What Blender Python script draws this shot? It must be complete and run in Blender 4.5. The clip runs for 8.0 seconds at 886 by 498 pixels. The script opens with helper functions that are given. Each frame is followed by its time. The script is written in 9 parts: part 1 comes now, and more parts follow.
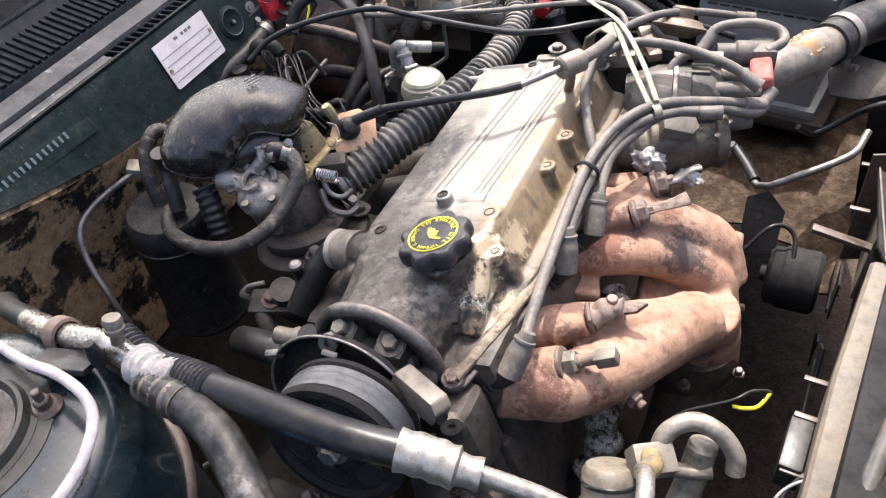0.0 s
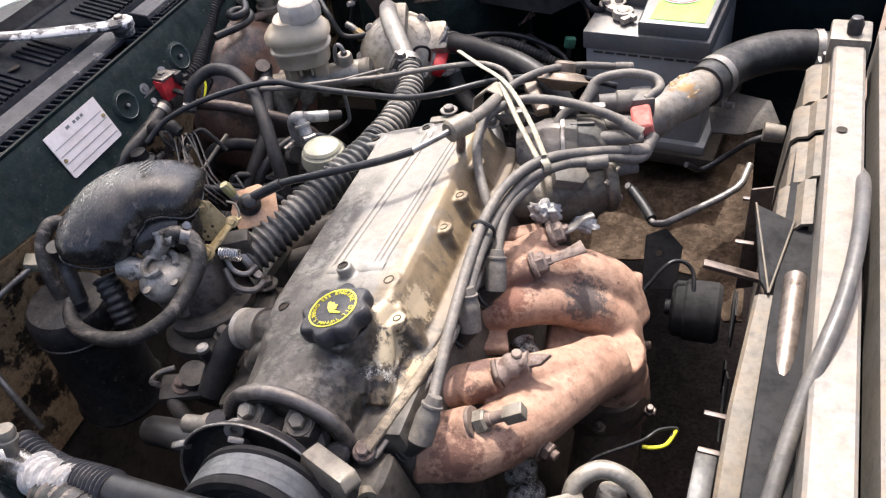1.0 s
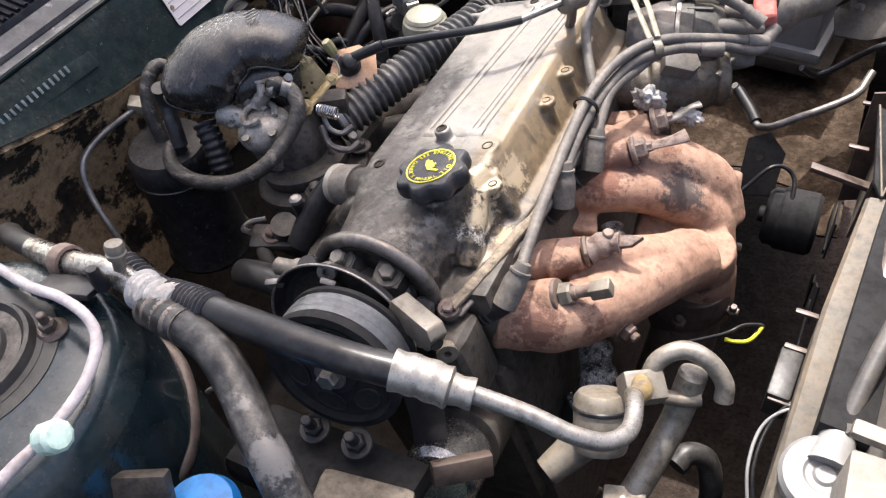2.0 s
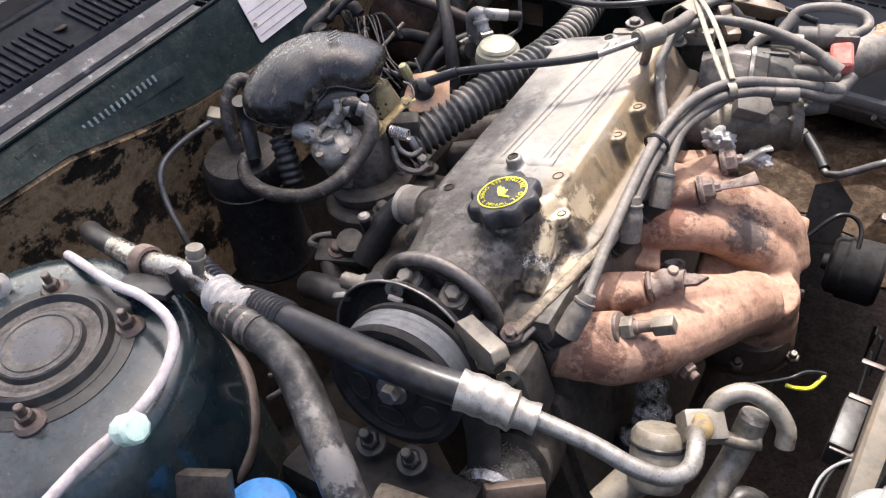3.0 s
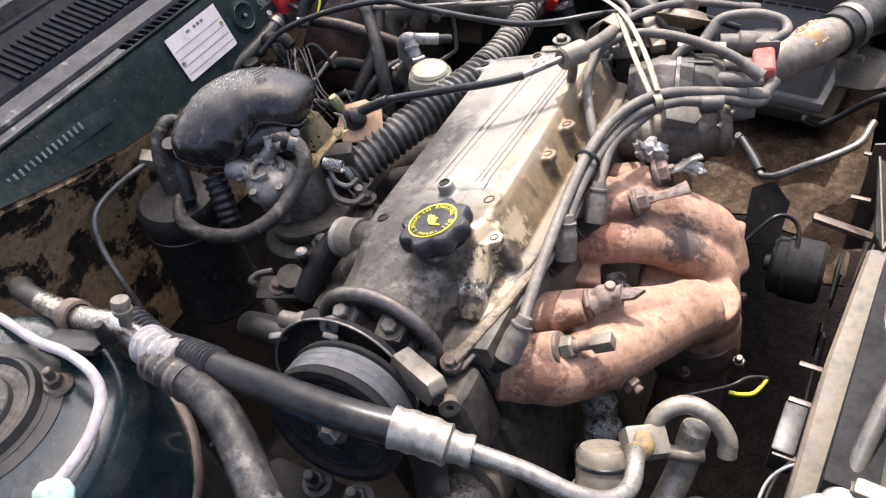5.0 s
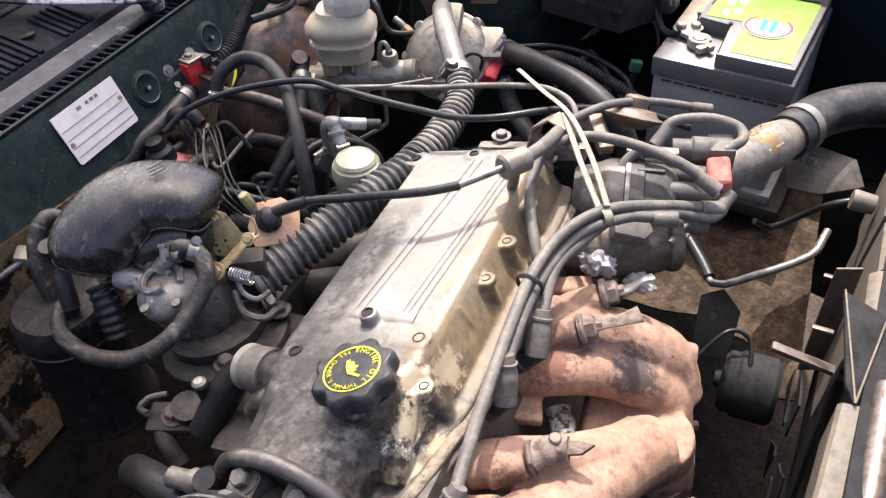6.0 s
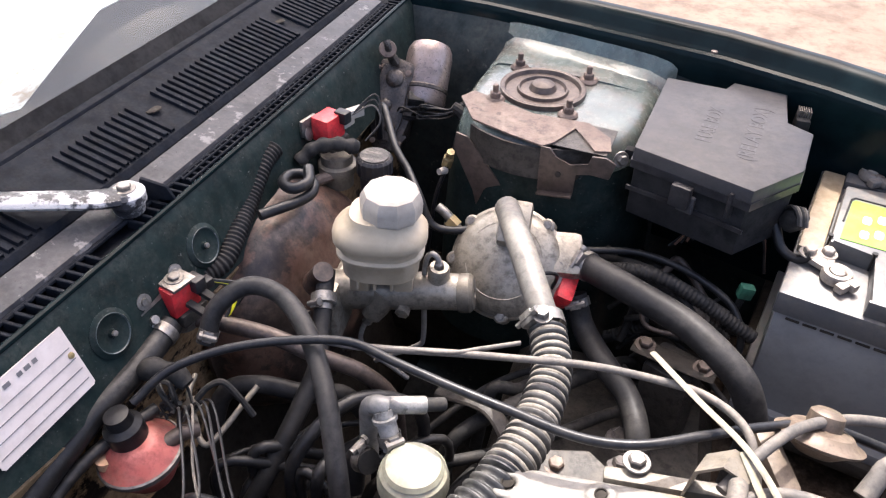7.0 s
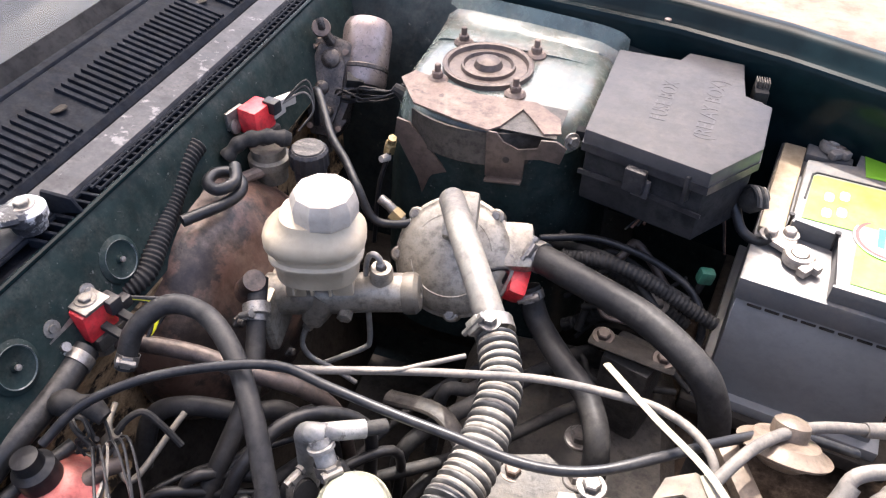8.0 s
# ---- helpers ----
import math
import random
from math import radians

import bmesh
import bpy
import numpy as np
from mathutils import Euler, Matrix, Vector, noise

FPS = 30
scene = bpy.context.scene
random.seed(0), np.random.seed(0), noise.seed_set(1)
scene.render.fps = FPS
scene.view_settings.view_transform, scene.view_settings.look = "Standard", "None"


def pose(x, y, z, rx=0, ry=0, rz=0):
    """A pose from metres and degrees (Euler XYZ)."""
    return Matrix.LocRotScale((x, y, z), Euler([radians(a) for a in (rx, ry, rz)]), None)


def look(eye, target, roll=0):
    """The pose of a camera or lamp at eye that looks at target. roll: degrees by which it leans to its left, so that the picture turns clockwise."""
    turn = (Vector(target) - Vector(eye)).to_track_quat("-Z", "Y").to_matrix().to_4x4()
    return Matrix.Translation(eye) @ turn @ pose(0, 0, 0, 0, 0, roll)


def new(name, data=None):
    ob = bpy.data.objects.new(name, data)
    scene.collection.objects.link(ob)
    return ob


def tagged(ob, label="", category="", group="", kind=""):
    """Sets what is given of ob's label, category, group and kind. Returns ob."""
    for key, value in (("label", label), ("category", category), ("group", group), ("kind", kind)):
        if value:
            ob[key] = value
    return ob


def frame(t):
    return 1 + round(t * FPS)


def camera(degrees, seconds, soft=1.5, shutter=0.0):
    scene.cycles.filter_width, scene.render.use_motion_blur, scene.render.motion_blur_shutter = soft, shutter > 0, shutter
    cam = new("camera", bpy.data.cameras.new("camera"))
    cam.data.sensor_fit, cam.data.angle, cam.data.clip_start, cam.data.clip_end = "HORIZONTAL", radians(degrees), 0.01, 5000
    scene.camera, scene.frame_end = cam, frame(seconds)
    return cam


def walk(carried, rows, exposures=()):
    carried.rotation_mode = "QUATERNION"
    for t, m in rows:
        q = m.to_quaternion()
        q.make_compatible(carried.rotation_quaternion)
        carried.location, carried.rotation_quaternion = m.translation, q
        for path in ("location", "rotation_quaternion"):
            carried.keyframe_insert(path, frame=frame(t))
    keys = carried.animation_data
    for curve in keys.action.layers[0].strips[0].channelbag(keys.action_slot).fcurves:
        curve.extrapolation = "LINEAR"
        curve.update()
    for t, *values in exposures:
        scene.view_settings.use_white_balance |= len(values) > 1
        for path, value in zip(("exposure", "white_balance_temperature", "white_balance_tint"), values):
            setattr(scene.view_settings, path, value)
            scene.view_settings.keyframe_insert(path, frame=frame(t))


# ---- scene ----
cam = camera(58.5, 8.0, 1.25)
PATH = [
    (0, (0.637, -0.427, 1.264), (-0.116, 0.805, -0.121), -9.0),
    (0.3, (0.644, -0.428, 1.26), (-0.107, 0.821, -0.109), -9.3),
    (0.5, (0.642, -0.447, 1.252), (-0.087, 0.834, -0.099), -8.7),
    (0.7, (0.659, -0.418, 1.27), (-0.058, 0.896, -0.057), -10.3),
    (0.8, (0.663, -0.411, 1.278), (-0.033, 0.92, -0.043), -10.2),
    (1, (0.669, -0.407, 1.282), (0.038, 0.953, -0.041), -9.8),
    (1.2, (0.668, -0.42, 1.262), (0.041, 0.898, -0.105), -9.9),
    (1.3, (0.663, -0.422, 1.254), (0.03, 0.857, -0.147), -9.8),
    (1.5, (0.652, -0.436, 1.249), (0.01, 0.808, -0.18), -8.8),
    (1.7, (0.653, -0.44, 1.25), (-0.026, 0.731, -0.222), -9.6),
    (2.8, (0.637, -0.456, 1.268), (-0.193, 0.69, -0.145), -8.1),
    (3, (0.636, -0.46, 1.264), (-0.21, 0.684, -0.14), -8.3),
    (3.5, (0.655, -0.452, 1.271), (-0.191, 0.701, -0.127), -9.8),
    (4, (0.66, -0.45, 1.272), (-0.181, 0.716, -0.118), -10.6),
    (4.2, (0.661, -0.449, 1.271), (-0.182, 0.719, -0.116), -10.9),
    (5.3, (0.658, -0.425, 1.265), (-0.104, 0.804, -0.116), -9.1),
    (5.5, (0.654, -0.416, 1.265), (-0.08, 0.838, -0.109), -7.9),
    (5.8, (0.636, -0.371, 1.266), (-0.051, 0.93, -0.088), -5.6),
    (6, (0.607, -0.315, 1.265), (-0.047, 1.005, -0.087), -4.4),
    (6.3, (0.527, -0.205, 1.241), (-0.073, 1.168, -0.084), -1.9),
    (6.5, (0.475, -0.16, 1.232), (-0.093, 1.25, -0.069), -0.0),
    (6.7, (0.413, -0.097, 1.224), (-0.132, 1.346, -0.049), 1.5),
    (6.8, (0.391, -0.079, 1.239), (-0.143, 1.371, -0.032), 2.3),
    (7, (0.363, -0.057, 1.259), (-0.202, 1.407, 0.018), 1.9),
    (7.2, (0.355, -0.013, 1.251), (-0.205, 1.427, -0.019), -0.3),
    (7.3, (0.348, 0.021, 1.246), (-0.178, 1.449, -0.052), -0.9),
    (7.5, (0.347, 0.091, 1.239), (-0.117, 1.5, -0.102), -1.5),
    (7.7, (0.34, 0.085, 1.238), (-0.083, 1.512, -0.098), -0.4),
    (8, (0.363, 0.012, 1.255), (-0.102, 1.442, -0.063), 1.5),
]
EXPOSURES = [(0.0, 1.86, 6400, 11), (0.6, 1.81, 6400, 11), (1.5, 1.64, 6400, 11), (3.0, 1.74, 6400, 11), (4.0, 1.79, 6400, 11), (6.0, 1.75, 6400, 11), (6.6, 1.86, 6400, 12), (7.2, 2.14, 6450, 13), (7.6, 2.34, 6450, 13), (8.0, 2.39, 6450, 13)]
walk(cam, [(t, look(eye, target, roll)) for t, eye, target, roll in PATH], exposures=EXPOSURES)
# ---- world, sun ----
SUN_TO = Vector((-0.14, 0.42, 0.90)).normalized()
world = bpy.data.worlds.new("sky")
scene.world = world
world.use_nodes = True
wn = world.node_tree.nodes
sky = wn.new("ShaderNodeTexSky")
sky.sky_type, sky.sun_disc = "NISHITA", False
sky.sun_elevation = math.asin(SUN_TO.z)
sky.sun_rotation = math.atan2(SUN_TO.x, SUN_TO.y)
sky.air_density, sky.dust_density, sky.ozone_density = 0.6, 5.6, 0.4
wn["Background"].inputs["Strength"].default_value = 0.15
world.node_tree.links.new(sky.outputs[0], wn["Background"].inputs["Color"])
sun = new("sun", bpy.data.lights.new("sun", "SUN"))
sun.data.energy, sun.data.angle, sun.data.color = 2.5, radians(0.5), (1.0, 0.96, 0.91)
sun.matrix_world = look(SUN_TO * 20, (0, 0, 0))


# ---- materials ----
def mat(name, c1, c2, rough=0.6, metal=0.0, scale=40.0, mix=0.5, bump=0.15, dust=None, dust_amount=0.0, dust_scale=14.0,
        spots=None, spot_scale=90.0, spot_level=0.62, coat=0.0, rough_var=0.15, stretch=(1, 1, 1), grime=0.45, spec=0.5):
    m = bpy.data.materials.new(name)
    m.use_nodes = True
    nt = m.node_tree
    n, l = nt.nodes, nt.links
    b = n["Principled BSDF"]
    geo = n.new("ShaderNodeNewGeometry")
    info = n.new("ShaderNodeObjectInfo")
    mp = n.new("ShaderNodeMapping")
    mp.inputs["Scale"].default_value = stretch
    l.new(geo.outputs["Position"], mp.inputs["Vector"])

    def noise_tex(sc, detail=5.0, rgh=0.6):
        t = n.new("ShaderNodeTexNoise")
        t.inputs["Scale"].default_value, t.inputs["Detail"].default_value, t.inputs["Roughness"].default_value = sc, detail, rgh
        l.new(mp.outputs[0], t.inputs["Vector"])
        return t.outputs["Fac"]

    def ramp(fac, lo, hi):
        r = n.new("ShaderNodeMapRange")
        r.inputs["From Min"].default_value, r.inputs["From Max"].default_value = lo, hi
        l.new(fac, r.inputs["Value"])
        return r.outputs[0]

    def blend(fac, a, bcol):
        x = n.new("ShaderNodeMix")
        x.data_type = "RGBA"
        l.new(fac, x.inputs["Factor"])
        for s, v in (("A", a), ("B", bcol)):
            sock = [i for i in x.inputs if i.name == s and i.type == "RGBA"][0]
            if isinstance(v, tuple):
                sock.default_value = (*v, 1)
            else:
                l.new(v, sock)
        return [o for o in x.outputs if o.type == "RGBA"][0]

    def times(a, k):
        x = n.new("ShaderNodeMath")
        x.operation = "MULTIPLY"
        l.new(a, x.inputs[0])
        if isinstance(k, float):
            x.inputs[1].default_value = k
        else:
            l.new(k, x.inputs[1])
        return x.outputs[0]

    coarse, mid, fine = noise_tex(scale * 0.6), noise_tex(scale * 2.1, 6.0, 0.65), noise_tex(scale * 7.0, 8.0, 0.72)
    f1 = ramp(coarse, 0.3, 0.7)
    col = blend(f1, c1, c2)
    dark = tuple(v * (1 - grime) for v in c1)
    col = blend(times(ramp(mid, 0.46, 0.66), 0.85), col, dark)
    col = blend(times(ramp(fine, 0.52, 0.66), 0.5), col, dark)
    rgh = ramp(fine, 0.2, 0.8)
    if spots:
        sp = ramp(noise_tex(spot_scale, 9.0, 0.68), spot_level, spot_level + 0.05)
        col = blend(sp, col, spots)
    if dust:
        sx = n.new("ShaderNodeSeparateXYZ")
        l.new(geo.outputs["Normal"], sx.inputs[0])
        up = ramp(sx.outputs["Z"], -0.5, 0.7)
        patch = times(ramp(noise_tex(dust_scale, 6.0, 0.65), 0.40, 0.60), ramp(noise_tex(dust_scale * 5.0, 8.0, 0.7), 0.34, 0.62))
        d = times(times(patch, up), dust_amount)
        col = blend(d, col, dust)
    hue = n.new("ShaderNodeHueSaturation")
    l.new(col, hue.inputs["Color"])
    v = n.new("ShaderNodeMapRange")
    v.inputs["To Min"].default_value, v.inputs["To Max"].default_value = 0.88, 1.1
    l.new(info.outputs["Random"], v.inputs["Value"])
    l.new(v.outputs[0], hue.inputs["Value"])
    l.new(hue.outputs[0], b.inputs["Base Color"])
    rm = n.new("ShaderNodeMapRange")
    rm.inputs["To Min"].default_value, rm.inputs["To Max"].default_value = max(0.04, rough - rough_var), min(1.0, rough + rough_var)
    l.new(rgh, rm.inputs["Value"])
    l.new(rm.outputs[0], b.inputs["Roughness"])
    b.inputs["Metallic"].default_value = metal
    b.inputs["Specular IOR Level"].default_value = spec
    b.inputs["Coat Weight"].default_value = coat
    if bump:
        bp = n.new("ShaderNodeBump")
        bp.inputs["Strength"].default_value, bp.inputs["Distance"].default_value = bump, 0.002
        hsum = n.new("ShaderNodeMath")
        hsum.operation = "ADD"
        l.new(fine, hsum.inputs[0])
        l.new(mid, hsum.inputs[1])
        l.new(hsum.outputs[0], bp.inputs["Height"])
        l.new(bp.outputs[0], b.inputs["Normal"])
    return m


DUST = (0.36, 0.30, 0.235)
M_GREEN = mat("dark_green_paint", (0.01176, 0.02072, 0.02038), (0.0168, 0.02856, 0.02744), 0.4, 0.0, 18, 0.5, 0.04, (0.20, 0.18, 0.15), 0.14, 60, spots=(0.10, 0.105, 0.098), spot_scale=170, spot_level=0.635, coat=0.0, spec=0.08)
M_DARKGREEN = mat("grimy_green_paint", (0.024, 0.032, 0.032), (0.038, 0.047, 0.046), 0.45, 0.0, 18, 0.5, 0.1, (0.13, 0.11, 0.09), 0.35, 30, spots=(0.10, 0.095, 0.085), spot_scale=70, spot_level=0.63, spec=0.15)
# far tower's top: the green paint with dust and the sky's sheen coloured in
M_GREENLIT = mat("tower_paint_sky_sheen", (0.1063, 0.1438, 0.1313), (0.1625, 0.1938, 0.175), 0.26, 0.1, 14, 0.5, 0.04, (0.22, 0.165, 0.12), 0.6, 14, coat=0.25, spots=(0.03, 0.045, 0.04), spot_scale=14, spot_level=0.6)
M_TEAL = mat("near_tower_paint", (0.0075, 0.0165, 0.02025), (0.0135, 0.0255, 0.03075), 0.22, 0.0, 16, 0.5, 0.03, (0.17, 0.155, 0.14), 0.15, 40, coat=0.2, spec=0.4, spots=(0.06, 0.058, 0.054), spot_scale=130, spot_level=0.66)
M_PLASTIC = mat("black_plastic", (0.01885, 0.01885, 0.02167), (0.03204, 0.03167, 0.03487), 0.33, 0.0, 30, 0.5, 0.05, DUST, 0.12, 60, spec=0.24, rough_var=0.1)
M_COWL = mat("cowl_plastic", (0.00828, 0.01023, 0.01462), (0.01218, 0.01462, 0.01949), 0.6, 0.0, 30, 0.5, 0.08, DUST, 0.03, 80, spec=0.04)
M_COWLSTRIP = mat("cowl_strip", (0.03531, 0.03608, 0.04146), (0.0476, 0.04836, 0.0545), 0.34, 0.0, 16, 0.5, 0.03, (0.16, 0.14, 0.135), 0.3, 40, spec=0.14, spots=(0.17, 0.165, 0.165), spot_scale=45, spot_level=0.585)
M_LID = mat("fuse_box_plastic", (0.05872, 0.05677, 0.05872), (0.0783, 0.07439, 0.07634), 0.42, 0.0, 25, 0.5, 0.06, (0.14, 0.12, 0.10), 0.3, 30, grime=0.15, spec=0.22, rough_var=0.08)
M_RUBBER = mat("black_rubber", (0.01237, 0.01237, 0.01392), (0.02318, 0.02288, 0.02395), 0.32, 0.0, 60, 0.5, 0.05, (0.2, 0.18, 0.15), 0.12, 45, spec=0.28, rough_var=0.08)
M_DUSTYRUB = mat("dusty_rubber", (0.0145, 0.0145, 0.0145), (0.0261, 0.02465, 0.02465), 0.38, 0.0, 50, 0.6, 0.10, (0.20, 0.18, 0.155), 0.34, 26, grime=0.4, spec=0.32, rough_var=0.1)
M_MOUNT = mat("dusty_mount_rubber", (0.0165, 0.0165, 0.0165), (0.027, 0.02625, 0.0255), 0.45, 0.0, 40, 0.5, 0.05, (0.20, 0.18, 0.155), 0.2, 30, spec=0.35)
M_LEAD = mat("lead_rubber", (0.0977, 0.08837, 0.07976), (0.1251, 0.1142, 0.1032), 0.55, 0.0, 90, 0.6, 0.06, (0.28, 0.235, 0.185), 0.5, 45, spec=0.25, grime=0.25)
M_ELBOW = mat("elbow_plastic", (0.013, 0.0125, 0.0125), (0.024, 0.0225, 0.022), 0.27, 0.0, 60, 0.5, 0.2, (0.20, 0.17, 0.14), 0.16, 60, spots=(0.10, 0.084, 0.070), spot_scale=62, spot_level=0.575, spec=0.5, rough_var=0.14, stretch=(1.9, 0.7, 1.0))
M_ALU = mat("cast_aluminium", (0.2484, 0.23, 0.1978), (0.3128, 0.2898, 0.2576), 0.46, 0.3, 34, 0.5, 0.18, (0.35, 0.275, 0.18), 0.6, 22, spots=(0.13, 0.10, 0.07), spot_scale=60, spot_level=0.68, grime=0.25)
M_SOOT = mat("sooty_aluminium", (0.0975, 0.08775, 0.08125), (0.195, 0.1755, 0.1593), 0.38, 0.45, 40, 0.5, 0.2, (0.22, 0.18, 0.14), 0.45, 40, grime=0.6)
M_LIP = mat("oil_crusted_edge", (0.15, 0.115, 0.078), (0.23, 0.185, 0.13), 0.6, 0.1, 60, 0.5, 0.5, (0.34, 0.275, 0.195), 0.6, 60, spots=(0.05, 0.038, 0.027), spot_scale=80, spot_level=0.56, grime=0.6)
M_BLOCK = mat("oily_iron", (0.0377, 0.03393, 0.03016), (0.07917, 0.06975, 0.06032), 0.42, 0.0, 40, 0.5, 0.3, (0.12, 0.098, 0.074), 0.5, 40, grime=0.6, spec=0.25)
M_CLAY = mat("rusted_casting", (0.275, 0.148, 0.097), (0.365, 0.222, 0.153), 0.75, 0.0, 30, 0.5, 0.5, (0.40, 0.265, 0.185), 0.55, 30, spots=(0.105, 0.055, 0.04), spot_scale=34, spot_level=0.605, grime=0.42)
M_STUD = mat("caked_stud_rust", (0.17, 0.125, 0.105), (0.26, 0.20, 0.172), 0.75, 0.1, 70, 0.5, 0.7, (0.34, 0.25, 0.19), 0.5, 60, spots=(0.09, 0.052, 0.04), spot_scale=90, spot_level=0.56, grime=0.5)
M_RUST = mat("brown_rust", (0.1187, 0.08, 0.0625), (0.1875, 0.1313, 0.1038), 0.6, 0.15, 40, 0.5, 0.25, (0.25, 0.20, 0.155), 0.45, 24, spots=(0.05, 0.032, 0.026), spot_scale=50, spot_level=0.6)
M_BOOSTER = mat("booster_steel", (0.0825, 0.0425, 0.03), (0.1375, 0.08, 0.05875), 0.36, 0.1, 22, 0.5, 0.25, (0.24, 0.175, 0.135), 0.55, 16, spots=(0.020, 0.015, 0.013), spot_scale=13, spot_level=0.475, grime=0.6)
M_STEEL = mat("dull_steel", (0.22, 0.205, 0.185), (0.33, 0.31, 0.29), 0.42, 0.7, 50, 0.5, 0.12, (0.28, 0.235, 0.185), 0.5, 36, grime=0.5)
M_BRIGHT = mat("bright_aluminium", (0.27, 0.25, 0.222), (0.35, 0.33, 0.30), 0.32, 0.6, 60, 0.4, 0.06, (0.24, 0.20, 0.155), 0.55, 40, grime=0.5)
M_CHROME = mat("worn_chrome", (0.6, 0.58, 0.55), (0.7, 0.68, 0.66), 0.24, 0.95, 60, 0.4, 0.05, DUST, 0.25, 30)
M_CHROMED = mat("scuffed_bright_pipe", (0.34, 0.315, 0.28), (0.50, 0.475, 0.44), 0.26, 0.85, 40, 0.5, 0.1, (0.20, 0.15, 0.11), 0.6, 40, spots=(0.10, 0.07, 0.05), spot_scale=50, spot_level=0.58, grime=0.5)
M_GOLD = mat("zinc_yellow", (0.34, 0.25, 0.11), (0.45, 0.35, 0.18), 0.38, 0.35, 40, 0.5, 0.1, (0.28, 0.22, 0.15), 0.4, 40, spots=(0.12, 0.085, 0.04), spot_scale=60, spot_level=0.58, grime=0.4)
M_STAINED = mat("orange_stained_steel", (0.30, 0.20, 0.07), (0.42, 0.31, 0.14), 0.45, 0.3, 60, 0.5, 0.15, (0.22, 0.19, 0.15), 0.5, 60, spots=(0.14, 0.12, 0.10), spot_scale=50, spot_level=0.54)
M_ORANGE = mat("copper_bracket", (0.6496, 0.3584, 0.1904), (0.7392, 0.4704, 0.2912), 0.5, 0.2, 40, 0.5, 0.08, DUST, 0.3, 20)
M_TANALU = mat("dusty_alloy", (0.155, 0.138, 0.112), (0.21, 0.188, 0.154), 0.46, 0.25, 40, 0.5, 0.15, (0.22, 0.175, 0.118), 0.6, 30, grime=0.5)
M_CREAM = mat("dusty_shroud_plastic", (0.09108, 0.07724, 0.05829), (0.1238, 0.1049, 0.0787), 0.62, 0.0, 34, 0.5, 0.1, (0.17, 0.118, 0.068), 0.7, 20, grime=0.4)
M_WHITEBAR = mat("dusty_white_paint", (0.1407, 0.127, 0.1089), (0.1752, 0.1589, 0.1402), 0.55, 0.0, 30, 0.5, 0.08, (0.215, 0.155, 0.10), 0.6, 26, grime=0.3)
M_CORR = mat("corrugated_plastic", (0.0232, 0.0232, 0.0232), (0.05075, 0.0493, 0.0464), 0.45, 0.0, 40, 0.5, 0.05, (0.34, 0.31, 0.27), 1.0, 7, spec=0.4)
M_FELT = mat("firewall_felt", (0.2944, 0.1946, 0.1075), (0.4352, 0.3008, 0.1754), 0.95, 0.0, 50, 0.5, 0.9, (0.38, 0.27, 0.165), 0.45, 24, spots=(0.022, 0.018, 0.015), spot_scale=20, spot_level=0.495, spec=0.05)
M_RES = mat("reservoir_plastic", (0.4621, 0.3819, 0.2687), (0.5516, 0.4715, 0.3536), 0.40, 0.0, 20, 0.5, 0.03, (0.40, 0.31, 0.21), 0.45, 24, grime=0.12)
M_CAP = mat("white_plastic", (0.396, 0.3564, 0.308), (0.4576, 0.418, 0.3696), 0.5, 0.0, 20, 0.5, 0.05, (0.33, 0.27, 0.205), 0.5, 40, grime=0.2, spec=0.3)
M_PUMP = mat("vaporizer_alloy", (0.2869, 0.255, 0.2072), (0.3825, 0.3506, 0.2922), 0.36, 0.45, 50, 0.5, 0.15, (0.32, 0.265, 0.2), 0.5, 40, grime=0.6)
M_BATT = mat("grey_battery_plastic", (0.225, 0.2273, 0.2295), (0.2587, 0.2587, 0.2587), 0.42, 0.0, 20, 0.5, 0.03, DUST, 0.3, 20, grime=0.12)
M_BATTOP = mat("light_battery_plastic", (0.08942, 0.09044, 0.09214), (0.1084, 0.1084, 0.1084), 0.42, 0.0, 20, 0.5, 0.04, (0.28, 0.22, 0.16), 0.45, 20, grime=0.2)
M_LIME = mat("lime_label", (0.124, 0.31, 0.0124), (0.155, 0.341, 0.0186), 0.4, 0.0, 20, 0.5, 0.02, (0.4, 0.42, 0.25), 0.2, 10, grime=0.1)
M_LABELWHITE = mat("label_white", (0.64, 0.632, 0.624), (0.672, 0.664, 0.656), 0.4, 0.0, 20, 0.5, 0.0)
M_LABELRED = mat("label_red", (0.60, 0.04, 0.04), (0.66, 0.06, 0.05), 0.4, 0.0, 20, 0.5, 0.0)
M_RED = mat("red_plastic", (0.725, 0.0275, 0.0375), (0.85, 0.05, 0.05625), 0.4, 0.0, 40, 0.5, 0.04, DUST, 0.25, 30)
M_REDBOOT = mat("faded_red_rubber", (0.36, 0.085, 0.07), (0.42, 0.13, 0.11), 0.6, 0.0, 40, 0.5, 0.06, DUST, 0.2, 40, spec=0.1)
M_REDRUST = mat("red_diaphragm_housing", (0.425, 0.08125, 0.06875), (0.525, 0.1625, 0.1313), 0.38, 0.1, 30, 0.5, 0.12, (0.30, 0.22, 0.17), 0.4, 30, grime=0.5)
M_YELLOW = mat("yellow_print", (0.72, 0.64, 0.03), (0.78, 0.70, 0.06), 0.5, 0.0, 30, 0.5, 0.0)
M_YELLOWWIRE = mat("yellow_wire", (0.75, 0.72, 0.02), (0.8, 0.78, 0.05), 0.45, 0.0, 30, 0.5, 0.0)
M_TIE = mat("cream_nylon", (0.2453, 0.2237, 0.1588), (0.2886, 0.2598, 0.1948), 0.45, 0.0, 40, 0.5, 0.03, (0.3, 0.24, 0.17), 0.4, 60)
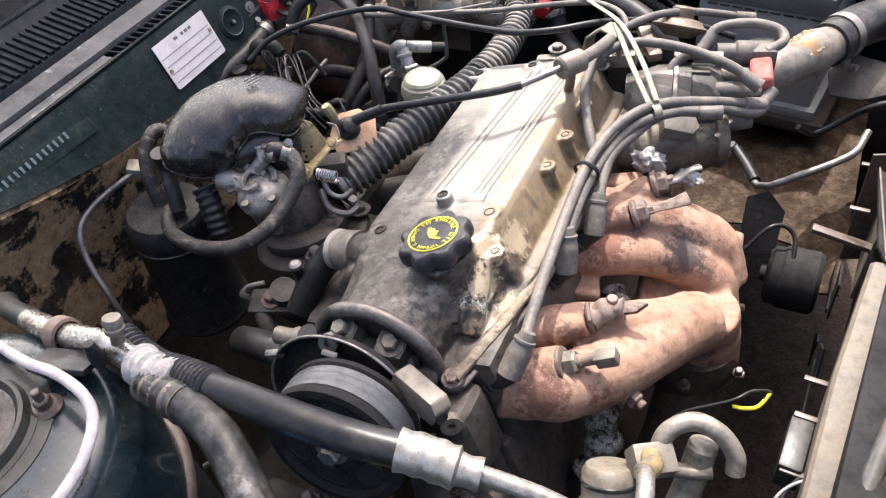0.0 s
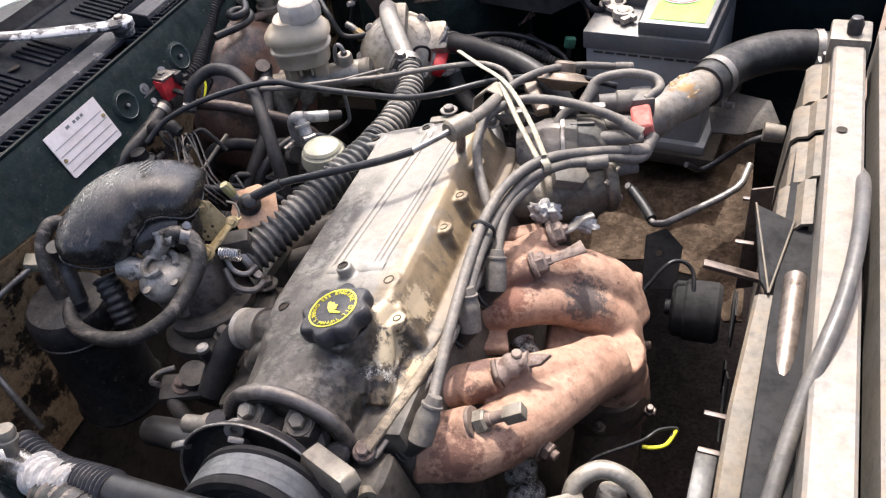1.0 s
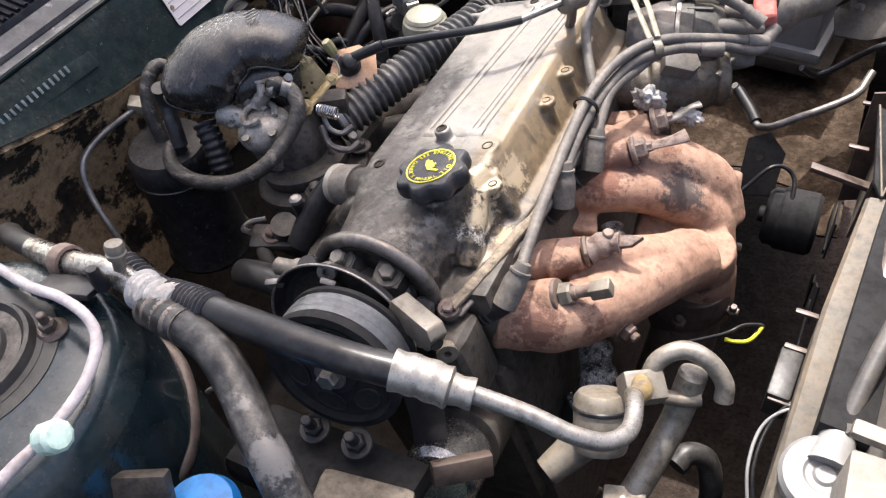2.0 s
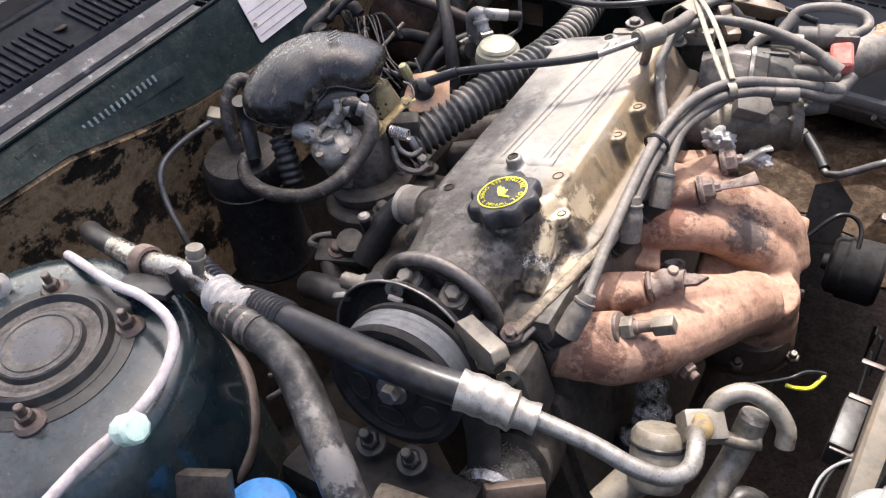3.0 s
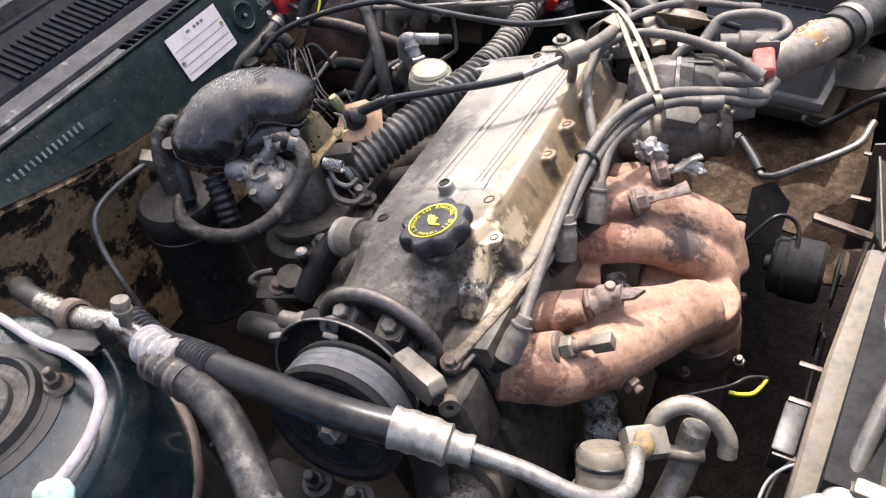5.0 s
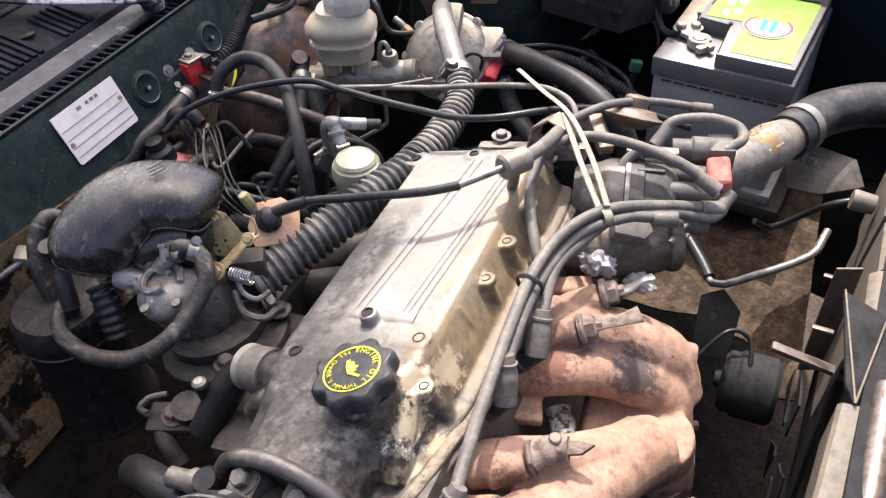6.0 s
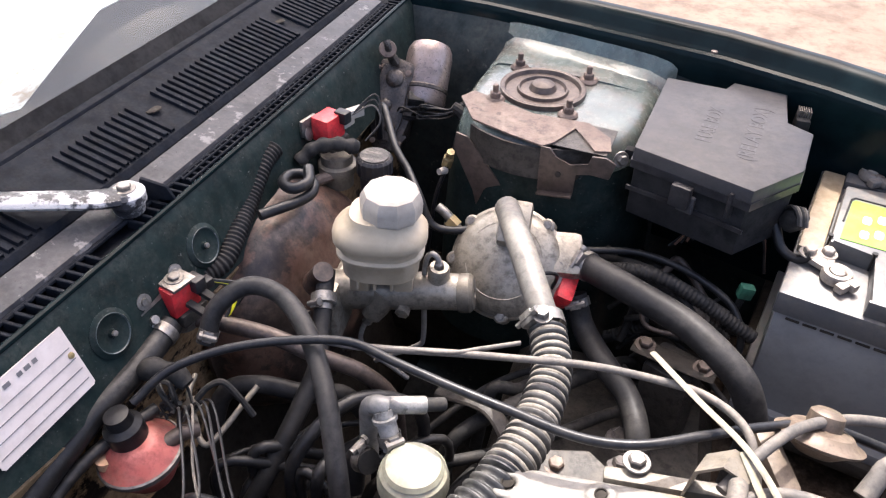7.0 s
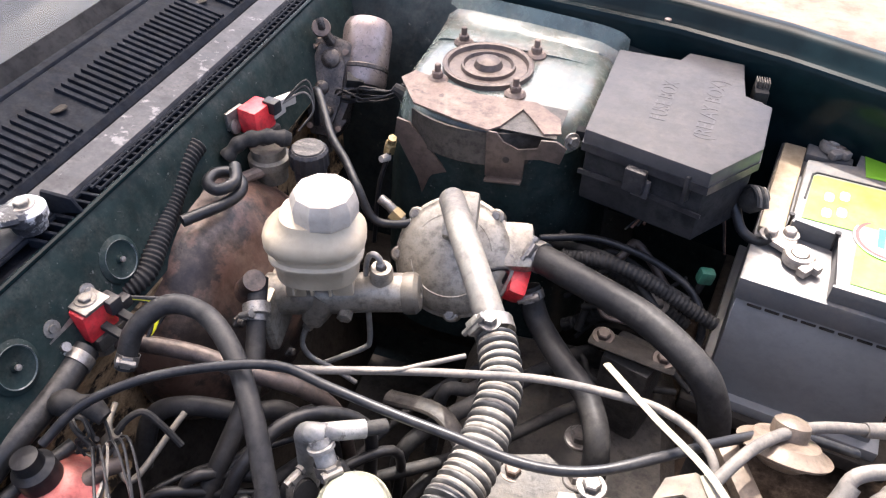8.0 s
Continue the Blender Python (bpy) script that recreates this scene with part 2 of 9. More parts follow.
M_WRAP = mat("white_cloth_wrap", (0.552, 0.529, 0.4968), (0.6256, 0.6026, 0.5704), 0.9, 0.0, 60, 0.5, 0.9, (0.33, 0.26, 0.2), 0.5, 50, grime=0.35)
M_PINKPIPE = mat("pale_primer_pipe", (0.41, 0.37, 0.375), (0.49, 0.445, 0.45), 0.5, 0.0, 40, 0.5, 0.2, (0.26, 0.21, 0.18), 0.7, 50, grime=0.4)
M_MINT = mat("mint_plastic", (0.575, 0.825, 0.675), (0.65, 0.85, 0.725), 0.5, 0.0, 30, 0.5, 0.05, (0.6, 0.5, 0.5), 0.3, 20)
M_BLUE = mat("blue_plastic", (0.02, 0.24, 0.65), (0.03, 0.28, 0.7), 0.35, 0.0, 30, 0.5, 0.0)
M_FOIL = mat("crinkled_foil", (0.42, 0.41, 0.39), (0.66, 0.65, 0.63), 0.22, 0.9, 60, 0.5, 1.0, DUST, 0.2, 60, spots=(0.06, 0.058, 0.055), spot_scale=100, spot_level=0.53, grime=0.7)
M_SEALANT = mat("orange_sealant", (0.28, 0.17, 0.075), (0.40, 0.28, 0.15), 0.6, 0.0, 90, 0.5, 0.8, grime=0.6)
M_PLATE = mat("identity_plate", (0.713, 0.621, 0.575), (0.805, 0.7245, 0.69), 0.4, 0.1, 20, 0.5, 0.02, DUST, 0.12, 30, grime=0.12)
M_GREYBAR = mat("grey_print", (0.16, 0.15, 0.15), (0.2, 0.19, 0.19), 0.6, 0.0, 30, 0.5, 0.0)
M_PALEBAR = mat("worn_stamp", (0.10, 0.135, 0.135), (0.16, 0.19, 0.19), 0.5, 0.0, 90, 0.5, 0.0)
# grime near-black; the shade of holes and the deep bay is in the colour
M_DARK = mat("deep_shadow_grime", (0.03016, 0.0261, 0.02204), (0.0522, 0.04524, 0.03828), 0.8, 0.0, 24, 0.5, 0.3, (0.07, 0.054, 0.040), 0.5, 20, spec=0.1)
M_PITCH = mat("matt_black_plastic", (0.01885, 0.01885, 0.0198), (0.03204, 0.03111, 0.03111), 0.7, 0.0, 24, 0.5, 0.1, (0.03, 0.026, 0.022), 0.25, 40, spec=0.06)
M_PITCHNUT = mat("grimy_black_nut", (0.020, 0.020, 0.022), (0.035, 0.034, 0.036), 0.4, 0.2, 60, 0.5, 0.2, (0.09, 0.08, 0.07), 0.4, 50)
M_IRONDUST = mat("dusty_iron_plate", (0.026, 0.023, 0.02), (0.046, 0.041, 0.036), 0.65, 0.0, 40, 0.5, 0.35, (0.075, 0.060, 0.046), 0.5, 40, grime=0.5, spec=0.15)
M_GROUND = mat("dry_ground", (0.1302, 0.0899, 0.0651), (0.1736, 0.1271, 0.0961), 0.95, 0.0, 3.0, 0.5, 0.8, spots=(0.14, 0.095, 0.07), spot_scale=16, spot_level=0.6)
# gravel under the car, its brown darkened to carry the car's shade
M_GRAVEL = mat("shaded_gravel", (0.036, 0.027, 0.022), (0.075, 0.056, 0.045), 0.95, 0.0, 60, 0.5, 0.9, spec=0.08)
M_GLASS = bpy.data.materials.new("clear_glass")
M_GLASS.use_nodes = True
gb = M_GLASS.node_tree.nodes["Principled BSDF"]
gb.inputs["Base Color"].default_value, gb.inputs["Roughness"].default_value = (0.92, 0.97, 0.96, 1), 0.02
gb.inputs["Transmission Weight"].default_value, gb.inputs["IOR"].default_value = 1.0, 1.45
M_SHEEN = mat("fender_paint", (0.004, 0.010, 0.012), (0.006, 0.014, 0.016), 0.16, 0.0, 8, 0.5, 0.02, coat=0.0, spec=0.09, rough_var=0.06)
M_SKYSHEET = mat("sky_reflection_sheet", (0.74, 0.74, 0.71), (0.82, 0.82, 0.79), 0.7, 0.0, 3, 0.5, 0.1, spots=(0.40, 0.31, 0.24), spot_scale=3.0, spot_level=0.55, grime=0.1, stretch=(7.0, 1.6, 3.0))
M_BLOCKER = mat("canvas_awning", (0.30, 0.30, 0.28), (0.38, 0.37, 0.35), 0.9, 0.0, 20, 0.5, 0.2)

M_BELT = mat("grey_belt_rubber", (0.06375, 0.068, 0.0731), (0.09775, 0.1028, 0.1088), 0.5, 0.0, 60, 0.5, 0.06, (0.17, 0.165, 0.16), 0.4, 40, grime=0.35)
M_DISTCAP = mat("distributor_plastic", (0.055, 0.052, 0.047), (0.08, 0.076, 0.068), 0.5, 0.0, 50, 0.5, 0.06, (0.22, 0.19, 0.15), 0.45, 40, spec=0.2)
M_CAPSULE = mat("tan_capsule", (0.10, 0.072, 0.050), (0.145, 0.106, 0.077), 0.5, 0.2, 40, 0.5, 0.1, (0.19, 0.15, 0.107), 0.5, 40)
M_HOUSING = mat("dusty_cast_housing", (0.0861, 0.07216, 0.05576), (0.1353, 0.1164, 0.09184), 0.55, 0.25, 40, 0.5, 0.3, (0.24, 0.195, 0.14), 0.6, 30, spots=(0.040, 0.033, 0.027), spot_scale=40, spot_level=0.56, grime=0.55)
M_BRKT = mat("dark_rusty_sheet", (0.0625, 0.045, 0.0375), (0.1125, 0.0825, 0.0675), 0.42, 0.2, 40, 0.5, 0.1, (0.20, 0.15, 0.11), 0.4, 26, grime=0.4)
M_OUTLET = mat("corroded_outlet", (0.15, 0.135, 0.118), (0.22, 0.20, 0.178), 0.5, 0.35, 40, 0.5, 0.3, (0.24, 0.18, 0.115), 0.6, 30, spots=(0.15, 0.085, 0.04), spot_scale=50, spot_level=0.60, grime=0.5)
M_GASHOSE = mat("dusty_grey_hose", (0.1287, 0.1201, 0.1072), (0.1716, 0.163, 0.1458), 0.5, 0.1, 50, 0.5, 0.05, (0.26, 0.21, 0.16), 0.5, 40, grime=0.4)
M_CRACKED = mat("cracked_hose_rubber", (0.022, 0.0205, 0.019), (0.042, 0.039, 0.036), 0.42, 0.0, 70, 0.5, 0.3, (0.22, 0.19, 0.155), 0.45, 70, spots=(0.15, 0.13, 0.112), spot_scale=75, spot_level=0.56, grime=0.6, spec=0.35, stretch=(0.6, 1.5, 1.0))
M_YELLOWC = mat("faded_yellow_plastic", (0.26, 0.235, 0.085), (0.34, 0.31, 0.14), 0.45, 0.0, 60, 0.5, 0.05, DUST, 0.4, 60)
M_GREYRUB = mat("matt_grey_rubber", (0.02066, 0.01958, 0.01958), (0.03045, 0.02936, 0.02936), 0.46, 0.0, 40, 0.5, 0.06, (0.14, 0.127, 0.11), 0.25, 30, grime=0.4, spec=0.2)
M_OVERFLOW = mat("grey_overflow_hose", (0.06, 0.0568, 0.0536), (0.08, 0.076, 0.072), 0.42, 0.0, 50, 0.5, 0.05, (0.17, 0.145, 0.115), 0.5, 40, grime=0.35)
M_MATT = mat("matt_black_conduit", (0.02262, 0.02262, 0.02262), (0.04147, 0.03959, 0.0377), 0.6, 0.0, 40, 0.5, 0.06, (0.10, 0.085, 0.07), 0.35, 40, spec=0.15)
M_COLLAR = mat("brown_steel_collar", (0.15, 0.12, 0.10), (0.24, 0.20, 0.17), 0.35, 0.6, 50, 0.5, 0.15, (0.24, 0.19, 0.145), 0.4, 40, spots=(0.05, 0.035, 0.028), spot_scale=70, spot_level=0.58)
M_MOTORCAN = mat("tarnished_motor_can", (0.3162, 0.2444, 0.2156), (0.4312, 0.3594, 0.3306), 0.32, 0.6, 30, 0.5, 0.08, (0.26, 0.2, 0.16), 0.5, 24, grime=0.5)
M_CANISTER = mat("canister_plastic", (0.0145, 0.0145, 0.01595), (0.0261, 0.0261, 0.02755), 0.4, 0.0, 40, 0.5, 0.08, (0.15, 0.13, 0.11), 0.25, 60, spots=(0.07, 0.061, 0.053), spot_scale=110, spot_level=0.60, spec=0.14)
M_FILLER = mat("filler_plastic", (0.214, 0.2089, 0.2007), (0.2435, 0.2384, 0.2302), 0.45, 0.0, 30, 0.5, 0.04, (0.24, 0.205, 0.165), 0.3, 40, grime=0.15)
M_WORNHOSE = mat("worn_hose_rubber", (0.009, 0.009, 0.009), (0.018, 0.017, 0.017), 0.36, 0.0, 50, 0.5, 0.15, (0.21, 0.195, 0.175), 0.5, 40, spots=(0.15, 0.14, 0.13), spot_scale=30, spot_level=0.585, spec=0.34, stretch=(0.7, 0.7, 1.4))
M_GREENPLUG = mat("green_plug_plastic", (0.02, 0.11, 0.065), (0.03, 0.14, 0.085), 0.5, 0.0, 40, 0.5, 0.05, DUST, 0.2, 40)
M_BROWNWIRE = mat("brown_wire", (0.16, 0.06, 0.035), (0.22, 0.10, 0.06), 0.5, 0.0, 60, 0.5, 0.03, DUST, 0.3, 60)
M_TANDUST = mat("dusty_shield", (0.02846, 0.01876, 0.0123), (0.04205, 0.02879, 0.01941), 0.9, 0.0, 26, 0.5, 0.8, (0.17, 0.122, 0.085), 0.5, 30, spots=(0.045, 0.03, 0.022), spot_scale=120, spot_level=0.60, grime=0.5, spec=0.1)
M_FILTERLID = mat("greenish_filter_lid", (0.3, 0.3, 0.215), (0.38, 0.37, 0.28), 0.45, 0.0, 40, 0.5, 0.05, (0.26, 0.21, 0.15), 0.6, 30, grime=0.3)
M_FLAKE = mat("flaking_paint", (0.0174, 0.0174, 0.0203), (0.0435, 0.0435, 0.0493), 0.36, 0.0, 60, 0.5, 0.3, spots=(0.50, 0.49, 0.48), spot_scale=30, spot_level=0.48, spec=0.4)

M_OILY = mat("oily_gearbox_casting", (0.03932, 0.03361, 0.03003), (0.0858, 0.07508, 0.06792), 0.3, 0.35, 40, 0.5, 0.4, (0.25, 0.19, 0.145), 0.5, 50, spots=(0.022, 0.019, 0.018), spot_scale=46, spot_level=0.52, grime=0.5)
M_MOUNTRUST = mat("dark_rusty_mount", (0.07225, 0.0527, 0.0442), (0.119, 0.08925, 0.0748), 0.45, 0.25, 40, 0.5, 0.2, (0.20, 0.15, 0.115), 0.5, 30, spots=(0.035, 0.028, 0.025), spot_scale=50, spot_level=0.58, grime=0.5)
M_FITTING = mat("grey_white_fitting", (0.255, 0.2465, 0.2295), (0.34, 0.3272, 0.306), 0.4, 0.1, 50, 0.5, 0.1, (0.24, 0.20, 0.16), 0.5, 40, spots=(0.12, 0.11, 0.10), spot_scale=60, spot_level=0.6)
M_WORNRIM = mat("rubbed_green_paint", (0.035, 0.05, 0.05), (0.075, 0.09, 0.088), 0.4, 0.0, 90, 0.5, 0.1, spots=(0.16, 0.165, 0.16), spot_scale=90, spot_level=0.56)
M_CARB = mat("bare_carburettor_alloy", (0.30, 0.275, 0.235), (0.44, 0.41, 0.365), 0.3, 0.25, 60, 0.5, 0.25, (0.26, 0.21, 0.155), 0.45, 50, spots=(0.06, 0.052, 0.045), spot_scale=60, spot_level=0.58, grime=0.55)
M_RIDGE = mat("dust_on_ridges", (0.1445, 0.1264, 0.1047), (0.224, 0.2023, 0.1734), 0.75, 0.0, 60, 0.5, 0.15, (0.36, 0.32, 0.265), 0.6, 30, spots=(0.07, 0.062, 0.055), spot_scale=60, spot_level=0.6, grime=0.35, spec=0.2)
M_STAINLEDGE = mat("stained_cream_ledge", (0.30, 0.225, 0.14), (0.42, 0.35, 0.255), 0.5, 0.0, 30, 0.5, 0.05, (0.24, 0.16, 0.09), 0.6, 20, grime=0.25)
M_LEADGREY = mat("corroded_lead", (0.264, 0.232, 0.2), (0.36, 0.328, 0.292), 0.5, 0.35, 50, 0.5, 0.25, (0.36, 0.27, 0.20), 0.6, 40, spots=(0.15, 0.10, 0.075), spot_scale=60, spot_level=0.58, grime=0.4)


def stain_shade_cover():
    """Cast cover: clean towards the back, oil-stained on one side; soot and painted-in shade darken the front and the
    other.
    """
    m = mat("stained_shaded_cover", (0.186, 0.173, 0.153), (0.235, 0.221, 0.199), 0.46, 0.15, 40, 0.5, 0.32, (0.28, 0.235, 0.17), 0.5, 26, spots=(0.13, 0.10, 0.07), spot_scale=60, spot_level=0.66, grime=0.22)
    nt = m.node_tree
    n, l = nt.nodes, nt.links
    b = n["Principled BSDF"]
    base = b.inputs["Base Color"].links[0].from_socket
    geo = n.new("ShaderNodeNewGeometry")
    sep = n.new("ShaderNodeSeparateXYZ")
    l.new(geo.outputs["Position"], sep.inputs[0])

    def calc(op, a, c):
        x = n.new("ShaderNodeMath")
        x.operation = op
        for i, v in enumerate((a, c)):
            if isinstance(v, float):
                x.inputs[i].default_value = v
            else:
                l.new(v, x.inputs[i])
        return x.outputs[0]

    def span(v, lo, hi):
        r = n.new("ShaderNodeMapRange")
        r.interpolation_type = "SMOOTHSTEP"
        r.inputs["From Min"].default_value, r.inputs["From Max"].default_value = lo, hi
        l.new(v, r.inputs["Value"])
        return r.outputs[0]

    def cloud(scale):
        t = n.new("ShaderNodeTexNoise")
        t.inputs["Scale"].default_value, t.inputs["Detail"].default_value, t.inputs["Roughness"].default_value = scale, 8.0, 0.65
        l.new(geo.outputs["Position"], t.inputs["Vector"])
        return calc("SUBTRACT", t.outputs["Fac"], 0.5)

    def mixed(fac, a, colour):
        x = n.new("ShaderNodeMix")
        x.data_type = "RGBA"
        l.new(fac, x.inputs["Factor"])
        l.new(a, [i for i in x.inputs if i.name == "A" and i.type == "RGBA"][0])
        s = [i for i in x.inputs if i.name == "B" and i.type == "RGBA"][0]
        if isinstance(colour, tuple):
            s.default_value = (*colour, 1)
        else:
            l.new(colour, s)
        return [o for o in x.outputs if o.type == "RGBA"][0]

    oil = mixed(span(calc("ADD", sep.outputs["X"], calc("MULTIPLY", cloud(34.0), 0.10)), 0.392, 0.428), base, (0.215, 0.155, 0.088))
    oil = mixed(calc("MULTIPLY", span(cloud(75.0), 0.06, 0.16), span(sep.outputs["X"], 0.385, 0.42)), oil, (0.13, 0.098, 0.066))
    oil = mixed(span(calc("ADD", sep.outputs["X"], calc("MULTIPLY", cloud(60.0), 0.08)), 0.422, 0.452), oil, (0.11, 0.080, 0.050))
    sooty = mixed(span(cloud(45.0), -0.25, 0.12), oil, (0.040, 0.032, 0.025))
    soot_and_shade = mixed(span(cloud(130.0), -0.08, 0.14), sooty, (0.016, 0.0135, 0.0115))
    # front is mostly soot; the side band also has the shade's edge painted in
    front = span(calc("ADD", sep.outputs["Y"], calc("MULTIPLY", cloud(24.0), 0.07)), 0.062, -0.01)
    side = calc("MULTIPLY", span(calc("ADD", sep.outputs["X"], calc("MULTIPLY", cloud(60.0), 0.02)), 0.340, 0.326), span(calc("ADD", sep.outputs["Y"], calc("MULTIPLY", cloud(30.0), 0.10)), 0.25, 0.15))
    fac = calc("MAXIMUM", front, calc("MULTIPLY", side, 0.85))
    l.new(mixed(fac, oil, soot_and_shade), b.inputs["Base Color"])
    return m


M_COVER = stain_shade_cover()
M_TOWERTOP = mat("dusty_tower_flange", (0.005794, 0.006948, 0.006948), (0.01062, 0.01119, 0.01062), 0.4, 0.0, 34, 0.5, 0.12, (0.16, 0.14, 0.12), 0.2, 40, spots=(0.07, 0.062, 0.054), spot_scale=60, spot_level=0.62, spec=0.4)
M_DUSTDISH = mat("dried_mud", (0.051, 0.04488, 0.03825), (0.0969, 0.0867, 0.0765), 0.7, 0.0, 60, 0.5, 0.4, (0.22, 0.20, 0.18), 0.5, 50, spots=(0.035, 0.03, 0.027), spot_scale=45, spot_level=0.55, grime=0.6)
M_CAPGREY = mat("grey_cap", (0.0432, 0.0432, 0.04608), (0.0612, 0.06048, 0.06336), 0.32, 0.1, 30, 0.5, 0.05, (0.14, 0.12, 0.11), 0.2, 30)


def blot(m, centre, radius, colour):
    """A ragged stain of its own colour round one spot of a surface."""
    n, l = m.node_tree.nodes, m.node_tree.links
    b = n["Principled BSDF"]
    base = b.inputs["Base Color"].links[0].from_socket
    geo = n.new("ShaderNodeNewGeometry")
    far = n.new("ShaderNodeVectorMath")
    far.operation = "DISTANCE"
    far.inputs[1].default_value = centre
    l.new(geo.outputs["Position"], far.inputs[0])
    t = n.new("ShaderNodeTexNoise")
    t.inputs["Scale"].default_value, t.inputs["Detail"].default_value, t.inputs["Roughness"].default_value = 110.0, 9.0, 0.75
    l.new(geo.outputs["Position"], t.inputs["Vector"])
    k = n.new("ShaderNodeMath")
    k.operation = "MULTIPLY_ADD"
    k.inputs[1].default_value = radius * 2.6
    l.new(t.outputs["Fac"], k.inputs[0])
    l.new(far.outputs["Value"], k.inputs[2])
    r = n.new("ShaderNodeMapRange")
    r.inputs["From Min"].default_value, r.inputs["From Max"].default_value = radius * 2.15, radius * 1.85
    l.new(k.outputs[0], r.inputs["Value"])
    x = n.new("ShaderNodeMix")
    x.data_type = "RGBA"
    l.new(r.outputs[0], x.inputs["Factor"])
    l.new(base, [i for i in x.inputs if i.name == "A" and i.type == "RGBA"][0])
    [i for i in x.inputs if i.name == "B" and i.type == "RGBA"][0].default_value = (*colour, 1)
    l.new([o for o in x.outputs if o.type == "RGBA"][0], b.inputs["Base Color"])


for spot, size, tone in (((0.562, 0.148, 0.700), 0.032, (0.075, 0.055, 0.048)), ((0.612, 0.100, 0.690), 0.017, (0.13, 0.058, 0.024)), ((0.470, -0.050, 0.715), 0.030, (0.10, 0.055, 0.042)),
                         ((0.500, 0.140, 0.725), 0.026, (0.13, 0.068, 0.05)), ((0.560, 0.030, 0.690), 0.02, (0.15, 0.085, 0.062)), ((0.490, 0.020, 0.730), 0.018, (0.11, 0.06, 0.046)),
                         ((0.493, -0.070, 0.715), 0.028, (0.13, 0.062, 0.042)), ((0.524, -0.040, 0.700), 0.024, (0.15, 0.07, 0.047)), ((0.487, 0.115, 0.715), 0.026, (0.15, 0.062, 0.038)),
                         ((0.532, 0.178, 0.712), 0.022, (0.17, 0.075, 0.045)), ((0.499, -0.010, 0.720), 0.016, (0.12, 0.06, 0.042)), ((0.600, 0.060, 0.690), 0.012, (0.20, 0.085, 0.03))):
    blot(M_CLAY, spot, size, tone)
for spot, size in (((0.408, -0.297, 0.822), 0.019), ((0.376, -0.276, 0.836), 0.006)):
    blot(M_WORNHOSE, spot, size, (0.15, 0.142, 0.132))



for spot, size in (((0.620, 0.436, 0.768), 0.016), ((0.604, 0.418, 0.768), 0.010), ((0.632, 0.460, 0.762), 0.010)):
    blot(M_OUTLET, spot, size, (0.21, 0.12, 0.045))


# ---- building helpers ----
def thing(name, label, category, at=(0, 0, 0), group="", kind=""):
    ob = new(name)
    ob.empty_display_size = 0.02
    ob.location = at
    return tagged(ob, label, category, group, kind)


def hang(ob, parent):
    """Makes ob a part of parent and leaves it where it is."""
    base, p = Matrix.Identity(4), parent
    while p is not None:
        base, p = p.matrix_basis @ base, p.parent
    ob.parent = parent
    ob.matrix_basis = base.inverted() @ ob.matrix_basis
    return ob


def part(name, bm, material, parent=None, label="", sharp=35):
    me = bpy.data.meshes.new(name)
    bmesh.ops.recalc_face_normals(bm, faces=bm.faces)
    bm.to_mesh(me)
    bm.free()
    me.materials.append(material)
    me.polygons.foreach_set("use_smooth", [True] * len(me.polygons))
    me.set_sharp_from_angle(angle=radians(sharp))
    ob = new(name, me)
    if parent is not None:
        hang(ob, parent)
    if label:
        ob["label"] = label
    return ob


def solo(name, bm, material, label, category, group="", kind="", sharp=35):
    return tagged(part(name, bm, material, None, "", sharp), label, category, group, kind)


def axis_matrix(at, axis, turn=0.0):
    q = Vector(axis).to_track_quat("Z", "Y").to_matrix().to_4x4()
    return Matrix.Translation(at) @ q @ Matrix.Rotation(radians(turn), 4, "Z")


def box(bm, size, m=None, bevel=0.0, seg=2):
    geom = bmesh.ops.create_cube(bm, size=1.0)["verts"]
    bmesh.ops.scale(bm, vec=size, verts=geom)
    if bevel:
        edges = list({e for v in geom for e in v.link_edges})
        geom = list({v for f in bmesh.ops.bevel(bm, geom=edges, offset=bevel, segments=seg, affect="EDGES", profile=0.6)["faces"] for v in f.verts} | {v for v in geom if v.is_valid})
    if m is not None:
        bmesh.ops.transform(bm, matrix=m, verts=[v for v in geom if v.is_valid])
    return bm


def boxed(size, at=(0, 0, 0), rot=(0, 0, 0), bevel=0.002, seg=2):
    bm = bmesh.new()
    return box(bm, size, pose(*at, *rot), bevel, seg)


def rings(bm, loops, close_ends=True, closed=False):
    vs = [[bm.verts.new(p) for p in loop] for loop in loops]
    n = len(vs[0])
    pairs = list(zip(vs, vs[1:])) + ([(vs[-1], vs[0])] if closed else [])
    for a, b in pairs:
        for i in range(n):
            bm.faces.new((a[i], a[(i + 1) % n], b[(i + 1) % n], b[i]))
    if close_ends and not closed:
        bm.faces.new(list(reversed(vs[0])))
        bm.faces.new(vs[-1])
    return bm


def lathe(profile, at=(0, 0, 0), axis=(0, 0, 1), seg=32, bm=None, lobes=0, depth=0.0, squash=(1, 1), ring=False):
    """Turned solid: profile of (radius, height) from bottom to top."""
    bm = bm or bmesh.new()
    m = axis_matrix(at, axis)
    loops = []
    for r, h in profile:
        loop = []
        for i in range(seg):
            a = 2 * math.pi * i / seg
            k = 1 - depth * (0.5 - 0.5 * math.cos(lobes * a)) if lobes else 1
            loop.append(m @ Vector((max(r, 1e-4) * k * squash[0] * math.cos(a), max(r, 1e-4) * k * squash[1] * math.sin(a), h)))
        loops.append(loop)
    return rings(bm, loops, closed=ring)


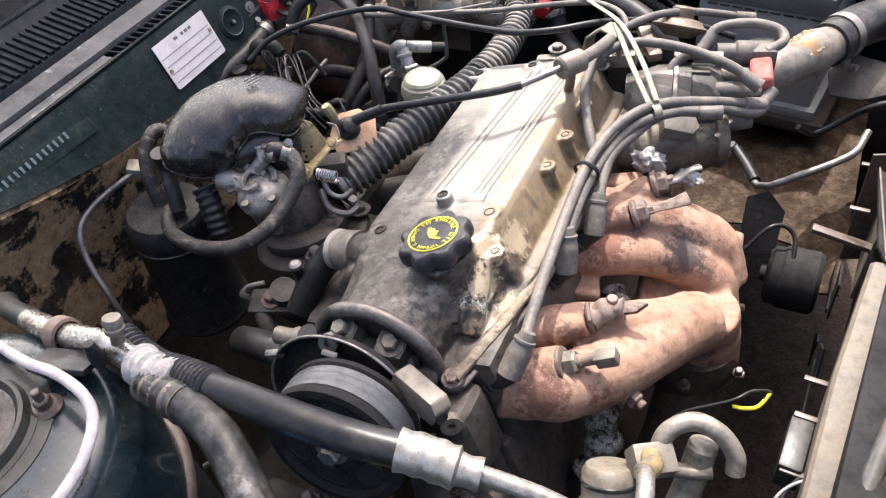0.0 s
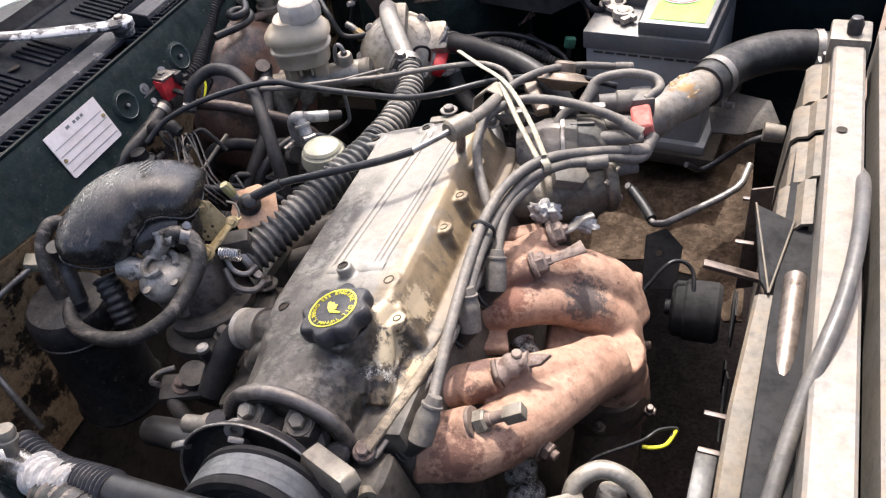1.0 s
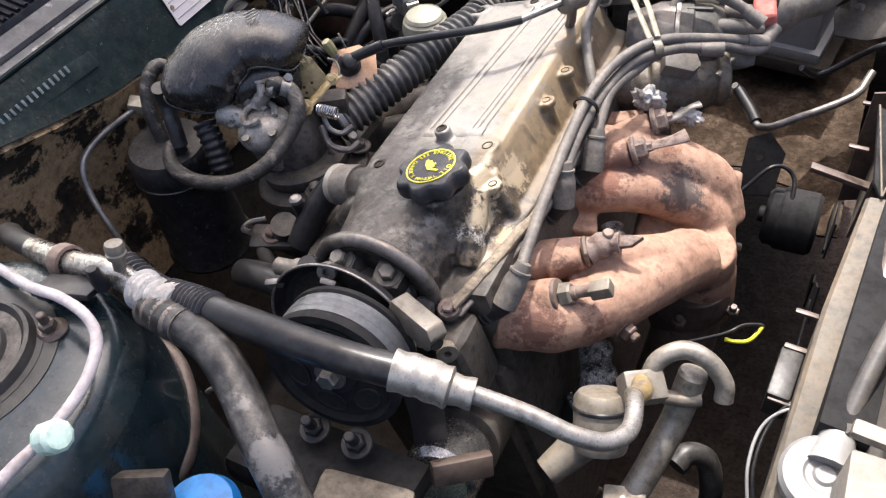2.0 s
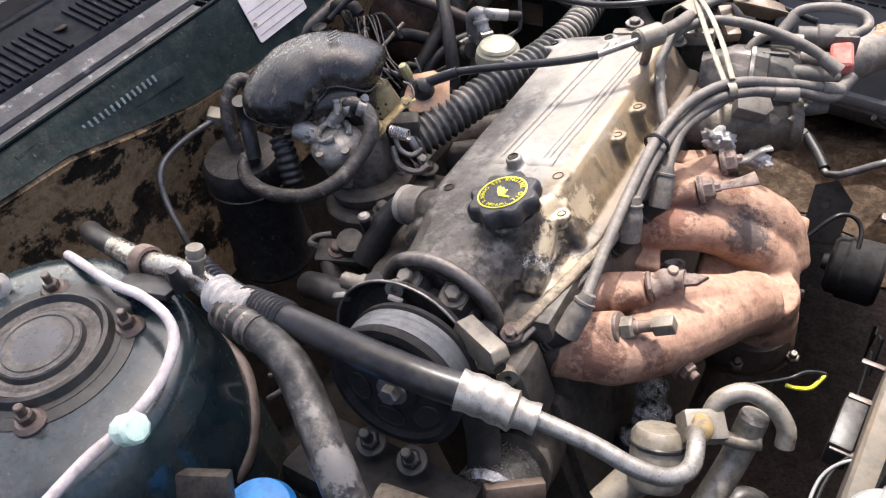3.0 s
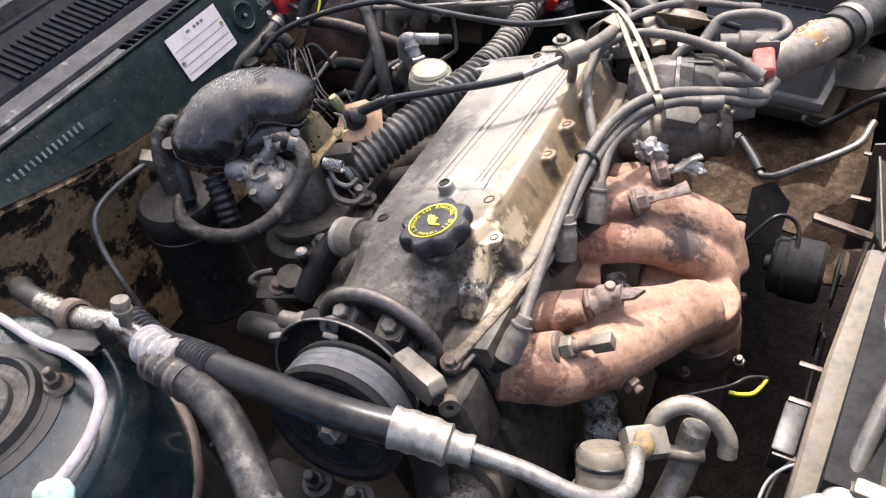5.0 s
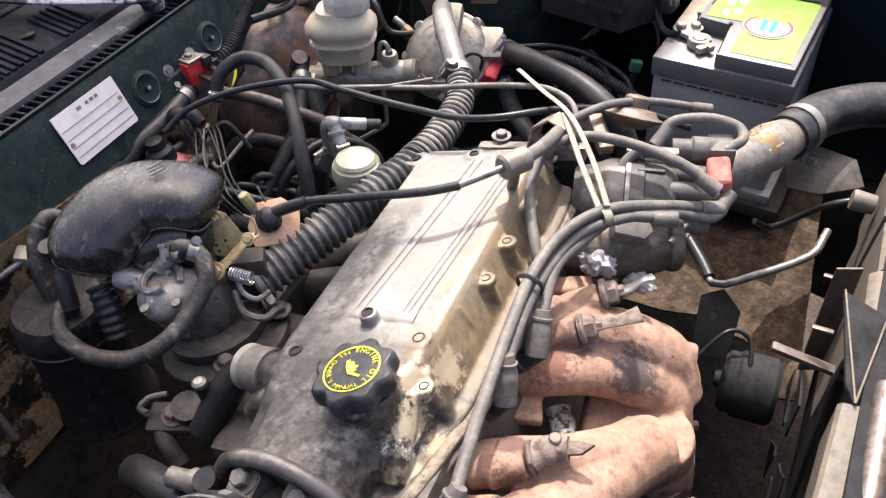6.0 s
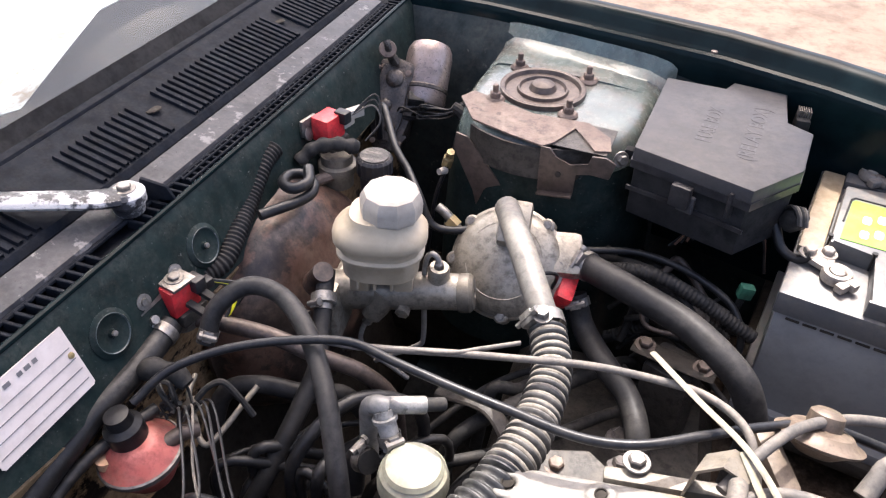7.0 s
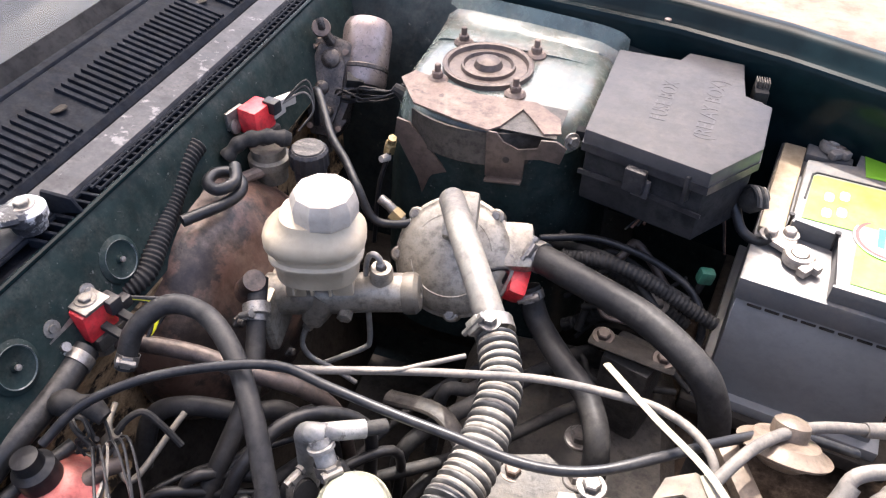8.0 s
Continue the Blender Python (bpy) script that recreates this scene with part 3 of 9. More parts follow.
def spline(points, sub=6):
    p = [Vector(q) for q in points]
    if len(p) < 3:
        return [p[0].lerp(p[1], i / sub) for i in range(sub + 1)]
    ext = [p[0] * 2 - p[1]] + p + [p[-1] * 2 - p[-2]]
    out = []
    for i in range(1, len(ext) - 2):
        a, b, c, d = ext[i - 1], ext[i], ext[i + 1], ext[i + 2]
        for k in range(sub):
            t = k / sub
            out.append(0.5 * ((2 * b) + (c - a) * t + (2 * a - 5 * b + 4 * c - d) * t * t + (3 * b - a - 3 * c + d) * t ** 3))
    return out + [p[-1]]


def tube(points, r, seg=12, sub=6, bm=None, wave=None, flat=1.0, wobble=0.0):
    """A bent round bar through points. r: radius, or a function of the share of the length. wave: (pitch, depth) for ribs."""
    bm = bm or bmesh.new()
    path = spline(points, sub)
    if wave:
        dense, step, carry = [path[0]], wave[0] / 6, 0.0
        for a, b in zip(path, path[1:]):
            length = (b - a).length
            d = step - carry
            while d <= length:
                dense.append(a.lerp(b, d / length))
                d += step
            carry = (carry + length) % step
        path = dense
    total = sum((b - a).length for a, b in zip(path, path[1:])) or 1
    done, up, loops = 0.0, Vector((0.13, 0.21, 0.97)), []
    for i, q in enumerate(path):
        tangent = (path[min(i + 1, len(path) - 1)] - path[max(i - 1, 0)]).normalized()
        side = tangent.cross(up).normalized()
        up = side.cross(tangent).normalized()
        if i:
            done += (q - path[i - 1]).length
        rad = r(done / total) if callable(r) else r
        if wave:
            rad *= 1 + wave[1] * math.sin(2 * math.pi * i / 6)
        if wobble:
            rad *= 1 + wobble * noise.noise(q * 90)
        loops.append([q + side * (rad * math.cos(2 * math.pi * k / seg)) + up * (rad * flat * math.sin(2 * math.pi * k / seg)) for k in range(seg)])
    return rings(bm, loops)


def prism(outline, z0, z1, m=None, bevel=0.0, bm=None):
    bm = bm or bmesh.new()
    lo = [bm.verts.new((x, y, z0)) for x, y in outline]
    hi = [bm.verts.new((x, y, z1)) for x, y in outline]
    n = len(lo)
    fs = [bm.faces.new(hi), bm.faces.new(list(reversed(lo)))]
    for i in range(n):
        fs.append(bm.faces.new((lo[i], lo[(i + 1) % n], hi[(i + 1) % n], hi[i])))
    geom = lo + hi
    if bevel:
        edges = list({e for f in fs for e in f.edges})
        res = bmesh.ops.bevel(bm, geom=edges, offset=bevel, segments=2, affect="EDGES", profile=0.6)
        geom = list({v for f in res["faces"] for v in f.verts} | {v for v in geom if v.is_valid})
    if m is not None:
        bmesh.ops.transform(bm, matrix=m, verts=[v for v in geom if v.is_valid])
    return bm


def sheet(rows, thick=0.0012, close=False):
    """A skin through a grid of points, given some thickness downwards along its normals."""
    bm = bmesh.new()
    vs = [[bm.verts.new(p) for p in row] for row in rows]
    for a, b in zip(vs, vs[1:]):
        for i in range(len(a) - 1):
            bm.faces.new((a[i], a[i + 1], b[i + 1], b[i]))
    bmesh.ops.recalc_face_normals(bm, faces=bm.faces)
    bmesh.ops.solidify(bm, geom=list(bm.faces), thickness=thick)
    return bm


def hexbolt(parent, at, axis=(0, 0, 1), r=0.006, h=0.005, material=None, washer=True, name="bolt", stud=0.0):
    bm = bmesh.new()
    if washer:
        lathe([(r * 1.55, 0), (r * 1.6, h * 0.12), (r * 1.5, h * 0.25)], at, axis, 20, bm)
    lathe([(r, h * 0.2), (r, h * 0.85), (r * 0.82, h)], at, axis, 6, bm)
    if stud:
        lathe([(r * 0.55, h * 0.5), (r * 0.55, h + stud - 0.001), (r * 0.42, h + stud)], at, axis, 12, bm)
    return part(name, bm, material or M_STEEL, parent, sharp=30)


def band_clamp(parent, at, axis, r, width=0.009, material=None, turn=0.0):
    m = axis_matrix(at, axis, turn)
    bm = bmesh.new()
    z = (m @ Vector((0, 0, 1)) - m.translation)
    lathe([(r, -width / 2), (r * 1.06, -width / 2), (r * 1.06, width / 2), (r, width / 2)], at, axis, 24, bm, ring=True)
    box(bm, (r * 0.9, r * 0.45, width * 1.05), m @ pose(0, r * 1.18, 0), 0.0008)
    lathe([(0.0028, -r * 0.8), (0.0028, r * 0.6), (0.0042, r * 0.62), (0.004, r * 0.9)], m @ Vector((0, r * 1.3, 0)), m.to_3x3() @ Vector((1, 0, 0)), 8, bm)
    return part("clamp", bm, material or M_STEEL, parent, "steel hose clamp")


def hose(name, label, points, r, material, category="hose", seg=12, clamps=(), **kw):
    """A hose or cable as a thing of its own; clamps sit at shares of its control points (index, size)."""
    ob = solo(name, tube(points, r, seg, **kw), material, label, category, sharp=60)
    for i in clamps:
        a, b = Vector(points[i]), Vector(points[i + 1 if i + 1 < len(points) and i >= 0 else i - 1])
        band_clamp(ob, a.lerp(b, 0.25), b - a, (r(0) if callable(r) else r) * 1.04, turn=40)
    return ob


def lettering(text, size, material, parent, m, name="lettering", depth=0.0004):
    cu = bpy.data.curves.new(name, "FONT")
    cu.body, cu.size, cu.extrude, cu.align_x, cu.align_y = text, size, depth, "CENTER", "CENTER"
    tmp = new("tmp", cu)
    me = bpy.data.meshes.new_from_object(tmp.evaluated_get(bpy.context.evaluated_depsgraph_get()))
    bpy.data.objects.remove(tmp)
    me.transform(m)
    me.materials.clear()
    me.materials.append(material)
    ob = new(name, me)
    return hang(ob, parent)

# ---- setting: ground, body shell ----
def ground_sheet():
    bm = bmesh.new()
    n, r = 44, 300.0
    grid = []
    for i in range(n + 1):
        row = []
        for j in range(n + 1):
            a, b = (2 * i / n - 1), (2 * j / n - 1)
            x, y = r * a * abs(a) ** 3 + 0.4, r * b * abs(b) ** 3 + 0.6
            z = 0.012 * noise.noise(Vector((x * 2, y * 2, 0))) if abs(x) < 8 and abs(y) < 8 else 0.0
            row.append(bm.verts.new((x, y, z)))
        grid.append(row)
    for i in range(n):
        for j in range(n):
            bm.faces.new((grid[i][j], grid[i + 1][j], grid[i + 1][j + 1], grid[i][j + 1]))
    return bm


solo("ground", ground_sheet(), M_GROUND, "dry pinkish brown earth round the car", "ground", kind="structure")


def stones(count, box_min, box_max, size, seed):
    rng = random.Random(seed)
    verts, faces = [], []
    for _ in range(count):
        c = Vector((rng.uniform(box_min[0], box_max[0]), rng.uniform(box_min[1], box_max[1]), rng.uniform(0, size * 0.4)))
        k = size * rng.uniform(0.35, 1.0)
        base = len(verts)
        for d in ((1, 0, 0), (0, 1, 0), (-1, 0, 0), (0, -1, 0), (0, 0, 0.8), (0, 0, -0.8)):
            verts.append(c + Vector(d) * k * rng.uniform(0.6, 1.1))
        for f in ((0, 1, 4), (1, 2, 4), (2, 3, 4), (3, 0, 4), (1, 0, 5), (2, 1, 5), (3, 2, 5), (0, 3, 5)):
            faces.append([base + i for i in f])
    me = bpy.data.meshes.new("gravel")
    me.from_pydata(verts, [], faces)
    me.materials.append(M_GRAVEL)
    return tagged(new("gravel", me), "brown gravel and crumbs under the car, shade painted into the colour", "gravel", kind="stuff")


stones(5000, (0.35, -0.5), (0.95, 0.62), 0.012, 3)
# bed under the bay; the shade on the ground is in its colour
solo("gravel_bed", boxed((0.85, 2.1, 0.012), (0.60, 0.45, 0.010), bevel=0.003), M_GRAVEL, "soil below the engine, the car's shade painted into its colour", "ground", kind="structure")


def seam(y):
    return -0.062 - 0.05 * (y - 0.25) ** 2, 0.846 - 0.02 * (y - 0.35) ** 2


def panel_low(y):
    """How far the painted panel reaches down from its folded edge; it narrows towards the near wing."""
    return max(0.020, min(0.082, 0.064 + (0.28 if y < 0 else 0.1) * y))


YS = [-0.62 + 0.08 * i for i in range(21)]
panel_rows = []
for y in YS:
    x, z = seam(y)
    d = panel_low(y)
    panel_rows.append([(x - 0.004, y, z + 0.003), (x, y, z), (x + 0.006, y, z - 0.15 * d), (x + 0.019, y, z - 0.64 * d), (x + 0.026, y, z - 0.92 * d), (x + 0.029, y, z - d)])
firewall = thing("firewall_panel", "dark green painted firewall panel below the cowl", "firewall", kind="structure")
part("panel", sheet(panel_rows, 0.0015), M_GREEN, firewall)
edge = [(seam(y)[0] - 0.003, y, seam(y)[1] + 0.004) for y in YS]
part("rolled_edge", tube(edge, 0.0028, 8, 2), M_SHEEN, firewall, "dark green rolled metal edge")
for y in (0.275, 0.40):
    x, z = seam(y)
    part("pressed_ring", lathe([(0.020, 0), (0.021, 0.002), (0.017, 0.0045), (0.013, 0.002), (0.004, 0.002), (0.003, 0.005)], (x + 0.0145, y - 0.006, z - 0.042), (0.94, 0, 0.34), 28), M_GREEN, firewall)
    part("worn_rim", lathe([(0.0158, 0.0040), (0.0166, 0.0048), (0.0174, 0.0040)], (x + 0.0145, y - 0.006, z - 0.042), (0.94, 0, 0.34), 28, ring=True), M_WORNRIM, firewall, "rubbed paint")
    part("pin", lathe([(0.0026, 0.003), (0.0024, 0.007), (0.0, 0.0075)], (x + 0.0145, y - 0.006, z - 0.042), (0.94, 0, 0.34), 10), M_STEEL, firewall)
part("stamped_boss", boxed((0.002, 0.205, 0.026), (seam(-0.075)[0] + 0.0128, -0.075, seam(-0.075)[1] - 0.021), (-2, -30, 0), 0.001), M_GREEN, firewall)
for i in range(17):
    y = -0.127 + 0.0074 * i
    x, z = seam(y)
    part("stamp_bar", boxed((0.0010, 0.0030, 0.0078), (x + 0.0152, y, z - 0.0195), (-2, -30, 0), 0.0004, 1), M_PALEBAR, firewall)

felt_rows = []
for y in YS:
    x, z = seam(y)
    k = 0.02 * noise.noise(Vector((y * 6, 0, 3)))
    felt_rows.append([(x + 0.004 + 0.01 * noise.noise(Vector((y * 9, i, 1))) + dx, y, z - d) for i, (dx, d) in enumerate(((0.014, panel_low(y)), (0.002 + k, panel_low(y) + 0.022), (-0.012 + k, 0.15), (-0.015, 0.20), (-0.012, 0.26), (-0.004, 0.33 if y < 0.05 else 0.27)))])
solo("firewall_insulation", sheet(felt_rows, 0.012), M_FELT, "torn tan felt insulation blackened with grime on the firewall", "insulation", kind="structure")

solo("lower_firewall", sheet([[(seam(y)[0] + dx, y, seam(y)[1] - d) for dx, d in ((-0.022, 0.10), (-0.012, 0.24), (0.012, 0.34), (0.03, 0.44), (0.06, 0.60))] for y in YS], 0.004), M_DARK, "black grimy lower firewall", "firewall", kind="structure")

# cowl: slotted strip, flat strip, ribbed grille
cowl = thing("cowl", "black plastic cowl with ribbed air grille below the windscreen", "cowl", kind="structure")


def cowl_line(y, back, up):
    x, z = seam(y)
    return (x - back, y, z + up)


part("base", sheet([[cowl_line(y, b, u) for b, u in ((0.004, 0.002), (0.022, -0.006), (0.046, -0.002), (0.049, 0.006), (0.15, 0.030))] for y in YS], 0.002), M_COWL, cowl)
part("flat_strip", sheet([[cowl_line(y, b, u) for b, u in ((0.023, 0.002), (0.026, 0.009), (0.052, 0.013), (0.055, 0.009))] for y in YS if y < 0.95], 0.002), M_COWLSTRIP, cowl, "dusty grey plastic strip")
part("near_cover", sheet([[cowl_line(y, b, u) for b, u in ((0.003, 0.003), (0.006, 0.005), (0.016, 0.004), (0.0235, 0.006))] for y in YS if y < 0.11], 0.002), M_COWLSTRIP, cowl, "dusty grey edge strip")
y = 0.11
while y < 0.95:
    if not 0.30 < y < 0.345:
        part("slat", boxed((0.020, 0.0034, 0.009), cowl_line(y, 0.0125, 0.001), (0, 4, 8), 0.0006, 1), M_COWL, cowl)
    y += 0.0105
for back in (0.0085, 0.0165):
    part("mesh_bar", tube([cowl_line(y, back, 0.0062) for y in YS if 0.40 < y < 0.98], 0.0013, 6, 2), M_COWL, cowl)
part("strip_edge", tube([cowl_line(y, 0.0225, 0.0045) for y in YS if y < 0.98], 0.0022, 8, 2), M_COWL, cowl)
part("grille_panel", sheet([[cowl_line(y, b, u) for b, u in ((0.057, 0.010), (0.062, 0.016), (0.125, 0.030), (0.140, 0.034), (0.15, 0.030))] for y in YS if y < 0.98], 0.002), M_COWL, cowl)
y = -0.52
while y < 0.86:
    hole = min(abs(y - c) for c in (-0.02, 0.235, 0.49, 0.74))
    if hole > 0.012 and not 0.30 < y < 0.37:
        x, z = seam(y)
        part("rib", sheet([[cowl_line(y + 0.0045 - 0.0031, bk, up), cowl_line(y + 0.0045 - 0.0024, bk, up + 0.0032), cowl_line(y + 0.0045 + 0.0024, bk, up + 0.0032), cowl_line(y + 0.0045 + 0.0031, bk, up)] for bk, up in ((0.064, 0.0165), (0.09, 0.0225), (0.117, 0.0285))], 0.0008), M_COWL, cowl)
    y += 0.0098
for c in (-0.02, 0.235, 0.49, 0.74):
    part("drain_hole", lathe([(0.0085, 0.0004), (0.0080, 0.0012), (0.0, 0.0012)], cowl_line(c, 0.098, 0.0245), (-0.2, 0, 1), 20), M_DARK, cowl)
part("rear_moulding", tube([cowl_line(y, 0.148, 0.034) for y in YS], 0.006, 8, 2, flat=0.6), M_COWL, cowl)

wiper = thing("windscreen_wiper", "worn black wiper arm with flaking paint and a pivot bolt", "wiper")
part("arm", tube([(-0.088, 0.360, 0.870), (-0.100, 0.341, 0.874), (-0.124, 0.319, 0.880), (-0.154, 0.293, 0.887), (-0.20, 0.255, 0.900), (-0.28, 0.18, 0.935)], lambda s: 0.0140 - 0.004 * s, 12, flat=0.45), M_FLAKE, wiper, "black arm with peeling white paint")
part("pivot_head", lathe([(0.013, -0.016), (0.014, -0.008), (0.0165, -0.005), (0.0165, 0.003), (0.013, 0.006), (0.004, 0.0065)], (-0.089, 0.360, 0.870), (0, 0, 1), 28), M_FLAKE, wiper)
hexbolt(wiper, (-0.089, 0.360, 0.876), (0, 0, 1), 0.0062, 0.005, M_STEEL)
part("pivot_shroud", prism([(0, 0), (0.034, 0.0), (0.028, 0.014), (0.006, 0.022)], 0, 0.004, Matrix.Translation((-0.098, 0.382, 0.852)) @ Matrix.Rotation(radians(20), 4, "Z") @ Matrix.Rotation(radians(90), 4, "X"), 0.001), M_COWL, wiper, "black plastic fin")

# windscreen
screen = thing("windscreen", "glossy windscreen reflecting the bright sky", "windscreen", kind="structure")
wr = []
for y in YS:
    x, z = seam(y)
    wr.append([(x - 0.155 - 0.6 * d, y, z + 0.028 + 0.62 * d) for d in (0, 0.04, 0.3, 0.7, 1.0)])
glass = part("glass", sheet(wr, 0.005), M_GLASS, screen)
glass.visible_shadow = False
part("lower_band", sheet([[(r[0][0] + 0.006, r[0][1], r[0][2] - 0.004), (r[0][0] - 0.012, r[0][1], r[0][2] + 0.020)] for r in wr], 0.006), M_PITCH, screen, "black rubber seal")
dash = thing("dashboard", "dark dashboard with a pale sheet added behind the windscreen for its reflection", "dashboard")
part("dash_top", sheet([[(r[0][0] - 0.02, r[0][1], r[0][2] + 0.004), (r[0][0] - 0.25, r[0][1], r[0][2] + 0.05), (r[0][0] - 0.55, r[0][1], r[0][2] + 0.04), (r[0][0] - 0.6, r[0][1], r[0][2] - 0.4)] for r in wr], 0.01), M_DARK, dash)
# pale streaked sheet added behind the glass in place of its bright sky reflection
reflection_rows = []
for k, r in enumerate(wr):
    w = 0.03 * math.sin(k * 0.9) + 0.012 * math.sin(k * 2.3)
    reflection_rows.append([(r[0][0] - 0.060 - 0.58 * d - 0.02 * math.sin(k * 1.3 + 6 * d), r[0][1], r[0][2] + 0.030 + 0.6 * w + 0.52 * d) for d in (0.0, 0.08, 0.2, 0.35, 0.5, 0.75)])
part("sun_shade", sheet(reflection_rows, 0.003), M_SKYSHEET, dash, "crumpled white sheet standing in for the windscreen's reflection")

# inner wings, towers and fender edges
FAR = [(-0.12, 0.965), (0.03, 0.965), (0.12, 0.955), (0.22, 0.942), (0.35, 0.925), (0.47, 0.895), (0.57, 0.86), (0.70, 0.815), (0.86, 0.76)]
fender = thing("far_fender", "dark green glossy fender with a folded inner edge", "fender", kind="structure")
prof = ((0.004, -0.30), (-0.004, -0.10), (-0.018, -0.030), (-0.019, -0.010), (-0.016, -0.004), (-0.011, -0.002), (-0.006, -0.005), (0.002, -0.013), (0.014, -0.015), (0.024, -0.009), (0.030, 0.001), (0.040, 0.007), (0.052, 0.008), (0.066, 0.003), (0.080, -0.015), (0.094, -0.08), (0.105, -0.5))
part("skin", sheet([[(x, y + dy, 0.855 + dz - 0.02 * max(0, x - 0.4)) for dy, dz in prof] for x, y in FAR], 0.0015), M_SHEEN, fender)
part("screw", lathe([(0.0045, 0), (0.004, 0.002), (0.001, 0.003)], (0.335, 0.938, 0.8455), (0, 0, 1), 12), M_BRKT, fender)
wing_rows = [[(x, y - 0.010 - a * 0.02, 0.842 - b) for a, b in (((0, 0), (1, 0.03), (2, 0.08), (3, 0.2), (4, 0.4), (6, 0.62)) if x < 0.30 else ((0, 0), (0, 0.03), (-1, 0.08), (-2.5, 0.2), (-2.5, 0.4), (-2, 0.62)))] for x, y in FAR]
solo("inner_wing_far", sheet(wing_rows, 0.002), M_DARKGREEN, "dark green inner wing covered in grime", "inner wing", kind="structure")
near_rows = [[(x, -0.47 - 0.02 * math.sin(x * 3) + a, 0.80 - b) for a, b in ((-0.05, -0.03), (-0.02, 0), (0, 0.02), (0.03, 0.1), (0.05, 0.3), (0.08, 0.6))] for x in (-0.2, 0.0, 0.2, 0.4, 0.6, 0.86)]
solo("inner_wing_near", sheet(near_rows, 0.002), M_GREEN, "dark green inner wing", "inner wing", kind="structure")


def strut_tower(name, cx, cy, side, label):
    """side: +1 when the outer wing lies towards +y."""
    t = thing(name, label, "strut tower", (cx, cy, 0.5), kind="structure")
    bm = bmesh.new()
    loops = []
    wide = (0.110, 0.152, 0.022, 0.050) if side > 0 else (0.125, 0.125, -0.005, -0.02)
    for k, z in ((1.22, 0.50), (1.18, 0.66), (1.14, 0.735), (1.08, 0.775), (1.02, 0.797), (0.96, 0.806), (0.85, 0.809), (0.6, 0.811), (0.3, 0.811)):
        f = min(1.0, (k - 0.3) / 0.55)
        power = 2.0 + (1.3 if side > 0 else 0.2) * f
        loop = []
        for i in range(56):
            a = 2 * math.pi * i / 56
            c, s = math.cos(a), math.sin(a)
            loop.append((cx + wide[2] * f + wide[0] * k * math.copysign(abs(c) ** (2 / power), c), cy + wide[3] * f + wide[1] * k * math.copysign(abs(s) ** (2 / power), s), z))
        loops.append(loop)
    part("dome", rings(bm, loops[3:]), M_GREENLIT if side > 0 else M_TEAL, t, "dusty top with the sky's sheen in its pale colour" if side > 0 else "", 50)
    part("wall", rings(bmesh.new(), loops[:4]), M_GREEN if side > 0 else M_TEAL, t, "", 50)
    part("mount_plate", lathe([(0.053, 0), (0.053, 0.006), (0.050, 0.007), (0.047, 0.006), (0.045, 0.001), (0.032, 0.001), (0.031, 0.005), (0.029, 0.0055), (0.027, 0.002), (0.017, 0.003), (0.014, 0.010), (0.008, 0.013), (0.0, 0.0135)] if side > 0 else
         [(0.060, 0), (0.061, 0.003), (0.056, 0.0035), (0.053, 0.010), (0.050, 0.011), (0.046, 0.005), (0.036, 0.004), (0.033, 0.010), (0.031, 0.0105), (0.029, 0.009), (0.0, 0.009)], (cx, cy, 0.811), (0, 0, 1), 40), M_MOUNTRUST if side > 0 else M_MOUNT, t, "rusty spring mount" if side > 0 else "black rubber spring mount")
    if side < 0:
        part("mount_flange", lathe([(0.071, -0.001), (0.071, 0.0012), (0.062, 0.0030), (0.058, 0.0030)], (cx, cy, 0.8105), (0, 0, 1), 48), M_TOWERTOP, t, "dusty painted flange round the mount")
        part("dust_ring", lathe([(0.0465, 0.0), (0.0460, 0.0062), (0.041, 0.0050), (0.038, 0.0066), (0.035, 0.0058), (0.032, 0.0112), (0.0285, 0.0116)], (cx, cy, 0.8110), (0, 0, 1), 48), M_DUSTDISH, t, "pale dried mud in the dish of the mount")
        part("centre_cap", lathe([(0.0280, 0.004), (0.0290, 0.0105), (0.0275, 0.0125), (0.0262, 0.0112), (0.016, 0.0118), (0.0, 0.0122)], (cx, cy, 0.8110), (0, 0, 1), 40), M_CAPGREY, t, "smooth grey centre cap")
    return t


lt = strut_tower("strut_tower_far", 0.152, 0.812, 1, "dark green strut tower with a rusty top mount")
rt = strut_tower("strut_tower_near", 0.138, -0.318, -1, "dark green strut tower with black rubber mount cap")
for t, cx, cy, r in ((lt, 0.152, 0.812, 0.066), (rt, 0.138, -0.318, 0.066)):
    for a in (47, 133, 227, 313):
        at = (cx + r * math.cos(radians(a)), cy + r * math.sin(radians(a)), 0.811)
        part("stud_washer", lathe([(0.012, 0), (0.0122, 0.002), (0.009, 0.005)], at, (0, 0, 1), 20), M_BRKT if t is rt else M_RUST, t)
        hexbolt(t, (at[0], at[1], 0.815), (0, 0, 1), 0.0066, 0.008, M_BRKT if t is rt else M_RUST, False, "stud_nut", 0.009)
def far_y(x):
    for (x0, y0), (x1, y1) in zip(FAR, FAR[1:]):
        if x0 <= x <= x1:
            return y0 + (y1 - y0) * (x - x0) / (x1 - x0)


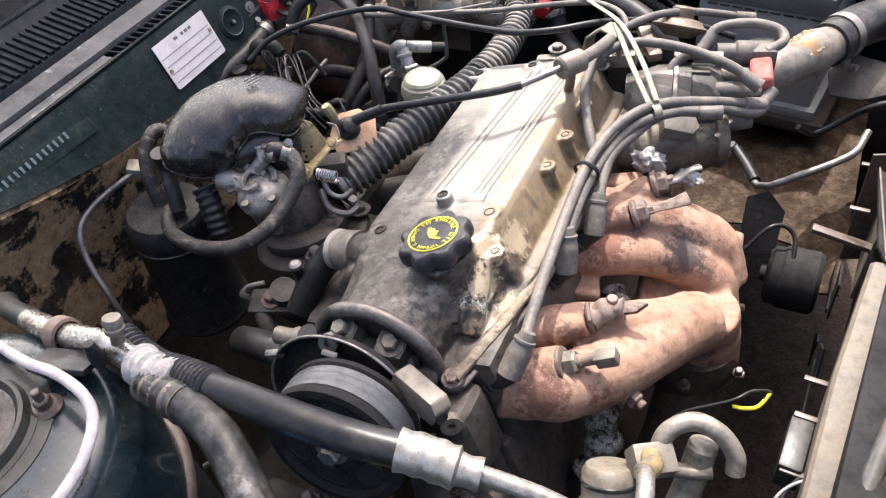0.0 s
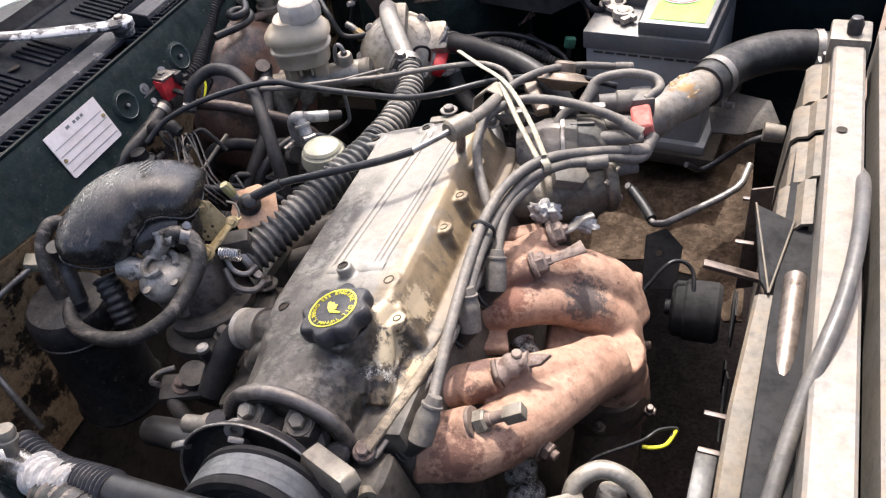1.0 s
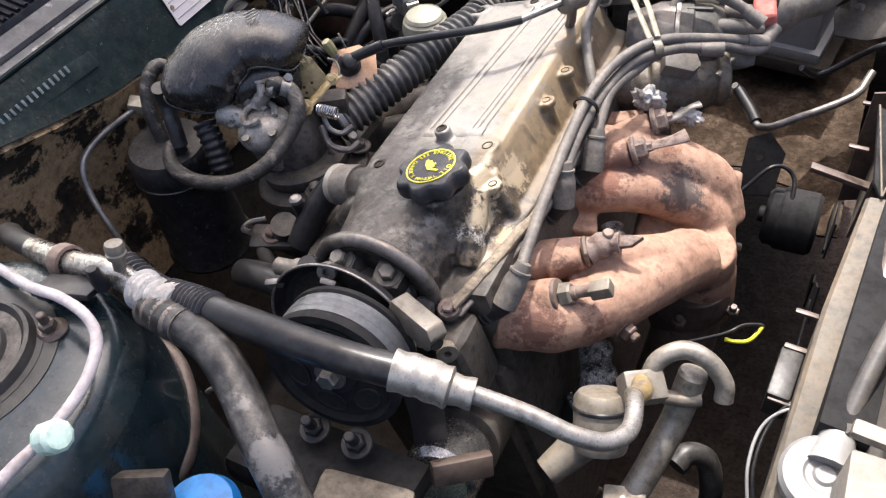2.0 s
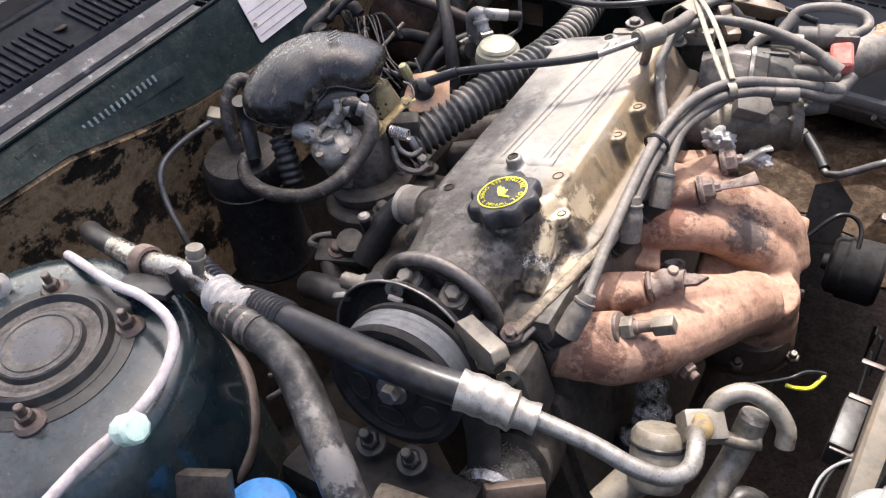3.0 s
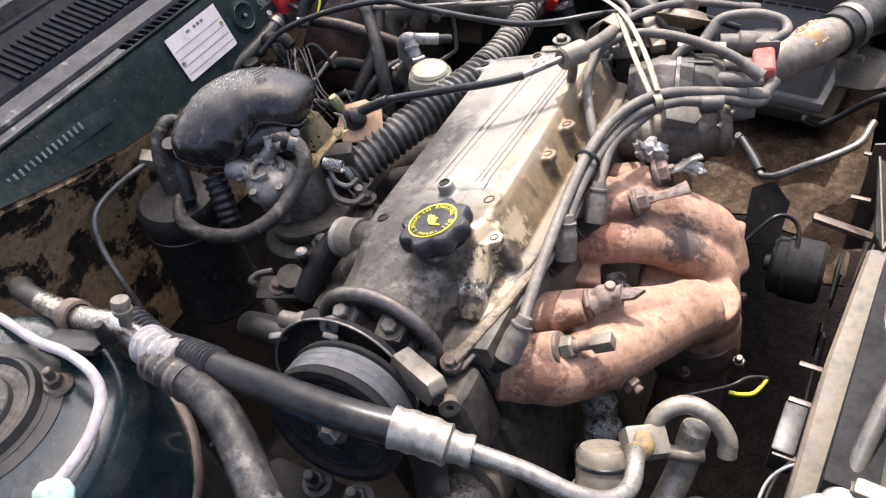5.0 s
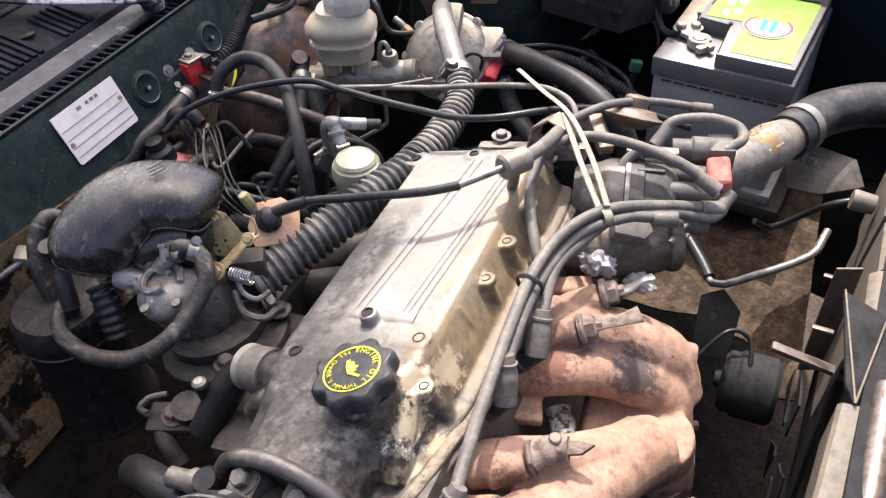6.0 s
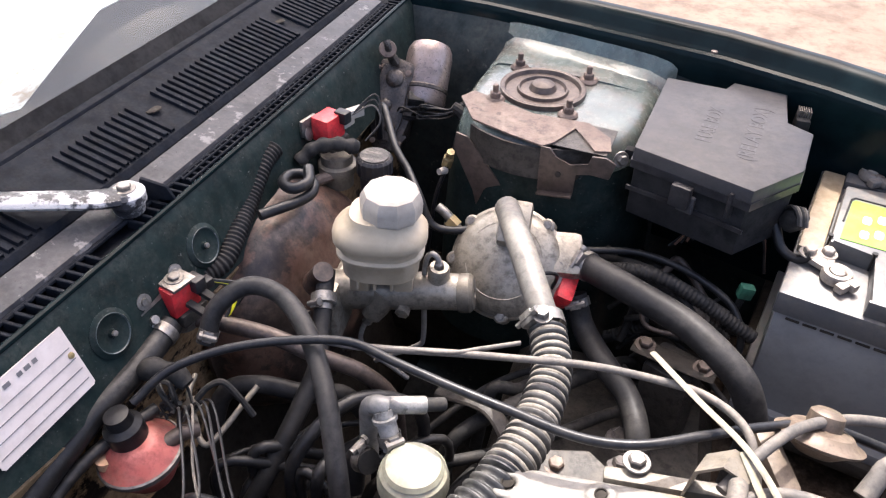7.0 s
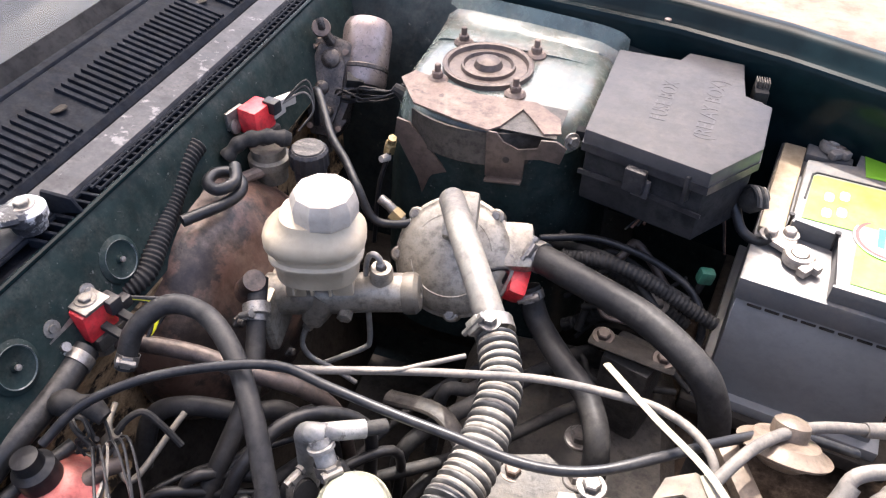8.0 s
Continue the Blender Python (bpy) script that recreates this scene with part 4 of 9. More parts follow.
part("shelf", sheet([[(x, 0.864, 0.8112 - d), (x, 0.895, 0.8118 - d), (x, far_y(x) - 0.038, 0.8135 - 0.8 * d), (x, far_y(x) - 0.026, 0.820 - 0.6 * d), (x, far_y(x) - 0.0195, 0.838 - 0.3 * d)] for x, d in ((0.066, 0.010), (0.078, 0.002), (0.10, 0.0), (0.16, -0.001), (0.22, 0.0), (0.265, 0.004), (0.288, 0.016), (0.298, 0.04))], 0.002), M_GREENLIT, lt, "painted shelf between tower and fender, sky sheen in its pale colour")
# bracket plate on the far tower
br = thing("tower_bracket", "rusty dusty sheet bracket with a notched flap on the strut tower", "bracket")
part("plate", prism([(0.078, 0.772), (0.068, 0.752), (0.100, 0.705), (0.150, 0.690), (0.190, 0.681), (0.201, 0.694), (0.214, 0.734), (0.226, 0.720), (0.240, 0.702), (0.246, 0.694), (0.263, 0.700), (0.256, 0.728), (0.225, 0.752), (0.160, 0.746)], 0.8118, 0.8142, None, 0.0006), M_RUST, br)
part("flap", prism([(0.190, 0.757), (0.231, 0.762), (0.231, 0.788), (0.247, 0.792), (0.268, 0.790), (0.273, 0.810), (0.262, 0.816), (0.246, 0.814), (0.244, 0.803), (0.224, 0.797), (0.207, 0.803), (0.200, 0.813), (0.189, 0.813)], 0, 0.0025, Matrix.Translation((0, 0.683, 0)) @ Matrix.Rotation(radians(90), 4, "X"), 0.0008), M_BRKT, br, "dark folded flap")
# added sheet that hides the bright dome so the notch looks dark
part("underlay", boxed((0.075, 0.060, 0.0012), (0.222, 0.722, 0.8112), bevel=0), M_BLOCK, br, "dark sheet added under the notch to shade the slot")
part("flap_foot", boxed((0.040, 0.010, 0.0025), (0.211, 0.677, 0.7585), (0, -7, 0), 0.0008), M_BRKT, br)
part("flap_hole", lathe([(0.0035, 0), (0.0035, 0.0012)], (0.212, 0.6805, 0.783), (0, -1, 0), 12), M_DARK, br)
part("apron", sheet([[(0.166 + 0.118 * math.cos(a), 0.806 + 0.122 * math.sin(a), z) for z in (0.808, 0.795, 0.778, 0.768)] for a in [radians(d) for d in range(236, 319, 8)]], 0.0025), M_BLOCK, br, "dark curved apron round the tower")
hexbolt(br, (0.273, 0.712, 0.800), (0.6, -0.7, 0.3), 0.006, 0.007, M_STEEL)
part("stay", prism([(0.086, 0.800), (0.100, 0.797), (0.157, 0.727), (0.140, 0.700), (0.116, 0.701), (0.110, 0.728), (0.083, 0.780)], 0, 0.003, Matrix.Translation((0, 0.694, 0)) @ Matrix.Rotation(radians(90), 4, "X"), 0.0008), M_BRKT, br, "dark sheet stay")

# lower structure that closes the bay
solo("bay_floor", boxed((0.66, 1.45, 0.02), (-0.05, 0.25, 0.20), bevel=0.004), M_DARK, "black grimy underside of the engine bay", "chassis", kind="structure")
shield_rows = []
for i in range(14):
    x = 0.44 + 0.0215 * i
    near = 0.425 if x < 0.62 else 0.400 if x < 0.66 else 0.375 if x < 0.685 else 0.325
    shield_rows.append([(x, near + (0.82 - near) * j / 20, 0.500 + 0.012 * noise.noise(Vector((x * 14, j * 0.6, 2))) + (0.010 if x > 0.62 else 0.0)) for j in range(21)])
solo("splash_shield", sheet(shield_rows, 0.003), M_TANDUST, "tan splash shield thick with dry dust below the radiator hose", "splash shield", kind="structure")
fb = thing("fan_bracket", "black sheet bracket beside the fan motor", "bracket")
part("plate", prism([(-0.022, -0.04), (0.020, -0.035), (0.026, 0.02), (0.004, 0.042), (-0.020, 0.030)], 0, 0.003, pose(0.615, 0.335, 0.588, 35, 10, 12), 0.001), M_PITCH, fb)
part("hole", lathe([(0.004, 0), (0.004, 0.001)], (0.612, 0.340, 0.5955), (0.1, -0.5, 0.8), 12), M_DARK, fb)
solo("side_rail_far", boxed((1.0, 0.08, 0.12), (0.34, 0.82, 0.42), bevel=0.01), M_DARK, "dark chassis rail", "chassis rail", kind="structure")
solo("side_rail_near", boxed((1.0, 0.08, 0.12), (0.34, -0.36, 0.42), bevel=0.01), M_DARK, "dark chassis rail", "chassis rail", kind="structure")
solo("inner_panel_far", boxed((0.9, 0.02, 0.7), (0.32, 1.00, 0.42), (4, 0, -10), 0.004), M_DARKGREEN, "dark green side panel", "side panel", kind="structure")


# sheet added out of sight above the car; its outline only shapes the cast shade
def over(x, y, z0=0.79, z1=4.2):
    k = (z1 - z0) / SUN_TO.z
    return (x + SUN_TO.x * k, y + SUN_TO.y * k)


BLOCKER = [(-0.27, -0.95), (0.44, -0.95), (0.442, -0.20), (0.438, -0.10), (0.432, -0.05), (0.409, -0.052), (0.372, -0.005), (0.338, 0.045), (0.335, 0.163), (0.290, 0.182), (0.19, 0.30), (0.13, 0.42), (0.16, 0.54), (0.455, 0.61), (0.492, 0.80), (0.50, 1.02), (-0.27, 1.10)]
solo("canvas_awning", prism([over(*p) for p in BLOCKER], 4.2, 4.204), M_BLOCKER, "unseen grey sheet added over the car to cast its shade", "awning", kind="structure")

# radiator side
def rad_x(y):
    return 0.750 + 0.054 * y


rs = thing("radiator_support", "dusty white painted radiator support bar", "radiator support", kind="structure")
RY = [-0.45, -0.2, 0.0, 0.2, 0.4, 0.56]
part("top_bar", sheet([[(rad_x(y) + a, y, 0.795 + b) for a, b in ((-0.002, -0.05), (0.0, 0.0), (0.003, 0.003), (0.030, 0.003), (0.033, 0.0), (0.034, -0.03))] for y in RY], 0.002), M_WHITEBAR, rs)
part("front_lip", sheet([[(rad_x(y) + a, y, 0.795 + b) for a, b in ((0.046, -0.06), (0.048, -0.008), (0.056, -0.004), (0.06, -0.05))] for y in RY], 0.002), M_WHITEBAR, rs)
part("mount_box", boxed((0.044, 0.050, 0.036), (rad_x(0.53) + 0.016, 0.528, 0.788), (0, 0, -5), 0.004), M_TANALU, rs)
part("mount_pin", lathe([(0.008, 0), (0.009, 0.012), (0.006, 0.02), (0.003, 0.021)], (rad_x(0.53) + 0.018, 0.52, 0.805)), M_PLASTIC, rs)
for y in (-0.105, 0.33):
    part("bar_hole", lathe([(0.005, 0), (0.0052, 0.0006), (0.003, 0.0007)], (rad_x(y) + 0.012, y, 0.799)), M_DARK, rs)
part("near_block", boxed((0.075, 0.11, 0.05), (rad_x(-0.19) + 0.022, -0.20, 0.775), (0, 0, 0), 0.004), M_WHITEBAR, rs)
part("near_flange", boxed((0.085, 0.012, 0.008), (rad_x(-0.14) + 0.022, -0.138, 0.803), (0, 0, -6), 0.003), M_TANALU, rs)
part("near_peg", lathe([(0.006, 0), (0.006, 0.022), (0.0045, 0.023), (0.004, 0.012)], (rad_x(-0.17) + 0.020, -0.175, 0.80)), M_PLASTIC, rs)
solo("grille_panel", sheet([[(rad_x(y) + a, y, z) for a, z in ((0.075, 0.3), (0.080, 0.74), (0.088, 0.76), (0.13, 0.765), (0.22, 0.74), (0.25, 0.5), (0.26, 0.1))] for y in [-0.7, -0.45, -0.2, 0.0, 0.2, 0.4, 0.56, 0.78]], 0.003), M_SHEEN, "dark front panel ahead of the radiator", "front panel", kind="structure")

rad = thing("radiator", "black radiator with dusty cream plastic fan shroud", "radiator")
part("core", boxed((0.035, 0.62, 0.36), (rad_x(0.18) - 0.01, 0.20, 0.58), (0, 0, -4.3), 0.003), M_PITCH, rad)
for k, (y0, y1, dx, dz) in enumerate(((0.215, 0.285, 0.0, 0.0), (0.289, 0.360, 0.006, 0.002), (0.364, 0.425, 0.004, 0.006), (0.429, 0.51, 0.012, 0.010))):
    part("tank_section", sheet([[(rad_x(y) + a + dx, y, z + dz) for a, z in ((-0.044, 0.62), (-0.040, 0.70), (-0.036, 0.752), (-0.030, 0.758), (-0.020, 0.760), (-0.014, 0.768), (-0.004, 0.770), (-0.002, 0.74))] for y in (y0, (y0 + y1) / 2, y1)], 0.003), M_CREAM, rad, "stepped cream plastic section")
part("inlet_stub", lathe([(0.010, 0), (0.011, 0.02), (0.010, 0.022)], (rad_x(0.41) - 0.038, 0.41, 0.735), (-1, 0, 0.1), 18), M_CREAM, rad)
sh = thing("fan_shroud", "dusty cream and tan plastic fan shroud", "fan shroud")
YN = [-0.21 + 0.024 * i for i in range(15)]


def shroud_top(y):
    return 0.62 + 0.135 * math.sqrt(max(0.0, 1 - ((y - 0.16) / 0.42) ** 2))


part("near_strip", sheet([[(rad_x(y) - 0.052 + a + 0.06 * max(0, y), y, shroud_top(y) + b) for a, b in ((0.0, -0.05), (0.0, 0.0), (0.003, 0.003), (0.018, 0.004), (0.032, 0.0), (0.035, -0.03))] for y in YN], 0.002), M_CREAM, sh, "tan dusty curved shroud rim")
part("near_wall", sheet([[(rad_x(y) - 0.030, y, z) for z in (0.40, 0.60, shroud_top(y) - 0.02)] for y in YN], 0.003), M_PITCH, sh)
BRACE = Matrix.Translation((0.722, 0.125, 0.757)) @ Matrix.Rotation(radians(72), 4, "Z") @ Matrix.Rotation(radians(12), 4, "X")
part("brace", prism([(0, 0), (0.10, 0.012), (0.10, 0.05), (0.012, 0.012)], 0, 0.004, BRACE, 0.001), M_PITCH, sh)
for e0, e1 in (((0.0, 0.0), (0.10, 0.05)), ((0.0, 0.0), (0.10, 0.012))):
    part("brace_edge", tube([BRACE @ Vector((*e0, 0.005)), BRACE @ Vector((*e1, 0.005))], 0.0010, 8), M_CREAM, sh, "pale worn edge")
part("support_tube", tube([(0.735, 0.02, 0.748), (0.739, 0.07, 0.755), (0.745, 0.15, 0.760)], 0.0095, 16), M_COLLAR, sh, "dark steel tube")
for y, z in ((0.02, 0.715), (-0.06, 0.70), (-0.01, 0.705), (0.235, 0.72), (0.30, 0.725)):
    part("clip", boxed((0.018, 0.005, 0.003), (rad_x(y) - 0.060, y, z), (0, 0, -4), 0.001), M_BRKT, sh)
part("side_box", boxed((0.018, 0.05, 0.03), (rad_x(-0.03) - 0.062, -0.035, 0.69), (0, 0, -4), 0.003), M_DUSTYRUB, sh)
part("strut", sheet([[(rad_x(0.29) - 0.062, 0.292, z), (rad_x(0.29) - 0.040, 0.300, z)] for z in (0.60, 0.68, 0.745)], 0.002), M_BRKT, sh)
part("cross_foot", boxed((0.07, 0.010, 0.006), (0.700, 0.222, 0.690), (0, 12, 0), 0.002), M_BRKT, sh)
part("motor", lathe([(0.033, 0), (0.037, 0.005), (0.037, 0.040), (0.034, 0.043), (0.034, 0.052), (0.028, 0.057), (0.010, 0.058), (0.009, 0.064), (0.0, 0.065)], (0.692, 0.285, 0.560), (-1, 0, 0), 32), M_PITCH, sh, "black fan motor")
for k in range(5):
    a = radians(72 * k + 10)
    part("blade", sheet([[(0.706, 0.225 + r * math.cos(a + s), 0.545 + r * math.sin(a + s)) for s in (-0.25 * r / 0.1, 0.25)] for r in (0.03, 0.06, 0.09)], 0.002), M_PITCH, sh)

# ---- engine ----
LEAN_ENGINE = radians(14.5)


def eng(u, y, w):
    """Engine coordinates: u across the head, y along it, w up from the top of its cover."""
    c, s = math.cos(LEAN_ENGINE), math.sin(LEAN_ENGINE)
    return Vector((0.36 + u * c - w * s, y, 0.795 + u * s + w * c))


E_UP = eng(0, 0, 1) - eng(0, 0, 0)
E_M = Matrix.Translation(eng(0, 0, 0)) @ Matrix.Rotation(-LEAN_ENGINE, 4, "Y")
engine = thing("engine", "dusty four-cylinder engine with an aluminium valve cover", "engine", (0.36, 0.1, 0.4))


def cover_section(y):
    """Outline across the cover: a flat-topped box that turns into an arch towards the front end."""
    base = [(-0.098, -0.062), (-0.098, -0.050), (-0.086, -0.046), (-0.081, -0.030), (-0.074, -0.008), (-0.069, -0.001), (-0.064, 0.0), (0.0, 0.0), (0.054, 0.0), (0.0590, -0.0016), (0.0625, -0.007), (0.068, -0.026), (0.076, -0.046), (0.088, -0.051), (0.088, -0.062)]
    s = min(1.0, max(0.0, (0.022 - y) / 0.105))
    s = s * s * (3 - 2 * s)
    arc = [(-0.088, -0.076), (-0.083, -0.066)]
    for i in range(11):
        a = radians(188 - 20.0 * i)
        arc.append((-0.013 + 0.0545 * math.cos(a), -0.046 + 0.0525 * math.sin(a)))
    arc += [(0.060, -0.061), (0.064, -0.070)]
    return [eng(b[0] * (1 - s) + a[0] * s, y, b[1] * (1 - s) + a[1] * s) for a, b in zip(arc, base)]


YC = [0.300, 0.296, 0.288, 0.27, 0.2, 0.12, 0.05, 0.022, 0.008, -0.008, -0.024, -0.04, -0.056, -0.072, -0.085, -0.097]


def cover_skin():
    loops = []
    for i, y in enumerate(YC):
        k = (0.10, 0.04, 0.012)[i] if i < 3 else 0.0
        mid = eng(0, y, -0.04)
        loops.append([p.lerp(mid, k) for p in cover_section(y)])
    return rings(bmesh.new(), loops)


def boss_tab(bm, u, y, w, drop, r=0.0092, reach=0.020, turn=0.0):
    """A flat screw tab with a rounded outer end on a half-round column that widens down the wall of the cover."""
    outline = [(-reach, -r * 1.25), (-reach * 0.35, -r)] + [(r * math.cos(a), r * math.sin(a)) for a in [radians(-80 + 20 * i) for i in range(9)]] + [(-reach * 0.35, r), (-reach, r * 1.25)]
    prism(outline, -0.006, 0.0, Matrix.Translation(eng(u, y, w)) @ Matrix.Rotation(-LEAN_ENGINE, 4, "Y") @ Matrix.Rotation(radians(turn), 4, "Z"), 0.0, bm)
    lathe([(r * 1.15, -drop), (r * 0.92, -drop * 0.45), (r * 0.80, -0.004)], eng(u - 0.0025, y, w), E_UP, 18, bm)


# (u, y, w, depth of the column) of the screw tabs along the exhaust side
TABS = [(0.0500, 0.033, 0.001, 0.034, 0.0105, 0.026), (0.0660, -0.001, -0.013, 0.030, 0.0080, 0.016), (0.0690, 0.118, -0.012, 0.040, 0.0088, 0.018), (0.0700, 0.167, -0.012, 0.040, 0.0088, 0.018), (0.0710, 0.222, -0.012, 0.040, 0.0088, 0.018)]
bm = cover_skin()
for u, y, w, drop, r, reach in TABS:
    boss_tab(bm, u, y, w, drop, r, reach)
for u, y, w, r, h in ((-0.051, 0.004, 0.002, 0.0135, 0.020), (-0.074, 0.281, 0.001, 0.0135, 0.016), (-0.007, 0.285, 0.0022, 0.0105, 0.010), (0.049, 0.283, 0.002, 0.0085, 0.012), (0.0, 0.045, 0.011, 0.0078, 0.022)):
    lathe([(r * 1.18, -h), (r * 1.02, -h * 0.4), (r, -0.0012), (r * 0.92, 0.0), (r * 0.45, 0.0), (r * 0.40, -0.005)], eng(u, y, w), E_UP, 24, bm)
# breather pipe, filler neck, the swelling below it and the ridges of the front shoulder
tube([(0.266, -0.002, 0.750), (0.290, -0.006, 0.758), (0.318, -0.012, 0.765), (0.345, -0.020, 0.762)], lambda s: 0.0172 + 0.0050 * s, 22, 6, bm)
tube([(0.285, -0.030, 0.735), (0.300, -0.026, 0.752), (0.325, -0.024, 0.765)], 0.014, 16, 6, bm)
lathe([(0.034, -0.045), (0.0285, -0.022), (0.0265, 0.004), (0.0, 0.004)], eng(0.030, -0.0235, 0.0), E_UP, 30, bm)
tube([eng(0.050, -0.010, -0.016), eng(0.054, -0.032, -0.034), eng(0.052, -0.060, -0.056)], lambda s: 0.013 - 0.003 * s, 16, 6, bm)
tube([eng(0.058, 0.012, -0.012), eng(0.066, 0.006, -0.034), eng(0.073, 0.0, -0.054)], 0.0075, 14, 6, bm)
tube([eng(0.046, -0.018, -0.008), eng(0.045, -0.040, -0.024), eng(0.044, -0.062, -0.040)], lambda s: 0.0062 - 0.002 * s, 14, 6, bm)
for k in range(5):
    tube([eng(0.0600 + 0.002 * math.sin(k * 2.1), 0.065 + 0.012 * k, -0.010), eng(0.0715, 0.066 + 0.012 * k, -0.046)], 0.0035, 8, 4, bm)
cover = part("valve_cover", bm, M_COVER, engine, "dusty cast aluminium valve cover, soot and painted shade towards its front", sharp=180)
fuse = cover.modifiers.new("fuse", "REMESH")
fuse.mode, fuse.voxel_size, fuse.use_smooth_shade = "VOXEL", 0.0017, True
soft = cover.modifiers.new("soften", "SMOOTH")
soft.factor, soft.iterations = 0.5, 4
for u, y, w, r in [(u, y, w, r * 0.40) for u, y, w, drop, r, reach in TABS] + [(-0.051, 0.004, 0.002, 0.0042), (-0.074, 0.281, 0.001, 0.0042), (-0.007, 0.285, 0.0022, 0.0038), (0.049, 0.283, 0.002, 0.0036), (0.0, 0.045, 0.011, 0.0042)]:
    part("bolt_hole", lathe([(r * 1.25, -0.0010), (r * 1.25, 0.0004), (r, 0.0006), (r * 0.9, -0.0006)], eng(u, y, w), E_UP, 14), M_DARK, cover)
part("pipe_rim", lathe([(0.0150, -0.006), (0.0200, -0.006), (0.0200, 0.002), (0.0150, 0.002)], (0.266, -0.002, 0.750), (0.96, -0.16, 0.26), 26, ring=True), M_ALU, cover, "bare worn rim of the breather pipe")
for u0, u1, r in ((-0.0245, -0.0035, 0.0017), (-0.0170, 0.0050, 0.0017), (0.0205, 0.0375, 0.0012), (0.0262, 0.0428, 0.0017), (0.0335, 0.0485, 0.0017)):
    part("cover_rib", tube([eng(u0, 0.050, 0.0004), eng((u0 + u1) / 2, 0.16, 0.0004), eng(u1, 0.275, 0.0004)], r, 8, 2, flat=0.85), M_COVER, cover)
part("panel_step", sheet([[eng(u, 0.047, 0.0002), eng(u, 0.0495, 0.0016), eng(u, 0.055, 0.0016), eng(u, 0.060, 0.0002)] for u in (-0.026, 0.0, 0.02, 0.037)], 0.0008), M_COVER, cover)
lip = [eng(u, y, -0.057) for u, y in ((0.0885, 0.292), (0.0885, 0.15), (0.0875, 0.05), (0.0845, 0.005), (0.0765, -0.040), (0.0670, -0.077), (0.0590, -0.104))]
part("gasket_lip", tube(lip, 0.0052, 10, 8, flat=0.8, wobble=0.22), M_LIP, cover, "dusty oil-crusted gasket edge")
part("gasket_lip", tube([p - E_UP * 0.0085 + Vector((0.0025, 0, 0)) for p in lip], 0.0040, 10, 8, flat=0.7, wobble=0.3), M_SOOT, cover)
part("gasket_lip", tube([eng(-0.095, y, -0.056) for y in (0.292, 0.15, 0.02)], 0.005, 8, 4, flat=0.8), M_SOOT, cover)
for spot, size, tone in (((0.419, 0.001, 0.797), 0.022, (0.36, 0.285, 0.185)), ((0.421, -0.022, 0.780), 0.024, (0.38, 0.305, 0.20)), ((0.432, 0.030, 0.786), 0.022, (0.34, 0.265, 0.17)),
                         ((0.434, -0.048, 0.755), 0.017, (0.25, 0.205, 0.145)), ((0.446, -0.020, 0.755), 0.018, (0.27, 0.20, 0.115)),
                         ((0.428, 0.010, 0.778), 0.011, (0.15, 0.10, 0.055)), ((0.439, -0.034, 0.752), 0.010, (0.13, 0.09, 0.052)),
                         ((0.424, -0.038, 0.770), 0.014, (0.60, 0.55, 0.46)), ((0.412, -0.044, 0.776), 0.009, (0.56, 0.51, 0.43)), ((0.432, -0.030, 0.768), 0.008, (0.55, 0.48, 0.38))):
    blot(M_COVER, spot, size, tone)
part("breather_neck", tube([(0.262, -0.0015, 0.7490), (0.276, -0.004, 0.7535), (0.292, -0.0065, 0.7585)], lambda s: 0.0192 + 0.0022 * s, 26, 6), M_OUTLET, cover, "pale bare alloy breather neck")

# arch rim and the open cam end
arch = [eng(-0.013 + 0.0555 * math.cos(a), -0.099, -0.046 + 0.0535 * math.sin(a)) for a in [radians(205 - 14 * i) for i in range(18)]]
part("arch_rim", tube(arch, 0.0064, 12, 3, wobble=0.06), M_SOOT, engine, "sooty rounded rim", 60)
inner = [eng(-0.013 + 0.0475 * math.cos(a), -0.101, -0.046 + 0.0455 * math.sin(a)) for a in [radians(200 - 14 * i) for i in range(17)]]
part("arch_seal", tube(inner, 0.0022, 8, 2), M_DARK, engine, "black rubber seal")
part("cam_end", lathe([(0.047, 0), (0.047, 0.012), (0.040, 0.016), (0.022, 0.017), (0.020, 0.03)], eng(-0.013, -0.078, -0.050), (0, -1, 0), 36), M_BLOCK, engine, "black oily camshaft end")
for p, lean in (((0.334, -0.106, 0.776), -0.15), ((0.377, -0.104, 0.774), 0.15)):
    ax = Vector((lean, -0.35, 0.93)).normalized()
    q = Vector(p)
    part("cam_tower", lathe([(0.019, -0.045), (0.0165, -0.016), (0.0140, -0.005), (0.0125, -0.001), (0.0, -0.001)], q, ax, 22), M_SOOT, engine)
    part("cam_web", tube([q - ax * 0.010, q - ax * 0.016 + Vector((0.0, 0.020, 0.0)), q - ax * 0.022 + Vector((0, 0.035, 0))], 0.013, 12), M_BLOCK, engine)
    part("lock_plate", prism([(-0.0115, -0.010), (0.0115, -0.010), (0.013, 0.004), (0.004, 0.013), (-0.0115, 0.011)], -0.0006, 0.0014, axis_matrix(q, ax, 25 if lean < 0 else -20), 0.0004), M_TANALU, engine)
    hexbolt(engine, q, ax, 0.0076, 0.0105, M_TANALU)
part("cam_nose", tube([(0.352, -0.095, 0.748), (0.355, -0.118, 0.757), (0.357, -0.135, 0.752)], lambda s: 0.0155 - 0.002 * s, 18), M_SOOT, engine, "worn alloy camshaft nose")
part("cam_cap", lathe([(0.017, -0.02), (0.016, 0.0), (0.012, 0.004), (0, 0.005)], (0.383, -0.106, 0.750), (0.2, -0.6, 0.7), 20), M_SOOT, engine)
